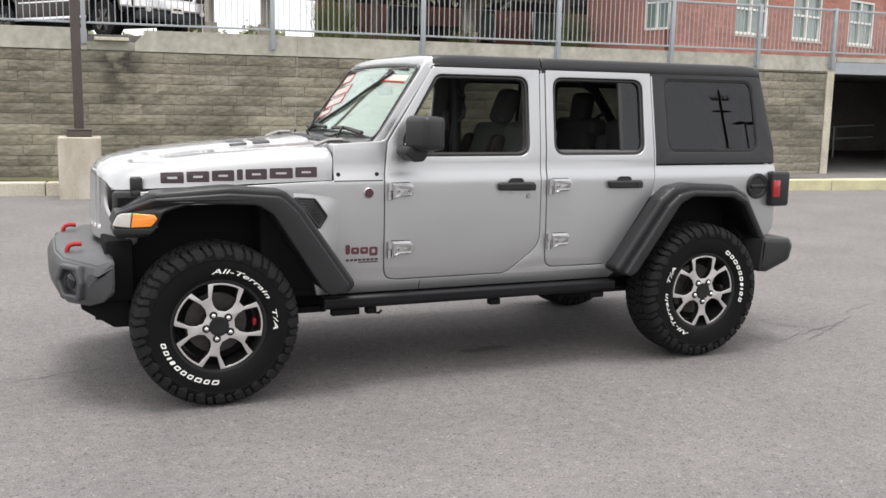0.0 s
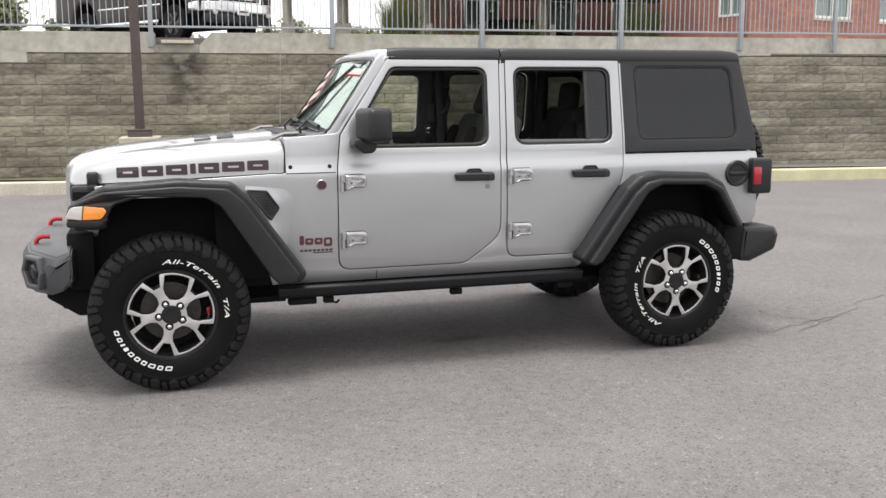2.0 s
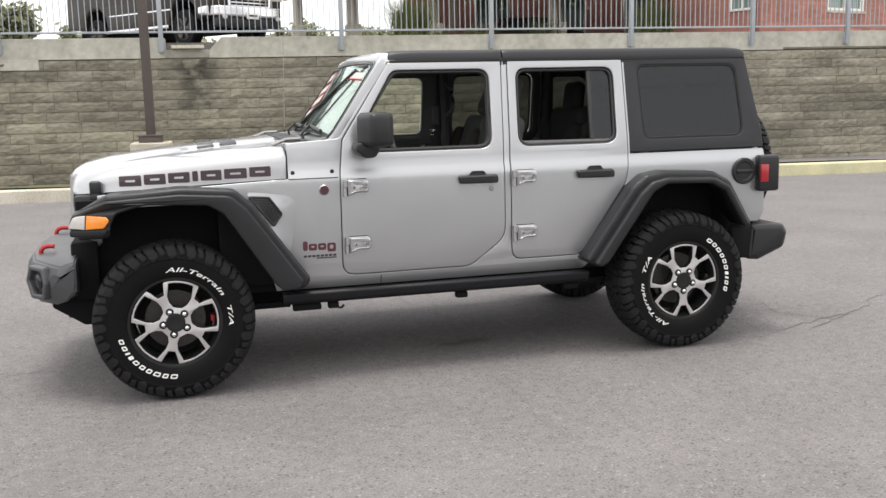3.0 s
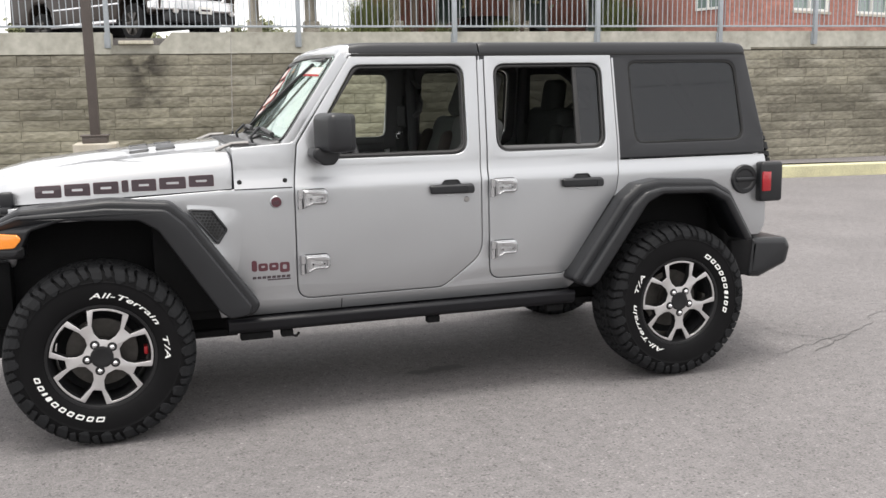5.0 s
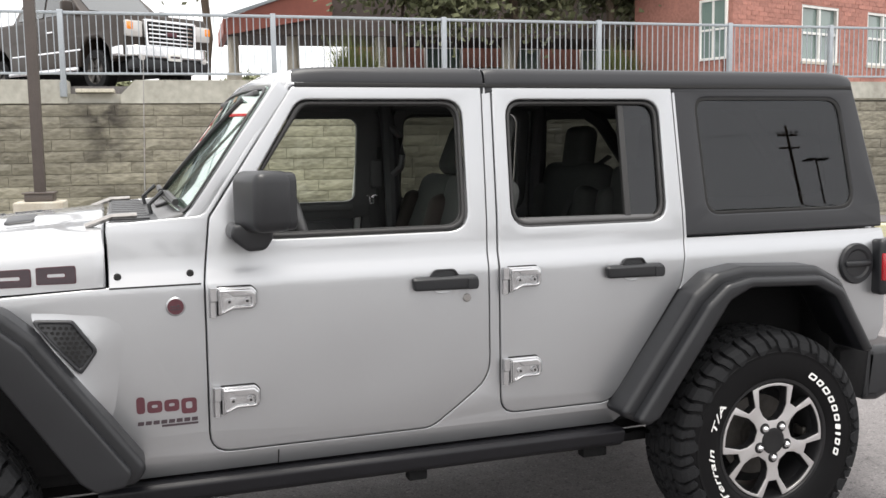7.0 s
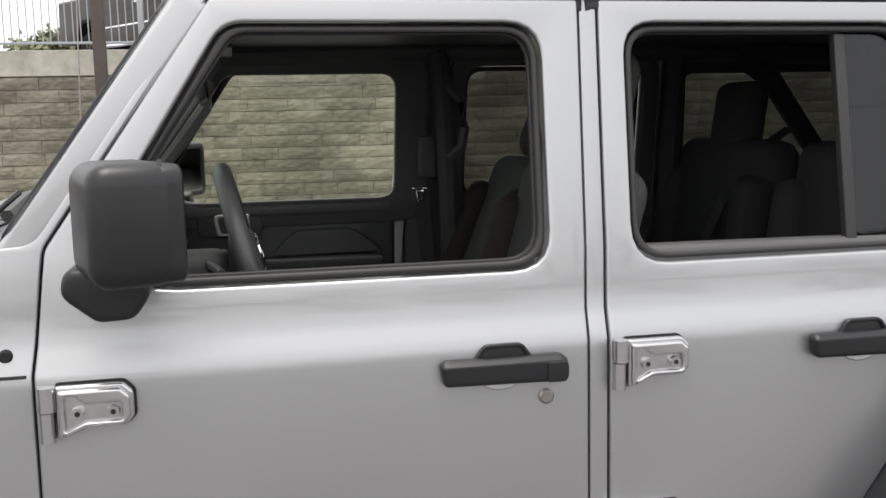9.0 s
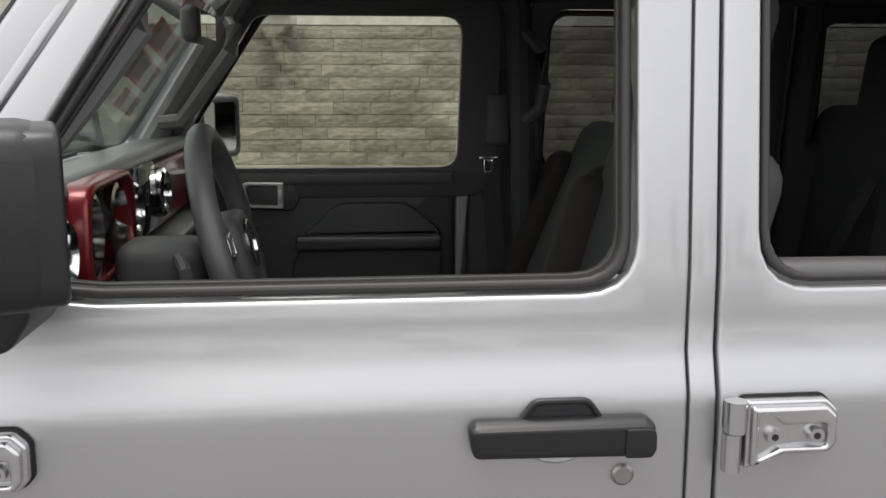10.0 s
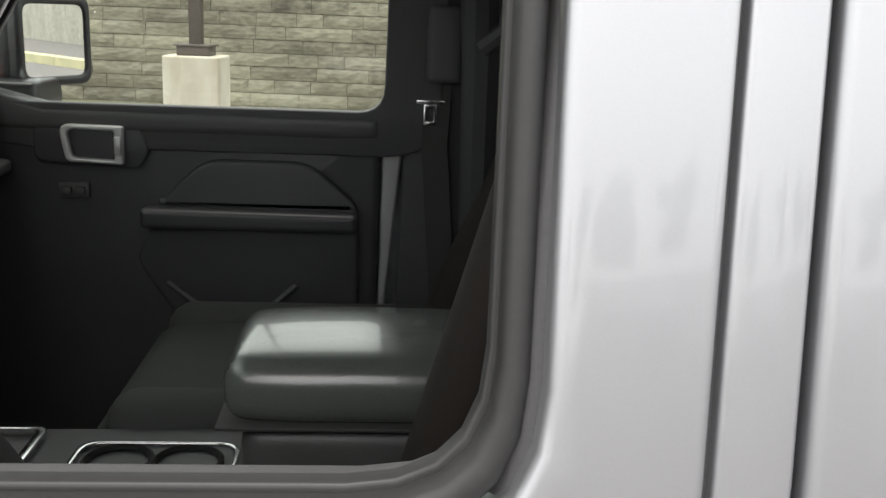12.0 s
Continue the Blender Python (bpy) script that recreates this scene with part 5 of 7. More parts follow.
def tread_bm():
    """Interlocked crown blocks and kinked shoulder lugs that run down over the side wall."""
    bm = bmesh.new()

    def lug(a, side, stations):
        top, low = [], []
        for s, lo, hi, h in stations:
            top.append([bm.verts.new(on_tyre(side * s, a + (q + (0.0025 if q == lo else -0.0025)) / 0.4, h)) for q in (lo, hi)])
            low.append([bm.verts.new(on_tyre(side * s, a + q / 0.4, -0.002)) for q in (lo, hi)])
        for i in range(len(top) - 1):
            bm.faces.new((top[i][0], top[i][1], top[i + 1][1], top[i + 1][0]))
            for k in (0, 1):
                bm.faces.new((top[i][k], top[i + 1][k], low[i + 1][k], low[i][k]))
        for i in (0, -1):
            bm.faces.new((top[i][0], top[i][1], low[i][1], low[i][0]))

    n = 24
    pitch = 0.4 * math.tau / n
    H = 0.0145
    for i in range(n):
        for side in (-1, 1):
            for half in (0, 1):
                a = (i + (0.25 if side > 0 else 0) + half * 0.6) * math.tau / n
                g = 0.0050
                w = pitch * (0.4 if half else 0.6)
                end = 0.0 if half else 0.016
                lug(a, side, [(0.074, g, w - g, H), (0.100, g + 0.009, w - g + 0.009, H), (0.118, g + 0.010, w - g + 0.010, H * 0.95), (0.134, g + 0.002, w - g + 0.002, H * 0.85),
                              (0.150 + end * 0.7, g - 0.004, w - g - 0.004, H * 0.62), (0.160 + end, g + w * 0.28, w - g - w * 0.22, H * 0.42)])
                lug(a + 0.02, side, [(0.036, g, w - g, H), (0.050, g + 0.012, w - g + 0.012, H), (0.068, g + 0.005, w - g - 0.004, H)])
                lug(a + 0.05, side, [(0.003, g + 0.004, w - g, H), (0.016, g - 0.008, w - g - 0.008, H), (0.031, g, w - g - 0.006, H)])
    bmesh.ops.recalc_face_normals(bm, faces=bm.faces)
    return bm


def polar(deg, r):
    return (r * math.cos(radians(deg)), r * math.sin(radians(deg)))


def rim_face_bm(depth, bevel):
    """Five forked spokes: notches open to the edge, and a thin arc closes the gap between two spokes."""
    outer, holes = [], []
    R = 0.2245
    for k in range(5):
        c = 18 + 72 * k
        outer += [polar(c - 12, R), polar(c - 6.5, 0.158), polar(c + 6.5, 0.158), polar(c + 12, R)]
        outer += [polar(c + 12 + j * 48 / 8, R) for j in range(1, 8)]
        c += 36
        pts = [(17.5, 0.2140), (9, 0.2146), (0, 0.2148), (-9, 0.2146), (-17.5, 0.2140), (-24.5, 0.148), (-24.5, 0.112), (-15, 0.083), (15, 0.083), (24.5, 0.112), (24.5, 0.148)]
        holes.append(rounded([(*polar(c + a, r), 0.004 if r > 0.2 else 0.012) for a, r in pts], 3))
    return plate([outer] + holes, depth, bevel, 2)


LETTER_R = 0.288


def arc_word(word, start, size=0.033, r=LETTER_R, wide=2.2):
    """Raised slanted letters bent along the side wall, clockwise from start degrees."""
    cu = bpy.data.curves.new("tmp", "FONT")
    cu.body, cu.size, cu.extrude, cu.shear, cu.offset, cu.space_character = word, size, 0.0014, 0.25, 0.0003, 1.06
    ob = bpy.data.objects.new("tmp", cu)
    me = bpy.data.meshes.new_from_object(ob)
    bm = bmesh.new()
    bm.from_mesh(me)
    bpy.data.objects.remove(ob)
    bpy.data.curves.remove(cu)
    bpy.data.meshes.remove(me)
    for v in bm.verts:
        a, q = radians(start) - v.co.x * wide / r, r - size * 0.35 + v.co.y
        v.co = Vector((q * math.cos(a), q * math.sin(a), v.co.z))
    return bm


def arc_bar(ang, w, h=0.024, r=LETTER_R):
    """A slanted white block; the wide ones are open in the middle."""
    def ring(d, q):
        a = math.degrees(d / r)
        return rounded([(*polar(ang - a, r - h / 2 + d), q), (*polar(ang - w + a, r - h / 2 + d), q), (*polar(ang - w - 1.4 + a, r + h / 2 - d), q), (*polar(ang - 1.4 - a, r + h / 2 - d), q)], 2)
    return plate([ring(0, 0.005)] + ([ring(0.0062, 0.003)] if w > 4.5 else []), 0.0024)


SHARED = {}


def as_wheel(bm, s):
    """From the u, v plane (w outwards) to a wheel whose outside looks along s * y."""
    return remap(bm, lambda u, v, w: (u, s * w, v) if s < 0 else (-u, s * w, v))


def shared_part(key, make, name, mat, parent, label="", smooth=35):
    if key not in SHARED:
        ob = part(name, make(), mat, parent, label, smooth)
        SHARED[key] = ob.data
        return ob
    ob = new(name, SHARED[key])
    ob.parent = parent
    if label:
        ob["label"] = label
    return ob


def wheel(x, y, z, s, spin, spin_text):
    turn = Matrix.Rotation(radians(90), 4, "X")
    hub = part("wheel", as_wheel(moved(lathe([(0.212, -0.20), (0.204, -0.06), (0.214, -0.03), (0.2225, -0.014), (0.2265, 0.004), (0.232, 0.012), (0.243, 0.013), (0.246, 0.004), (0.236, -0.03), (0.232, -0.2)], 72), turn), s), RIM_BLACK, car)
    m = pose(x, y, z) @ Matrix.Rotation(radians(-spin) * (1 if s < 0 else -1), 4, "Y")
    hub.matrix_local = m
    # sides: outer face of the tyre lies 0.142 outside the wheel's middle
    t = shared_part("tyre", tyre_bm, "tyre", RUBBER, hub, "black all-terrain tyre with raised white lettering")
    t.matrix_local = Matrix.Translation((0, -s * 0.115, 0))
    shared_part("tread", tread_bm, "tread", TREAD, hub, "dusty grey tread lugs", smooth=0).matrix_local = Matrix.Translation((0, -s * 0.115, 0))
    key = "L" if s < 0 else "R"
    shared_part("face" + key, lambda: as_wheel(moved(rim_face_bm(0.006, 0.0015), Matrix.Translation((0, 0, 0.002))), s), "rim_face", MACHINED, hub, "machined five-spoke alloy face")
    shared_part("pocket" + key, lambda: as_wheel(moved(rim_face_bm(0.038, 0.004), Matrix.Translation((0, 0, -0.0365)) @ Matrix.Diagonal((0.997, 0.997, 1.0, 1))), s), "rim_pocket", RIM_BLACK, hub)
    shared_part("cap" + key, lambda: as_wheel(moved(lathe([(0.051, 0.0), (0.051, 0.0095), (0.044, 0.0125), (0.034, 0.0105), (0.0, 0.0115)], 24), turn), s), "hub_cap", RIM_BLACK, hub)
    shared_part("drum" + key, lambda: as_wheel(moved(lathe([(0.0, -0.075), (0.072, -0.075), (0.075, -0.092), (0.158, -0.092), (0.158, -0.11), (0.0, -0.11)], 40), turn), s), "brake_disc", DARK_DISC, hub)
    shared_part("shield" + key, lambda: as_wheel(moved(lathe([(0.0, -0.125), (0.200, -0.125), (0.200, -0.13), (0.0, -0.13)], 40), turn), s), "dust_shield", DARK_STEEL, hub)
    for k in range(5):
        u, v = polar(18 + 72 * k, 0.064)
        seat_ring = shared_part("nutseat" + key, lambda: as_wheel(moved(lathe([(0.0215, 0.004), (0.0215, 0.0088), (0.0195, 0.0092), (0.0, 0.0088)], 16), turn), s), "nut_seat", RIM_BLACK, hub)
        seat_ring.matrix_local = Matrix.Translation((u, 0, v))
        n = shared_part("nut" + key, lambda: as_wheel(moved(lathe([(0.0125, 0.004), (0.0125, 0.016), (0.0095, 0.022), (0.005, 0.0248), (0.0, 0.0255)], 12), turn), s), "wheel_nut", CHROME, hub)
        n.matrix_local = Matrix.Translation((u, 0, v))
    caliper = part("caliper", box(0.184, 0.203, -0.03, 0.03, -0.022, 0.016, 0.006), RED if s < 0 and x < 1 else DARK_DISC, car)
    caliper.matrix_local = pose(x, y - s * 0.078, z)
    back = Matrix.Rotation(radians(spin) * (1 if s < 0 else -1), 4, "Y")
    lift = Matrix.Translation((0, 0, 0.0268))
    for text, a0 in (("All-Terrain", spin_text), ("T/A", spin_text - 80)):
        part("side_wall_lettering", as_wheel(moved(arc_word(text, a0), lift), s), WHITE, hub, "white raised lettering").matrix_local = back
    ang = spin_text + 172
    for wd in (7.0, 5.6, 6.8, 5.4, 5.4, 5.6, 4.0, 2.2, 5.0, 5.4):
        part("lettering_bar", as_wheel(moved(arc_bar(ang, wd), lift), s), WHITE, hub, smooth=0).matrix_local = back
        ang -= wd + 2.6
    return hub


R_W = 0.4215
wheel(0.02, -0.895, R_W, -1, 25, 97)
wheel(3.024, -0.895, R_W, -1, 37, 248)
wheel(0.02, 0.895, R_W, 1, 40, 20)
wheel(3.024, 0.895, R_W, 1, 70, 120)
spare = wheel(0, 0, 0, -1, 25, 60)
spare.name = "spare_wheel"
spare.matrix_local = pose(3.965, 0.02, 1.05, 0, 0, 90)
part("axle", merge(rod((0, -0.72, R_W), (0, 0.72, R_W), 0.045), rod((3.008, -0.72, R_W), (3.008, 0.72, R_W), 0.05), rod((0.12, 0.25, 0.34), (0.12, 0.25, 0.49), 0.12, 0.12, 16), rod((2.9, 0, 0.33), (2.9, 0, 0.50), 0.13, 0.13, 16)), DARK_STEEL, car)

# tailgate, tail lamps, bumpers
part("tailgate", box(3.62, 3.66, -0.70, 0.70, 0.76, 1.205, 0.012), PAINT, car)
for s in (-1, 1):
    tl = part("tail_lamp", moved(box(3.592, 3.738, -0.05, 0.03, 0.932, 1.158, 0.020, 4), Matrix.Translation((0, s * 0.775, 0)) @ Matrix.Diagonal((1, -s, 1, 1))), PLASTIC, car, "black tail lamp housing")
    part("lens", box(3.598, 3.655, min(s * 0.80, s * 0.8285), max(s * 0.80, s * 0.8285), 0.992, 1.104, 0.006), TAIL, tl, "red lens")
part("rear_bumper", remap(plate([rounded([(3.57, 0.50, 0.03), (3.66, 0.492, 0.03), (3.845, 0.565, 0.05), (3.868, 0.66, 0.04), (3.84, 0.712, 0.03), (3.60, 0.725, 0.02)], 5)], 1.62, 0.035, 4), lambda u, v, w: (u - 0.05 * max(0, abs(w - 0.81) - 0.7) / 0.11, w - 0.81, v)), PLASTIC, car)
for s in (-1, 1):
    part("rear_tow_stub", box(3.42, 3.58, s * 0.72 - 0.08, s * 0.72 + 0.08, 0.51, 0.72, 0.02), DARK_STEEL, car)


def bumper_bm():
    """A stepped bumper whose ends sweep back and narrow."""
    bm = bmesh.new()
    side = [(0.775, -0.535, 0.60, 0.735), (0.755, -0.580, 0.545, 0.752), (0.66, -0.650, 0.515, 0.760), (0.51, -0.732, 0.505, 0.765), (0.25, -0.765, 0.53, 0.768)]
    ys = [(-y, *q) for y, *q in side] + [(y, *q) for y, *q in reversed(side)]
    rings = []
    for y, xf, z0, z1 in ys:
        pts = [(-0.465, z0 + 0.05), (min(xf + 0.06, -0.475), z0), (xf + 0.012, z0 + 0.05), (xf, z0 + 0.11), (xf, z1 - 0.075), (xf + 0.035, z1 - 0.02), (min(xf + 0.09, -0.475), z1), (-0.465, z1 + 0.008)]
        rings.append([bm.verts.new((px, y, pz)) for px, pz in pts])
    n = len(rings[0])
    for A, B in zip(rings, rings[1:]):
        for k in range(n):
            bm.faces.new((A[k], A[(k + 1) % n], B[(k + 1) % n], B[k]))
    bm.faces.new(rings[0])
    bm.faces.new(rings[-1])
    bmesh.ops.recalc_face_normals(bm, faces=bm.faces)
    bmesh.ops.bevel(bm, geom=[e for e in bm.edges if e.calc_face_angle(0) > 0.5], offset=0.010, segments=2, affect="EDGES")
    return bm


fb = part("front_bumper", bumper_bm(), BUMPER, car, "grey moulded bumper with red tow hooks")
for s in (-1, 1):
    # hexagonal fog lamp frame on the slanted end of the bumper
    on_end = lambda u, v, w: (-0.655 + 0.533 * u - 0.846 * w, s * (0.640 + 0.846 * u + 0.533 * w), 0.645 + v)
    hexa = [(-0.125, 0.0, 0.02), (-0.075, 0.085, 0.02), (0.070, 0.085, 0.02), (0.095, 0.0, 0.02), (0.070, -0.090, 0.02), (-0.075, -0.095, 0.02)]
    fs = part("fog_surround", remap(plate([rounded(hexa, 4), rounded([(u * 0.72, v * 0.70, 0.015) for u, v, _ in hexa], 4)], 0.045, 0.010, 3), lambda u, v, w: on_end(u, v, w - 0.018)), BUMPER, fb)
    part("fog_recess", remap(plate([rounded([(u * 0.76, v * 0.74, 0.015) for u, v, _ in hexa], 4)], 0.012, 0.002), lambda u, v, w: on_end(u, v, w - 0.012)), PLASTIC, fs)
    part("fog_lamp", remap(moved(lathe([(0.040, -0.004), (0.040, 0.010), (0.032, 0.016), (0.0, 0.018)], 20), Matrix.Rotation(radians(90), 4, "X")), lambda u, v, w: on_end(u - 0.01, v, w)), SCREEN, fs, "dark round fog lamp")
    part("tow_hook", tube([(-0.674, s * 0.397, 0.745), (-0.672, s * 0.397, 0.775), (-0.660, s * 0.397, 0.793), (-0.635, s * 0.397, 0.800), (-0.600, s * 0.397, 0.798)], 0.013), RED, fb, "red steel tow hook")
part("skid_plate", remap(plate([rounded([(-0.62, 0.48, 0.02), (-0.46, 0.37, 0.04), (-0.38, 0.37), (-0.38, 0.53), (-0.62, 0.53)])], 1.1, 0.01), lambda u, v, w: (u, w - 0.55, v)), DARK_STEEL, car)
part("front_support", box(-0.50, -0.36, -0.60, 0.60, 0.52, 0.84, 0.02), DARK_STEEL, car)

# ---- fittings on the car's sides ----
LEAF_OUT = [(0.030, -0.045, 0.004), (0.078, -0.026, 0.01), (0.140, -0.026, 0.014), (0.152, -0.012, 0.012), (0.152, 0.030, 0.014), (0.136, 0.046, 0.012), (0.030, 0.046, 0.004)]


def hinge_bm():
    """A leaf with a raised border round a sunken channel for two bolts."""
    leaf = plate([rounded(LEAF_OUT, 4)], 0.020, 0.004, 3)
    channel = [(0.044, -0.030, 0.004), (0.072, -0.014, 0.006), (0.134, -0.014, 0.006), (0.134, 0.016, 0.006), (0.076, 0.016, 0.006), (0.060, 0.030, 0.005), (0.044, 0.030, 0.005)]
    rim = plate([rounded([(0.034, -0.040, 0.004), (0.078, -0.022, 0.01), (0.138, -0.022, 0.012), (0.147, -0.010, 0.010), (0.147, 0.026, 0.012), (0.132, 0.040, 0.010), (0.034, 0.040, 0.004)], 4), rounded(channel, 3)], 0.014, 0.005, 3)
    return merge(leaf, moved(rim, Matrix.Translation((0, 0, 0.016))))


SKIN = HALF
for s in (-1, 1):
    for d, hx, levels in ((doors[s][0], 0.957, (1.079, 0.757)), (doors[s][1], 1.957, (1.088, 0.764))):
        for hz in levels:
            h = part("hinge", remap(moved(hinge_bm(), Matrix.Translation((hx, hz, 0))), lambda u, v, w: (u, s * (SKIN + 0.0035 + w), v)), HINGE, d, "silver door hinge with two bolts")
            part("hinge_knuckle", remap(merge(rod((0.016, 0.006, 0.018), (0.016, 0.047, 0.018), 0.0145, seg=16), box(0.004, 0.032, 0.004, 0.045, 0.0, 0.018, 0.004), rod((0.014, -0.047, 0.014), (0.014, 0.003, 0.014), 0.0125, seg=16)), lambda u, v, w: (hx + u, s * (SKIN + 0.003 + w), hz + v)), HINGE, d)
            # black plate under the leaf, a drawn shadow outline round the hinge
            part("hinge_gap", remap(moved(plate([rounded(LEAF_OUT, 4)], 0.003, 0.0, 1, 0.0030), Matrix.Translation((hx, hz, 0))), lambda u, v, w: (u, s * (SKIN + 0.002 + w), v)), GAP, d)
            for bx in (0.064, 0.120):
                part("hinge_bolt", remap(rod((bx, 0.001, 0.018), (bx, 0.001, 0.030), 0.0115, 0.0098, 16), lambda u, v, w: (hx + u, s * (SKIN + 0.0035 + w), hz + v)), HINGE, d)
                part("bolt_socket", remap(rod((bx, 0.001, 0.029), (bx, 0.001, 0.0308), 0.0052, 0.0048, 6), lambda u, v, w: (hx + u, s * (SKIN + 0.0035 + w), hz + v)), GAP, d)
    for d, cx in ((doors[s][0], 1.749), (doors[s][1], 2.486)):
        grip = [(-0.118, 0.012, 0.014), (-0.112, -0.026, 0.012), (0.112, -0.030, 0.012), (0.119, -0.018, 0.01), (0.119, 0.012, 0.014), (0.108, 0.020, 0.012), (-0.108, 0.020, 0.012)]
        lobe = [(0.060, 0.012, 0.004), (0.038, 0.043, 0.020), (-0.034, 0.043, 0.020), (-0.056, 0.012, 0.004)]
        part("handle_bezel", remap(plate([rounded(lobe, 4)], 0.0045, 0.001), lambda u, v, w: (cx + u, s * (SKIN + 0.0022 + w), 1.098 + v)), PLASTIC, d)
        part("handle_rim", remap(plate([rounded(lobe, 4), rounded([(0.050, 0.014, 0.003), (0.034, 0.0365, 0.016), (-0.030, 0.0365, 0.016), (-0.046, 0.014, 0.003)], 4)], 0.007, 0.002), lambda u, v, w: (cx + u, s * (SKIN + 0.0042 + w), 1.098 + v)), PLASTIC, d)
        body = slice_at(plate([rounded(grip, 4)], 0.030, 0.009, 3), "y", (0.014, 0.008))
        part("door_handle", remap(body, lambda u, v, w: (cx + u, s * (SKIN + 0.002 + (w if v < 0.011 else w * max(0.35, 1 - (v - 0.011) * 32))), 1.098 + v)), PLASTIC, d, "black plastic pull handle")
        part("handle_button", remap(plate([rounded([(0.078, -0.0285, 0.004), (0.113, -0.029, 0.010), (0.118, -0.018, 0.008), (0.118, 0.009, 0.01), (0.079, 0.009, 0.003)], 3)], 0.004, 0.0015), lambda u, v, w: (cx + u, s * (SKIN + 0.031 + w), 1.098 + v)), PLASTIC, d)
        cup = moved(lathe([(0.070, 0.0), (0.066, -0.003), (0.040, 0.002), (0.0, 0.006)], 32), Matrix.Diagonal((0.75, 1, 0.62, 1)))
        part("handle_cup", remap(cup, lambda x, y, z: (cx - 0.002 + x, s * (SKIN + 0.0025 - y * 0.6), 1.097 + z)), PAINT, d)
    part("door_lock", remap(moved(lathe([(0.0, -0.006), (0.011, -0.006), (0.0145, -0.003), (0.0145, 0.004)], 24), Matrix.Translation((1.833, 0, 1.036))), lambda x, y, z: (x, s * (SKIN + 0.003 - y), z)), STEEL, doors[s][0], "round metal door lock")
    # mirror: rounded housing on a stubby arm
    house = box(1.098, 1.232, 0.0, 0.20, 1.308, 1.493, 0.035, 4)
    swing = Matrix.Translation((1.15 - (0.07 if s > 0 else 0.035), s * (0.925 if s > 0 else 0.905), 0)) @ Matrix.Rotation(radians(-31 if s > 0 else 20), 4, "Z") @ Matrix.Translation((-1.15, -s * 0.925, 0))
    part("mirror_housing", moved(remap(house, lambda x, y, z: (x - 0.012 * (y / 0.2) - 0.03 * max(0, 1.33 - z) * (x < 1.12), s * (0.825 + y), z)), swing), PLASTIC, doors[s][0], "black plastic mirror housing")
    shape = lambda x, y, z: (x - 0.012 * (y / 0.2), s * (0.825 + y), z)
    part("mirror_rim", moved(remap(plate([rounded([(0.004, 1.312, 0.03), (0.196, 1.312, 0.03), (0.196, 1.489, 0.03), (0.004, 1.489, 0.03)]), rounded([(0.024, 1.332, 0.02), (0.176, 1.332, 0.02), (0.176, 1.469, 0.02), (0.024, 1.469, 0.02)])], 0.045, 0.008, 3), lambda u, v, w: shape(1.193 + w, u, v)), swing), PLASTIC, doors[s][0])
    part("mirror_glass", moved(remap(plate([rounded([(0.022, 1.330, 0.02), (0.178, 1.330, 0.02), (0.178, 1.471, 0.02), (0.022, 1.471, 0.02)])], 0.002), lambda u, v, w: shape(1.2315 + w, u, v)), swing), MIRROR, doors[s][0], "mirror glass")
    arm = plate([rounded([(1.03, 1.330, 0.02), (1.02, 1.290, 0.03), (1.075, 1.245, 0.03), (1.13, 1.248, 0.03), (1.155, 1.285, 0.03), (1.15, 1.330, 0.01)], 4)], 0.16, 0.012, 3)
    part("mirror_arm", remap(arm, lambda u, v, w: (u, s * (0.74 + w), v)), PLASTIC, doors[s][0])
    # fender vent, badge, bolts, fuel cap, seams
    rim = [(0.435, 1.062, 0.01), (0.556, 1.052, 0.02), (0.624, 0.955, 0.02), (0.572, 0.885, 0.01)]
    v = part("fender_vent", remap(slice_at(plate([rounded(rim, 3)], 0.012, 0.004), "x", (0.46, 0.49, 0.52, 0.55, 0.58)), lambda u, z, w: (u, s * (wing_y(u, z) + w), z)), PLASTIC, car, "black honeycomb fender vent")
    part("vent_rim", remap(slice_at(plate([rounded(rim, 3), rounded([(0.452, 1.052, 0.008), (0.550, 1.043, 0.018), (0.611, 0.955, 0.016), (0.570, 0.905, 0.008)], 3)], 0.020, 0.004), "x", (0.46, 0.49, 0.52, 0.55, 0.58)), lambda u, z, w: (u, s * (wing_y(u, z) + w), z)), PLASTIC, v)
    for i in range(7):
        for k in range(8):
            cx, cz = 0.470 + i * 0.0165 + k * 0.0095, 1.036 - k * 0.0150 - i * 0.0015
            if cx < 0.600 - max(0.0, cz - 0.955) * 0.62 and cx > 0.452 + (1.052 - cz) * 0.82:
                part("vent_cell", rod((cx, s * (wing_y(cx, cz) + 0.010), cz), (cx, s * (wing_y(cx, cz) + 0.0130), cz), 0.0062, 0.0062, 6), GAP, v, smooth=0)
    b = part("round_badge", remap(moved(lathe([(0.0, -0.004), (0.026, -0.004), (0.030, 0.0), (0.030, 0.004)], 32), Matrix.Translation((0.858, 0, 1.072))), lambda x, y, z: (x, s * (SKIN + 0.001 - y), z)), PAINT, car)
    part("badge_disc", remap(moved(lathe([(0.0, -0.0055), (0.0245, -0.0052), (0.0255, -0.003)], 32), Matrix.Translation((0.858, 0, 1.072))), lambda x, y, z: (x, s * (SKIN + 0.001 - y), z)), DECAL_RED, b, "burgundy badge disc")
    part("badge_bars", remap(moved(merge(box(-0.016, 0.016, -0.010, -0.006, 0, 0.001), box(-0.016, 0.002, -0.002, 0.003, 0, 0.001), box(0.004, 0.012, -0.002, 0.006, 0, 0.001)), Matrix.Translation((0.858, 1.072, 0.0065))), lambda u, z, w: (u, s * (SKIN + w), z)), DECAL, b)
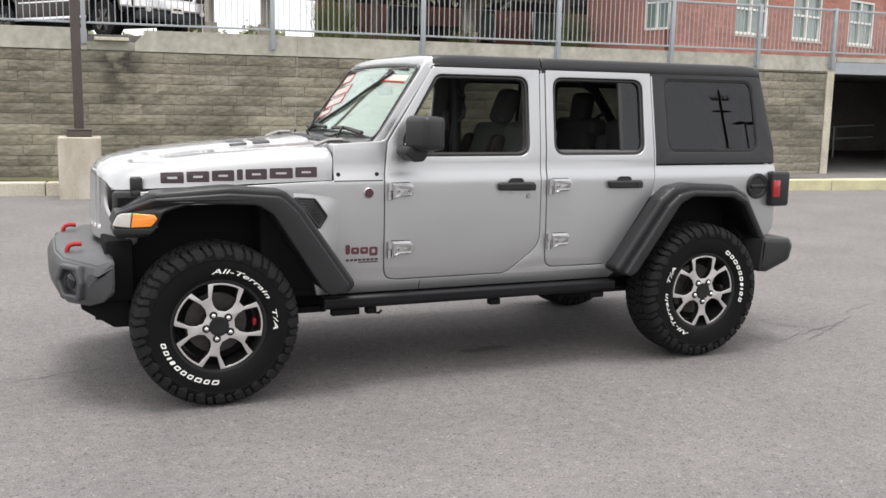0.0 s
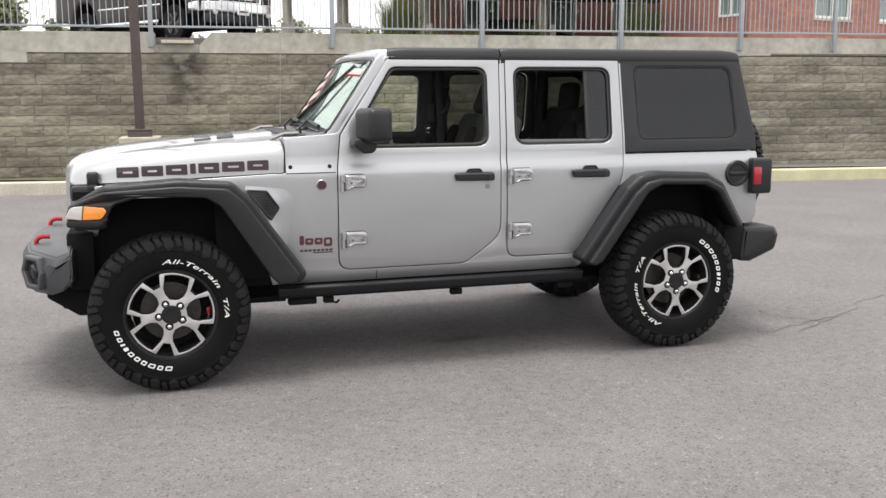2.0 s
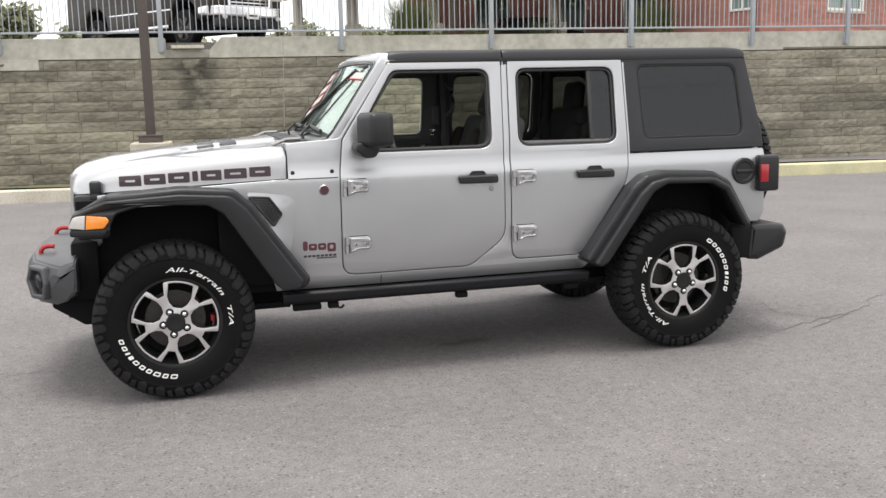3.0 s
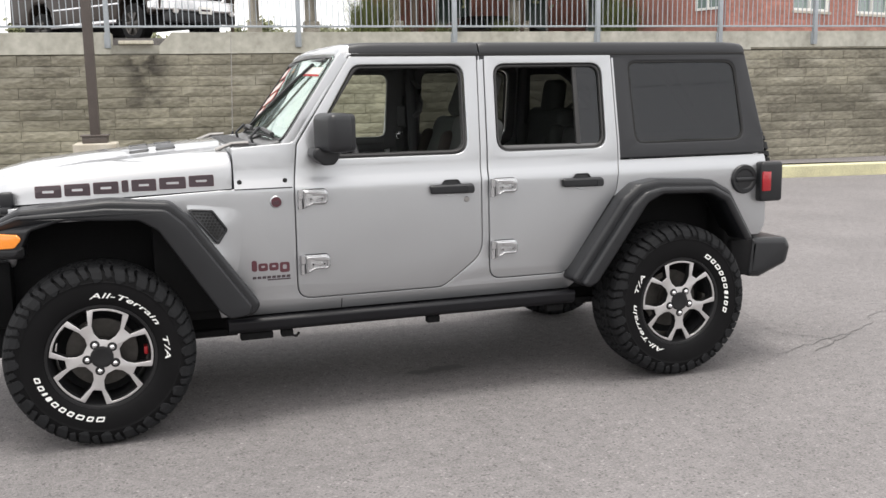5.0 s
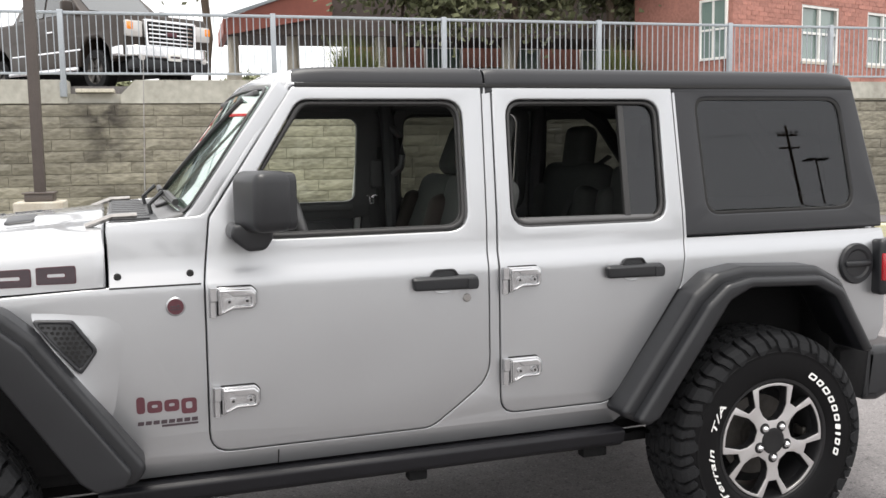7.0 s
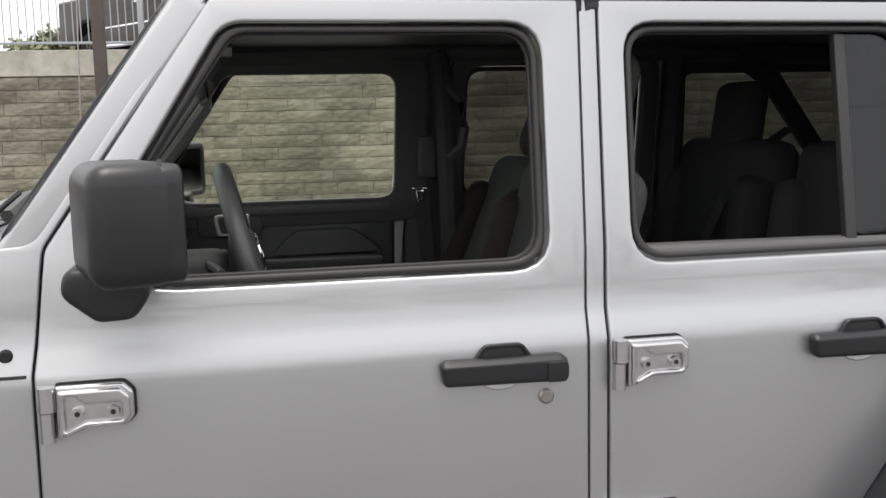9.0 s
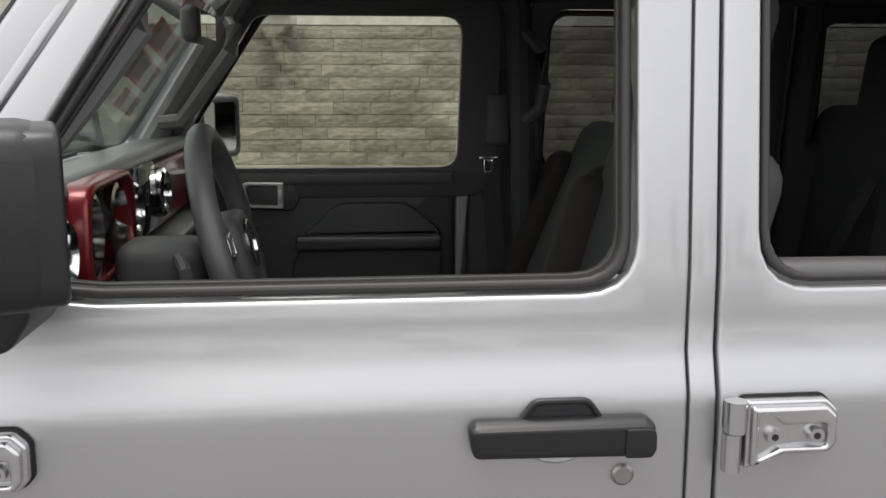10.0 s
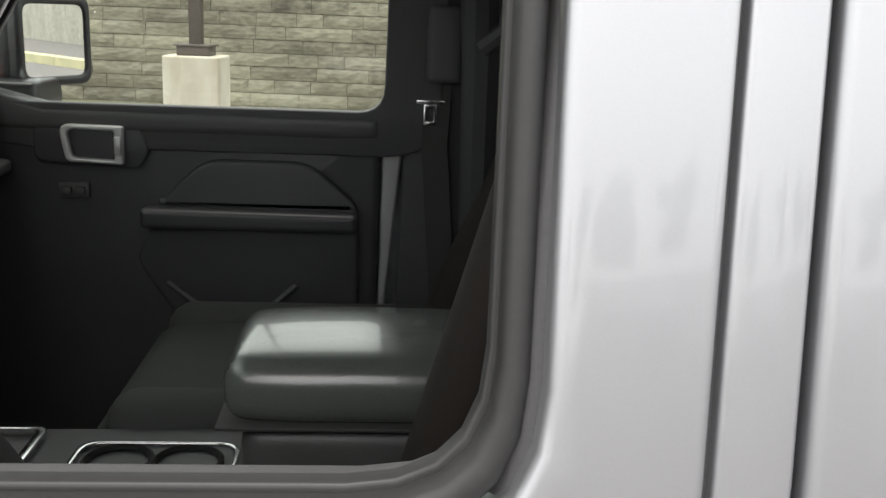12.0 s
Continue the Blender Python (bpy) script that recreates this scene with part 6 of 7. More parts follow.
    for bx in (0.690, 0.908):
        part("body_bolt", remap(moved(lathe([(0.0, -0.006), (0.008, -0.006), (0.0115, -0.002), (0.0115, 0.004)], 20), Matrix.Translation((bx, 0, 1.173))), lambda x, y, z: (x, s * (SKIN - 0.017 - y), z)), GAP, car)
    part("panel_seam", side_plate([[(0.664, 1.1365), (0.940, 1.1365), (0.940, 1.1415), (0.664, 1.1415)]], 0.01, 0.0005, s, bevel=0), GAP, car)
    part("sill_seam", side_plate([[(1.166, 0.517), (1.170, 0.517), (1.170, 0.568), (1.166, 0.568)]], 0.006, 0.0, s, bevel=0), GAP, car)
    # bonnet catch
    part("bonnet_catch", merge(box(-0.372, -0.312, min(s * 0.648, s * 0.70), max(s * 0.648, s * 0.70), 1.092, 1.170, 0.014, 3), box(-0.368, -0.318, min(s * 0.66, s * 0.715), max(s * 0.66, s * 0.715), 1.06, 1.105, 0.01, 2)), PLASTIC, car, "black rubber bonnet catch")
fuel = part("fuel_flap", remap(moved(lathe([(0.0, -0.006), (0.052, -0.006), (0.060, -0.012), (0.078, -0.012), (0.083, -0.006), (0.083, 0.004)], 40), Matrix.Translation((3.508, 0, 1.063))), lambda x, y, z: (x, -(SKIN - y), z)), PLASTIC, car, "round black fuel filler cap")
part("filler_grip", box(3.446, 3.570, -(SKIN + 0.022), -(SKIN + 0.004), 1.051, 1.075, 0.008, 3), PLASTIC, fuel)

# bonnet graphics: seven letter-sized blocks, dark with burgundy edges
edges, u = [], -0.222
for wdt in (0.124, 0.122, 0.122, 0.040, 0.120, 0.130, 0.124):
    edges.append((u, u + wdt - 0.010))
    u += wdt + 0.0035
for s in (-1, 1):
    for a, b in edges:
        lo, hi = 1.134 + (a + 0.222) * 0.040, 1.188 + (a + 0.222) * 0.038
        for d, off, mt, nm in ((0.0, 0.0, DECAL_RED, "graphic_edge"), (0.0022, 0.0012, DECAL, "graphic_block")):
            if b - a < 0.03:
                d *= 0.8
            pts = rounded([(a + d, lo + d, 0.006), (b - d, lo + d, 0.006), (b - d, hi - d + 0.003, 0.008), (a + d, hi - d, 0.006)], 3)
            hole = []
            if b - a > 0.03:
                e = 0.0 if nm == "graphic_edge" else 0.002
                hole = [rounded([(a + 0.032 - e, lo + 0.022 - e, 0.003), (b - 0.032 + e, lo + 0.022 - e, 0.003), (b - 0.032 + e, hi - 0.020 + e, 0.003), (a + 0.032 - e, hi - 0.021 + e, 0.003)], 2)]
            part(nm, remap(slice_at(plate([pts] + hole, 0.001), "y", [lo + 0.009 * k for k in range(1, 7)]), lambda p, q, w: (p, s * (bonnet_y(p, q) + 0.0015 + off + w), q)), mt, bonnet, smooth=0)
    # fender lettering as plain shapes
    for i, (a, b, lo, hi) in enumerate(((0.726, 0.752, 0.738, 0.792), (0.758, 0.804, 0.738, 0.776), (0.810, 0.856, 0.738, 0.776), (0.862, 0.910, 0.726, 0.776))):
        part("fender_graphic", remap(plate([rounded([(a, lo, 0.012), (b, lo, 0.012), (b, hi, 0.012), (a, hi, 0.012)], 4)] + ([] if i == 0 else [rounded([(a + 0.014, lo + 0.016, 0.006), (b - 0.014, lo + 0.016, 0.006), (b - 0.014, hi - 0.012, 0.006), (a + 0.014, hi - 0.012, 0.006)], 3)]), 0.0012), lambda p, q, w: (p, s * (SKIN - 0.001 + w), q)), DECAL_RED, car, smooth=0)
    for k in range(8):
        part("fender_bar", remap(plate([rounded([(0.727 + k * 0.0235, 0.7005, 0.002), (0.746 + k * 0.0235, 0.7005, 0.002), (0.747 + k * 0.0235, 0.7125, 0.002), (0.729 + k * 0.0235, 0.7125, 0.002)], 2)], 0.0012), lambda p, q, w: (p, s * (SKIN - 0.001 + w), q)), DECAL, car, smooth=0)
    part("fender_bar", remap(plate([[(0.80, 0.690), (0.912, 0.690), (0.912, 0.6965), (0.80, 0.6965)]], 0.0012), lambda p, q, w: (p, s * (SKIN - 0.001 + w), q)), DECAL, car, smooth=0)

mast = part("aerial", rod((0.828, 0.728, 1.345), (0.850, 0.728, 1.99), 0.0032, 0.0018, 8), STEEL, car, "thin steel whip aerial")
part("aerial_base", rod((0.827, 0.728, 1.325), (0.829, 0.728, 1.362), 0.014, 0.007, 14), PLASTIC, mast)

# bonnet louvres, washers, wipers, stickers
for s in (-1, 1):
    for x in (0.20, 0.33):
        lv = part("bonnet_louvre", remap(plate([rounded([(x, s * 0.20 - 0.09, 0.02), (x + 0.10, s * 0.20 - 0.09, 0.02), (x + 0.10, s * 0.20 + 0.09, 0.02), (x, s * 0.20 + 0.09, 0.02)])], 0.022, 0.007), lambda u, v, w: (u, v, bonnet_z(u, v) + w - 0.017)), PLASTIC, bonnet, "black plastic bonnet louvre")
    part("bonnet_hinge", tube([(0.60, s * 0.60, bonnet_z(0.6, 0.6) + 0.004), (0.68, s * 0.60, 1.350), (0.76, s * 0.60, 1.352)], 0.010), STEEL, car)
for k in range(10):
    part("cowl_slat", box(0.682, 0.80, -0.62 + k * 0.128, -0.53 + k * 0.128, 1.337, 1.345, 0.003), PLASTIC, car)
for u0, u1, tilt in ((0.62, 0.12, 0.02), (-0.04, -0.56, 0.02)):
    wp = part("wiper_arm", tube([on_screen((u0 + u1) / 2 - 0.05, -0.055, 0.012), on_screen((u0 + u1) / 2 - 0.03, 0.01, 0.045 + bow(0.3)), on_screen((u0 + u1) / 2, 0.075, 0.032 + bow((u0 + u1) / 2))], 0.008, 6), PLASTIC, car, "black wiper arm and blade")
    part("wiper_blade", tube([on_screen(u0, 0.070, 0.006 + bow(u0)), on_screen((u0 + u1) / 2, 0.078, 0.014 + bow((u0 + u1) / 2)), on_screen(u1, 0.070, 0.006 + bow(u1))], 0.012, 6), SEAL, wp)
# dark bar on the pane, modelled in place of a diagonal reflection
part("screen_reflection", tube([on_screen(u, v, bow(u) - 0.009) for u, v in ((0.60, 0.045), (0.36, 0.14), (0.10, 0.24), (-0.13, 0.37), (-0.36, 0.50))], 0.009, 6), SEAL, car, "dark bar put in for a reflection across the windscreen")
for i, (u, v, a, w, h) in enumerate(((0.44, 0.285, -9, 0.165, 0.036), (0.45, 0.372, -7, 0.16, 0.034), (0.50, 0.470, -5, 0.10, 0.036), (0.50, 0.195, -9, 0.11, 0.026))):
    st = part("screen_sticker", remap(slice_at(moved(plate([[(-w, -h), (w, -h), (w, h), (-w, h)]], 0.0008), Matrix.Translation((u, v, 0)) @ Matrix.Rotation(radians(a), 4, "Z")), "x", BOWED), lambda p, q, t: on_screen(p, q, t - 0.0168 + bow(p))), STICKER_RED, car, "red-bordered paper sticker on the windscreen", smooth=0)
    part("sticker_paper", remap(slice_at(moved(plate([[(-w + 0.02, -h + 0.008), (w - 0.02, -h + 0.008), (w - 0.02, h - 0.008), (-w + 0.02, h - 0.008)]], 0.0030), Matrix.Translation((u, v, 0)) @ Matrix.Rotation(radians(a), 4, "Z")), "x", BOWED), lambda p, q, t: on_screen(p, q, t - 0.0178 + bow(p))), STICKER_PAPER, st, smooth=0)
stk = part("screen_sticker", remap(slice_at(plate([[(-0.60, 0.435), (-0.24, 0.435), (-0.24, 0.488), (-0.60, 0.488)]], 0.001), "x", BOWED), lambda p, q, w: on_screen(p, q, w - 0.0168 + bow(p))), STICKER_PAPER, car, "white paper sticker with a red band", smooth=0)
part("sticker_band", remap(slice_at(plate([[(-0.60, 0.435), (-0.24, 0.435), (-0.24, 0.445), (-0.60, 0.445)]], 0.003), "x", BOWED), lambda p, q, w: on_screen(p, q, w - 0.0178 + bow(p))), STICKER_RED, stk, smooth=0)

# ---- inside the car ----
def soft(x0, x1, y0, y1, z0, z1, r):
    return box(x0, x1, y0, y1, z0, z1, r, 4)


part("cabin_floor", box(0.62, 3.55, -0.68, 0.68, 0.58, 0.62), CLOTH, car)
part("headliner", box(1.22, 3.56, -0.60, 0.60, 1.775, 1.798, 0.008), TRIM, car)
for s in (-1, 1):
    part("roof_bar", tube([(1.185, s * 0.615, 1.70), (1.25, s * 0.605, 1.755), (1.75, s * 0.60, 1.765), (2.6, s * 0.60, 1.765), (3.35, s * 0.60, 1.745)], 0.038, 10), TRIM, car)
    # front pillar trim with its grab handle
    part("pillar_trim", tube([(0.97, s * 0.665, 1.33), (1.04, s * 0.65, 1.44), (1.16, s * 0.625, 1.62), (1.25, s * 0.60, 1.75)], 0.034, 10), PILLAR, car)
    part("grab_handle", tube([(1.03, s * 0.63, 1.425), (1.085, s * 0.60, 1.43), (1.14, s * 0.585, 1.50), (1.215, s * 0.565, 1.60), (1.225, s * 0.575, 1.66), (1.20, s * 0.61, 1.69)], 0.021, 8), PILLAR, car)
    # middle pillar
    part("middle_pillar", remap(plate([rounded([(1.86, 0.62), (2.02, 0.62), (2.00, 1.30), (2.01, 1.78), (1.925, 1.78), (1.880, 1.28)])], 0.050, 0.012, 2), lambda u, v, w: (u - 0.045, s * (0.735 - w - max(0, v - 1.3) * 0.17), v)), TRIM, car)
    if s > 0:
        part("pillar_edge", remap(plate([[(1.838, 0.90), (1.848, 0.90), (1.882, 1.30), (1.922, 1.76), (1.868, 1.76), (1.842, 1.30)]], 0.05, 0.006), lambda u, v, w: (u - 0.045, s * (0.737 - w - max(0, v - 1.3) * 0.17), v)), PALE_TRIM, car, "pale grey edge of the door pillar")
    part("middle_bar", tube([(1.975, s * 0.60, 0.9), (1.965, s * 0.60, 1.4), (1.945, s * 0.595, 1.70), (1.925, s * 0.58, 1.765)], 0.036, 10), DARK_TRIM, car)
    part("pillar_grab_handle", tube([(1.96, s * 0.575, 1.425), (2.000, s * 0.565, 1.46), (2.010, s * 0.565, 1.52), (2.003, s * 0.565, 1.605), (1.955, s * 0.575, 1.655)], 0.017, 8), TRIM, car)
    # rear bars
    part("rear_bar", tube([(2.95, s * 0.60, 1.765), (3.10, s * 0.60, 1.663), (3.307, s * 0.60, 1.377), (3.36, s * 0.60, 1.10)], 0.036, 10), DARK_TRIM, car)
    part("rear_hoop", tube([(2.72, s * 0.62, 0.9), (2.73, s * 0.61, 1.4), (2.75, s * 0.60, 1.765)], 0.036, 10), DARK_TRIM, car)
    part("arch_box", soft(2.55, 3.50, min(s * 0.38, s * 0.535), max(s * 0.38, s * 0.535), 0.6, 1.06, 0.04), DARK_TRIM, car)
    # belt with its buckle tongue
    belt = part("seat_belt", tube([(1.900, s * 0.640, 1.56), (1.895, s * 0.660, 1.40), (1.890, s * 0.668, 1.25), (1.915, s * 0.66, 0.95), (1.965, s * 0.65, 0.70)], 0, flat=((1, 0, 0), 0.024, 0.0012)), BELT, car)
    tg = remap(plate([rounded([(-0.026, -0.004, 0.003), (0.026, -0.004, 0.003), (0.026, 0.004, 0.003), (-0.026, 0.004, 0.003)])], 0.006, 0.001), lambda u, v, w: (1.880 + u, s * (0.664 - w), 1.325 + v))
    merge(tg, remap(plate([rounded([(-0.012, -0.042, 0.004), (0.012, -0.042, 0.004), (0.012, -0.004), (-0.012, -0.004)]), rounded([(-0.006, -0.034, 0.002), (0.006, -0.034, 0.002), (0.006, -0.012), (-0.006, -0.012)])], 0.006, 0.001), lambda u, v, w: (1.880 + u, s * (0.664 - w), 1.325 + v)))
    part("belt_tongue", tg, CHROME, belt, "chrome belt tongue")
    part("belt_guide", soft(1.870, 1.935, min(s * 0.630, s * 0.680), max(s * 0.630, s * 0.680), 1.36, 1.50, 0.012), TRIM, belt)
    # door panels
    f, r = doors[s]
    inner = plate([rounded([(0.98, 0.62, 0.04), (1.74, 0.62, 0.05), (1.790, 0.75, 0.03), (1.792, 1.280, 0.02), (1.00, 1.285, 0.02)])], 0.055, 0.016, 3)
    part("inner_panel", remap(inner, lambda u, v, w: (u, s * (0.735 - w), min(v, 1.25 if s < 0 else 2))), PANEL, f, "black moulded door panel")
    part("inner_panel_cap", remap(plate([rounded([(0.98, 1.250, 0.02), (1.792, 1.250, 0.02), (1.792, 1.296, 0.012), (1.19, 1.296, 0.05), (1.10, 1.318, 0.03), (0.98, 1.345, 0.01)])], 0.075, 0.014, 3), lambda u, v, w: (u, s * (0.740 - w), v - (0.034 if s < 0 else 0.0))), LEATHER, f)
    part("armrest_bolster", remap(plate([rounded([(1.370, 0.99, 0.05), (1.420, 1.10, 0.05), (1.500, 1.180, 0.09), (1.690, 1.180, 0.09), (1.785, 1.10, 0.06), (1.785, 0.80, 0.05), (1.500, 0.80, 0.14)], 8), rounded([(1.415, 1.085, 0.006), (1.775, 1.085, 0.006), (1.775, 1.107, 0.006), (1.415, 1.107, 0.006)], 2)], 0.020, 0.008, 3), lambda u, v, w: (u - 0.030, s * (0.682 - w), v + 0.028)), PANEL, f)
    part("door_pull", remap(plate([rounded([(1.390, 1.055, 0.01), (1.780, 1.055, 0.012), (1.780, 1.088, 0.01), (1.390, 1.092, 0.01)])], 0.05, 0.010, 3), lambda u, v, w: (u - 0.030, s * (0.676 - w), v + 0.028)), PANEL, f)
    part("door_net_rim", tube([(1.400, s * 0.66, 0.975), (1.460, s * 0.655, 0.93), (1.520, s * 0.652, 0.925), (1.590, s * 0.652, 0.93), (1.640, s * 0.655, 0.975)], 0.006, 6), PANEL, f)
    part("handle_bezel", remap(plate([rounded([(1.190, 1.195, 0.02), (1.375, 1.185, 0.02), (1.395, 1.22, 0.02), (1.375, 1.268, 0.015), (1.190, 1.263, 0.02)])], 0.014, 0.004), lambda u, v, w: (u - 0.022, s * (0.682 - w), v)), PANEL, f)
    part("inner_handle", remap(plate([rounded([(1.250, 1.198, 0.014), (1.352, 1.194, 0.006), (1.353, 1.264, 0.006), (1.238, 1.266, 0.018)], 4), rounded([(1.262, 1.206, 0.010), (1.336, 1.202, 0.004), (1.336, 1.255, 0.004), (1.252, 1.257, 0.012)], 4)], 0.016, 0.004, 2), lambda u, v, w: (u - 0.022, s * (0.668 - w), v)), SATIN, f, "bright silver inner door handle")
    part("lock_tab", box(1.315, 1.328, min(s * 0.646, s * 0.660), max(s * 0.646, s * 0.660), 1.212, 1.246, 0.003), SATIN, f)
    part("window_switch", merge(box(1.207, 1.262, min(s * 0.670, s * 0.682), max(s * 0.670, s * 0.682), 1.128, 1.158, 0.004), box(1.214, 1.232, min(s * 0.662, s * 0.672), max(s * 0.662, s * 0.672), 1.136, 1.150, 0.003), box(1.238, 1.256, min(s * 0.662, s * 0.672), max(s * 0.662, s * 0.672), 1.136, 1.150, 0.003)), TRIM, f)
    part("rear_inner_panel", remap(plate([rounded([(2.00, 0.66, 0.04), (2.40, 0.66, 0.05), (2.62, 0.98, 0.05), (2.64, 1.295, 0.02), (1.995, 1.300, 0.02)])], 0.055, 0.016, 3), lambda u, v, w: (u, s * (0.735 - w), v)), TRIM, r)

# dashboard
dash = part("dashboard", remap(plate([rounded([(0.86, 1.15), (0.80, 1.325, 0.02), (0.98, 1.380, 0.06), (1.10, 1.392, 0.03), (1.125, 1.372, 0.02), (1.085, 1.35, 0.02), (1.085, 1.20, 0.02), (1.10, 1.15, 0.03), (1.02, 0.85, 0.05), (0.90, 0.80)], 4)], 1.36, 0.010, 2), lambda u, v, w: (u - 0.02, w - 0.68, v)), LEATHER, car, "black dashboard with red facing")
part("dash_facing", remap(plate([rounded([(-0.655, 1.215, 0.03), (0.655, 1.215, 0.03), (0.665, 1.30, 0.04), (0.64, 1.358, 0.03), (-0.64, 1.358, 0.03), (-0.665, 1.30, 0.04)], 5)], 0.035, 0.014, 3), lambda u, v, w: (1.055 + w + 0.015 * (1.30 - v), u, v)), DASH_RED, dash, "dark red facing")
part("dash_shelf", remap(plate([rounded([(1.08, 1.172, 0.01), (1.16, 1.178, 0.012), (1.16, 1.202, 0.01), (1.08, 1.208, 0.01)])], 0.50, 0.006), lambda u, v, w: (u - 0.02, 0.14 + w, v)), TRIM, dash)


def round_vent(y, z=1.30, r=0.052):
    v = part("air_vent", moved(lathe([(r, 0.01), (r, -0.016), (r * 0.88, -0.022), (r * 0.80, -0.012), (r * 0.78, 0.01)], 32), Matrix.Translation((1.098, y, z)) @ Matrix.Rotation(radians(90), 4, "Z")), CHROME, dash, "round air vent with bright ring")
    part("vent_core", moved(lathe([(r * 0.80, 0.0), (r * 0.3, -0.006), (0.0, -0.008)], 24), Matrix.Translation((1.096, y, z)) @ Matrix.Rotation(radians(90), 4, "Z")), SCREEN, v)


for y in (-0.605, -0.145, 0.145, 0.605):
    round_vent(y)
part("cluster_hood", remap(plate([rounded([(-0.535, 1.225, 0.05), (-0.205, 1.225, 0.05), (-0.215, 1.385, 0.05), (-0.525, 1.385, 0.05)], 5), rounded([(-0.515, 1.240, 0.05), (-0.225, 1.240, 0.05), (-0.235, 1.370, 0.05), (-0.505, 1.370, 0.05)], 5)], 0.060, 0.008), lambda u, v, w: (1.068 + w, u, v)), DASH_RED, dash)
part("cluster_screen", box(1.080, 1.092, -0.52, -0.22, 1.235, 1.375), SCREEN, dash)
for y in (-0.455, -0.285):
    part("gauge_ring", moved(lathe([(0.066, 0.0), (0.066, -0.02), (0.058, -0.022), (0.056, 0.0)], 32), Matrix.Translation((1.095, y, 1.302)) @ Matrix.Rotation(radians(90), 4, "Z")), CHROME, dash)
part("centre_screen", box(1.075, 1.108, -0.085, 0.085, 1.235, 1.372, 0.008), SCREEN, dash)
part("dash_speaker", remap(plate([rounded([(0.86, -0.10, 0.03), (0.98, -0.10, 0.03), (0.98, 0.10, 0.03), (0.86, 0.10, 0.03)])], 0.008, 0.002), lambda u, v, w: (u - 0.02, v, 1.332 + (u - 0.80) * 0.29 + w)), TRIM, dash)

# steering wheel
UP, NRM = Vector((-0.245, 0, 0.97)).normalized(), Vector((0.97, 0, 0.245)).normalized()
WC = Vector((1.310, -0.37, 1.270))


def on_wheel(u, v, w):
    return WC + Vector((0, u, 0)) + UP * v + NRM * w


rim_pts = [on_wheel(0.183 * math.cos(a * math.tau / 48), 0.183 * math.sin(a * math.tau / 48), 0) for a in range(48)]
sw = part("steering_wheel", tube(rim_pts, 0.0195, 12, closed=True), LEATHER, car, "black leather steering wheel")
part("wheel_boss", remap(slice_at(plate([rounded([(-0.085, 0.055, 0.04), (0.085, 0.055, 0.04), (0.075, -0.06, 0.04), (0.0, -0.085, 0.05), (-0.075, -0.06, 0.04)], 5)], 0.055, 0.018, 4), "x", (0,)), lambda u, v, w: on_wheel(u, v, w - 0.03)), TRIM, sw)
part("boss_ring", remap(moved(lathe([(0.040, 0.0), (0.040, -0.004), (0.036, -0.005), (0.035, 0.0)], 28), Matrix.Rotation(radians(90), 4, "X")), lambda u, v, w: on_wheel(u, v, 0.026 + abs(w))), CHROME, sw)
part("boss_mark", remap(plate([rounded([(-0.022, -0.006, 0.004), (0.022, -0.006, 0.004), (0.022, 0.008, 0.004), (-0.022, 0.008, 0.004)])], 0.002), lambda u, v, w: on_wheel(u, v, 0.026 + w)), BELT, sw)
for s in (-1, 1):
    part("wheel_spoke", remap(plate([rounded([(s * 0.07, -0.012, 0.004), (s * 0.175, 0.0, 0.004), (s * 0.175, 0.038, 0.006), (s * 0.07, 0.045, 0.004)])], 0.022, 0.005), lambda u, v, w: on_wheel(u, v, w - 0.012)), TRIM, sw)
    part("spoke_bezel", remap(plate([rounded([(s * 0.088, -0.004, 0.006), (s * 0.142, 0.002, 0.008), (s * 0.142, 0.034, 0.008), (s * 0.088, 0.038, 0.006)]), rounded([(s * 0.093, 0.001, 0.005), (s * 0.137, 0.006, 0.006), (s * 0.137, 0.030, 0.006), (s * 0.093, 0.033, 0.005)])], 0.006, 0.0015), lambda u, v, w: on_wheel(u, v, w + 0.009)), CHROME, sw)
    part("lower_spoke", tube([on_wheel(s * 0.03, -0.07, -0.005), on_wheel(s * 0.055, -0.175, -0.003)], 0.011, 8), CHROME, sw)
part("column_shroud", soft(1.13, 1.27, -0.43, -0.31, 1.17, 1.285, 0.03), TRIM, car)
for s, c in ((-1, TRIM), (1, TRIM)):
    part("column_stalk", tube([(1.23, -0.37 + s * 0.05, 1.262), (1.25, -0.37 + s * 0.12, 1.258), (1.257, -0.37 + s * 0.155, 1.256)], 0.010, 8), c, car)

# console, armrest, lever
cons = part("centre_console", remap(plate([rounded([(1.125, 0.62), (2.025, 0.62), (2.025, 0.99, 0.02), (1.68, 0.975, 0.02), (1.655, 0.930, 0.02), (1.275, 0.925, 0.05), (1.155, 1.05, 0.05)], 4)], 0.26, 0.018, 3), lambda u, v, w: (u, w - 0.13, v)), TRIM, car, "black centre console")
lid = part("armrest_lid", remap(slice_at(slice_at(soft(1.620, 2.005, -0.120, 0.120, 1.035, 1.102, 0.028), "x", (1.70, 1.77, 1.85, 1.93)), "y", (-0.06, 0, 0.06)), lambda x, y, z: (x, y * (1 - 0.10 * max(0, 1.695 - x) / 0.08), z + (0.010 * (1 - (y / 0.12) ** 2) + 0.006 * (1 - ((x - 1.80) / 0.2) ** 2)) * (z > 1.07))), ARMREST, car, "black leather armrest")
part("armrest_seam", box(1.616, 2.009, -0.124, 0.124, 1.036, 1.040, 0.001), BELT, lid)
part("armrest_box", soft(1.640, 1.995, -0.115, 0.115, 0.96, 1.036, 0.025), LEATHER, car)
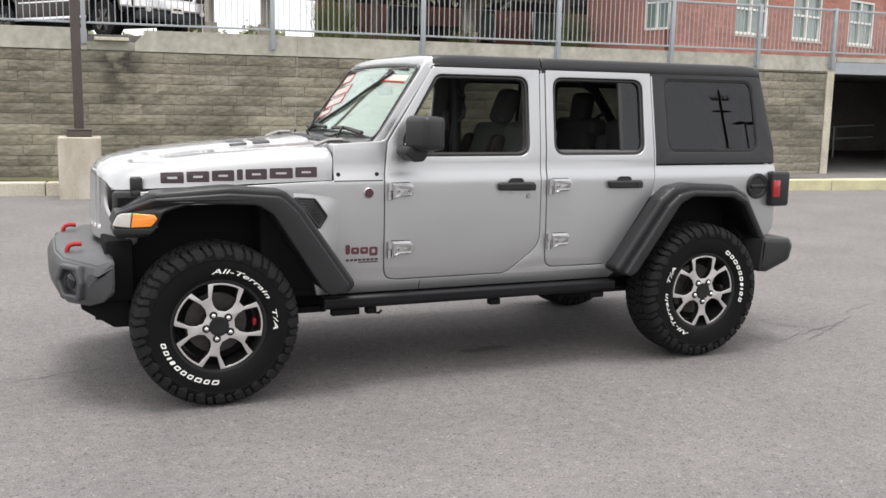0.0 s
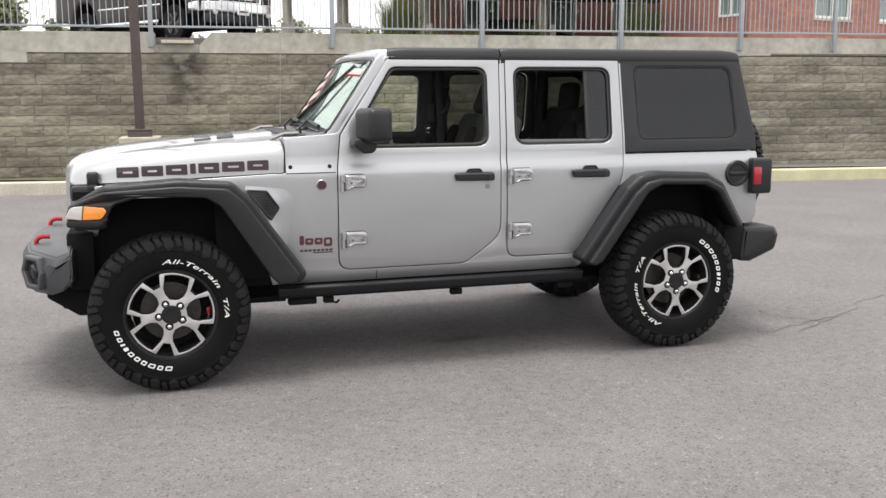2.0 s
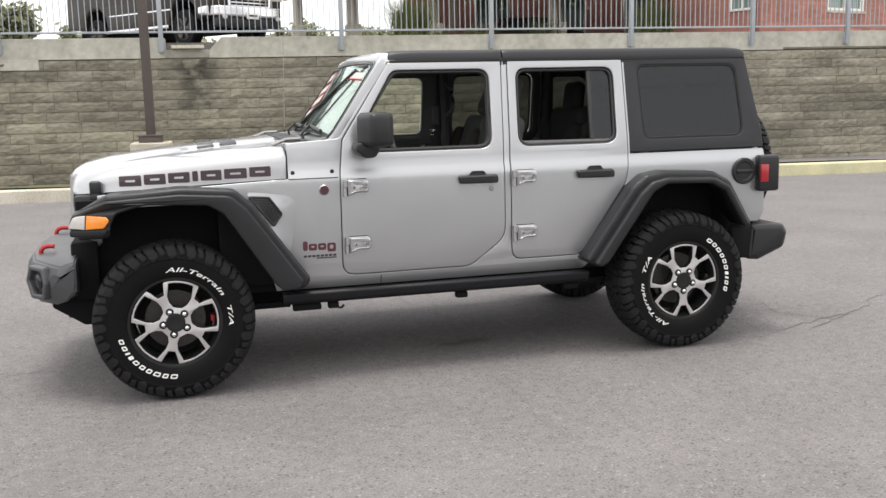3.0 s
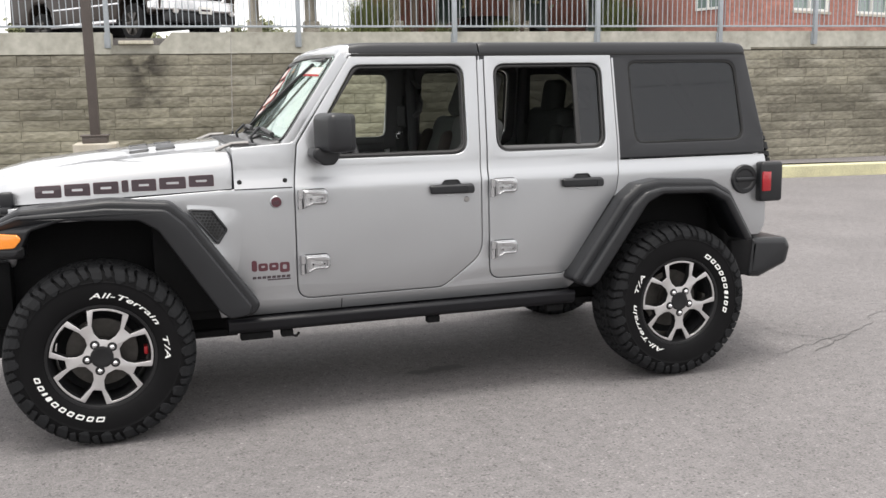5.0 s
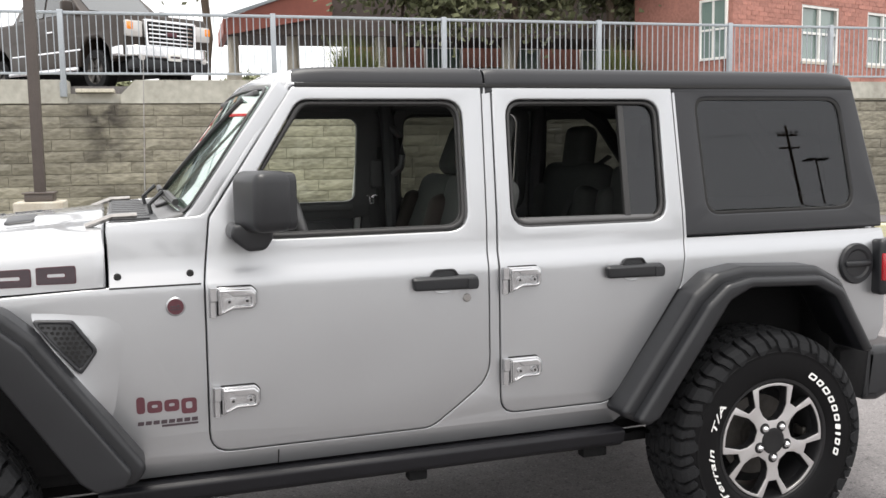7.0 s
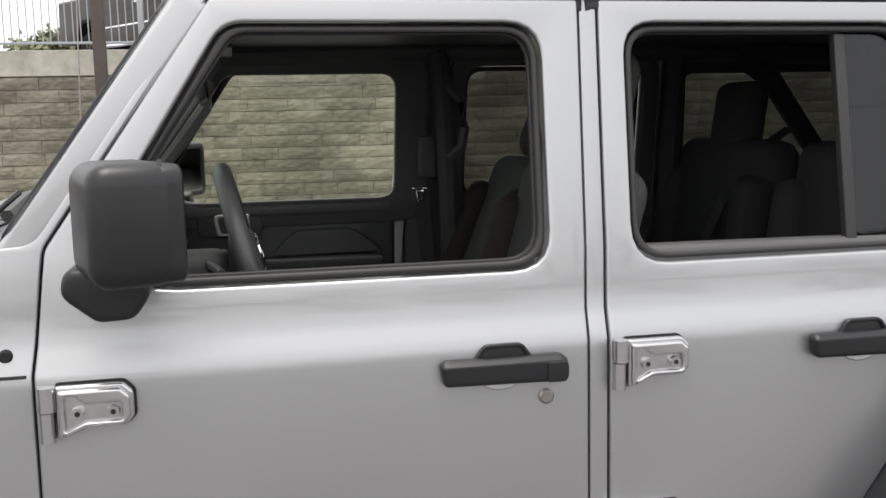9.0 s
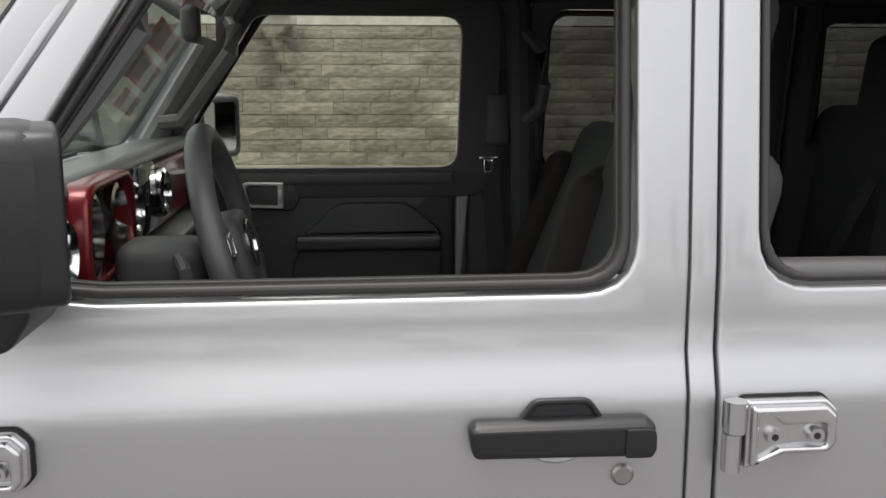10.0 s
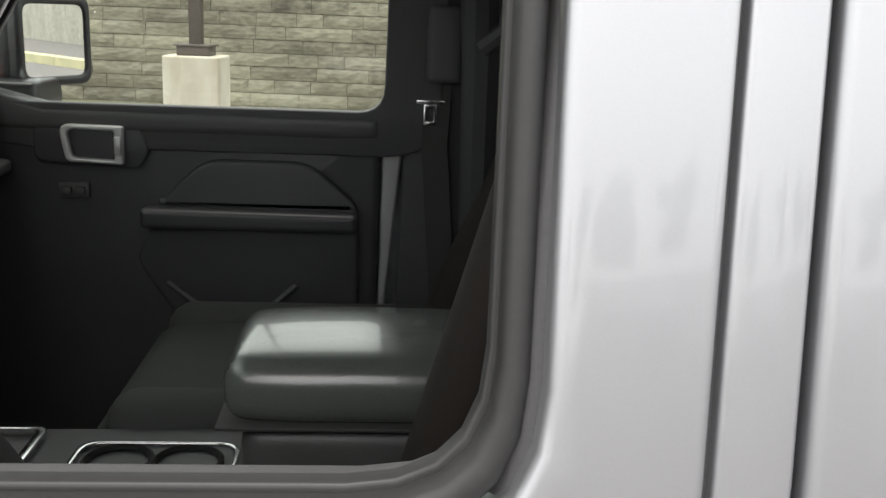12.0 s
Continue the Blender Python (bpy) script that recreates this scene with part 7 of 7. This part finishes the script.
for x in (1.475, 1.560):
    part("cup_holder", moved(lathe([(0.036, 0.0), (0.040, -0.006), (0.044, -0.004), (0.044, 0.004), (0.036, 0.006), (0.034, 0.05), (0.0, 0.05)], 24), Matrix.Translation((x, 0.012, 0.931)) @ Matrix.Rotation(radians(-90), 4, "X")), GAP, cons)
part("cup_rim", remap(plate([rounded([(1.415, -0.045, 0.03), (1.620, -0.045, 0.03), (1.620, 0.068, 0.03), (1.415, 0.068, 0.03)]), rounded([(1.422, -0.038, 0.027), (1.613, -0.038, 0.027), (1.613, 0.061, 0.027), (1.422, 0.061, 0.027)])], 0.006, 0.002), lambda u, v, w: (u, v, 0.928 + w)), CHROME, cons)
part("lever_plate", remap(plate([rounded([(1.235, -0.045, 0.02), (1.365, -0.045, 0.02), (1.365, 0.105, 0.02), (1.235, 0.105, 0.02)]), rounded([(1.247, -0.033, 0.015), (1.353, -0.033, 0.015), (1.353, 0.093, 0.015), (1.247, 0.093, 0.015)])], 0.008, 0.002), lambda u, v, w: (u, v, 0.930 + w)), CHROME, cons)
lev = part("gear_lever", merge(rod((1.337, -0.02, 0.925), (1.320, -0.02, 1.0), 0.04, 0.015, 14), rod((1.320, -0.02, 1.0), (1.310, -0.02, 1.045), 0.022, 0.026, 14)), LEATHER, car)
part("lever_ring", rod((1.321, -0.02, 0.996), (1.319, -0.02, 1.003), 0.024, 0.024, 16), CHROME, lev)


def seat(name, x, y, w, label, front=True, lean=15):
    """Cushion, side bolsters, backrest and headrest; x is the rear of the cushion."""
    base = part(name, slice_at(soft(x - 0.57, x + 0.02, y - w / 2, y + w / 2, 0.74 if front else 0.80, 0.940 if front else 0.985, 0.080), "y", (y,)), CLOTH, car, label)
    for s in (-1, 1):
        part("cushion_bolster", soft(x - 0.54, x, y + s * (w / 2 - 0.045) - 0.05, y + s * (w / 2 - 0.045) + 0.05, 0.80, 0.962 if front else 1.01, 0.045), CLOTH, base)
    tilt = Matrix.Translation((x - 0.02, y, 0.93)) @ Matrix.Rotation(radians(lean), 4, "Y")
    part("backrest", moved(slice_at(soft(-0.02, 0.13, -w / 2, w / 2, -0.08, 0.55, 0.06), "z", (0.1, 0.3)), tilt), CLOTH, base)
    for s in (-1, 1):
        part("back_bolster", moved(soft(-0.07, 0.06, s * (w / 2 - 0.04) - 0.05, s * (w / 2 - 0.04) + 0.05, -0.02, 0.44, 0.045), tilt), CLOTH_RUST if front else CLOTH, base, "dark brown stitched side bolster" if front else "")
    part("headrest", moved(soft(-0.01, 0.10, -0.115, 0.115, 0.55, 0.80, 0.052) if front else soft(-0.005, 0.095, -0.105, 0.105, 0.475, 0.728, 0.045), tilt), CLOTH, base)
    for s in (-1, 1):
        part("headrest_post", moved(rod((0.045, s * 0.05, 0.52), (0.045, s * 0.05, 0.60), 0.007), tilt), STEEL, base)
    return base


seat("driver_seat", 1.885, -0.37, 0.50, "black cloth front seat with brown stitched bolsters", True, 15.5)
seat("passenger_seat", 1.96, 0.37, 0.50, "black cloth front seat with brown stitched bolsters", True, 22)
for y in (-0.34, 0.36):
    seat("rear_seat", 2.74, y, 0.56, "black cloth rear seat with headrest", False, 8)
part("rear_belt", tube([(2.93, 0.20, 1.50), (2.79, 0.24, 1.40), (2.70, 0.30, 1.15), (2.66, 0.36, 1.0)], 0, flat=((0, 1, 0.2), 0.024, 0.0012)), BELT, car)
part("cargo_floor", box(2.75, 3.62, -0.52, 0.52, 0.62, 0.80), CLOTH, car)
part("inside_mirror", soft(1.20, 1.235, -0.12, 0.12, 1.60, 1.665, 0.015), TRIM, car)
part("inside_mirror_stem", rod((1.12, 0, 1.70), (1.21, 0, 1.64), 0.012), TRIM, car)
part("inside_mirror_glass", box(1.2355, 1.2365, -0.105, 0.105, 1.610, 1.655), MIRROR, car)
for s in (-1, 1):
    part("sun_visor", soft(1.16, 1.30, s * 0.34 - 0.18, s * 0.34 + 0.18, 1.742, 1.760, 0.006), TRIM, car)

# ---- behind the camera, seen only as reflections ----
pole = thing("utility_pole", "tall wooden utility pole with crossarms", "pole")
part("shaft", rod((30.45, -32.6, 0), (30.15, -32.6, 12.8), 0.095, 0.065, 12), BARK, pole)
for z in (12.35, 11.75):
    part("crossarm", box(29.65, 30.70, -32.66, -32.54, z - 0.03, z + 0.03), BARK, pole)
for x in (29.70, 29.95, 30.40, 30.65):
    part("insulator", rod((x, -32.6, 12.35), (x, -32.6, 12.55), 0.05), STEEL, pole)
lamp2 = thing("parking_lamp", "twin-headed car park lamp on a dark steel pole", "street lamp")
part("shaft", rod((31.5, -32.6, 0), (31.5, -32.6, 11.2), 0.055, 0.04, 10), BRONZE, lamp2)
part("lamp_head", box(30.9, 31.4, -32.8, -32.4, 11.13, 11.20, 0.02), BRONZE, lamp2)
part("lamp_head", box(31.6, 32.1, -32.8, -32.4, 11.13, 11.20, 0.02), BRONZE, lamp2)
for i, (dx, dz) in enumerate(((-0.6, 12.5), (0.6, 12.5))):
    wire = tube([(30.25 + dx + t * 40, -32.6 - t * 6, dz - 1.2 * math.sin(math.pi * abs(t))) for t in [k / 10 for k in range(-10, 11)]], 0.005, 4)
    tagged(part("power_line", wire, GAP), "thin black overhead power line", "cable", "overhead lines")
WHITE_PAINT = material("white_car_paint", (0.72, 0.72, 0.70), rough=0.3, spread=0.05, coat=0.9)
for i, (x, y, mt, lb) in enumerate(((-1.5, -17, WHITE_PAINT, "white saloon car parked in a row"), (2.6, -17.3, WHITE_PAINT, "white saloon car parked in a row"), (6.4, -17.0, GREY_PAINT, "grey saloon car parked in a row"))):
    saloon(pose(x, y, 0, 0, 0, 82), mt, lb)
for i in range(9):
    tree(-32 + i * 9 + (i * 37 % 5), -46 - (i * 53 % 9), 0, 7 + (i * 29 % 4), 2.6, 70 + i, 1500, 0.25, "far_tree", "distant dark green tree")
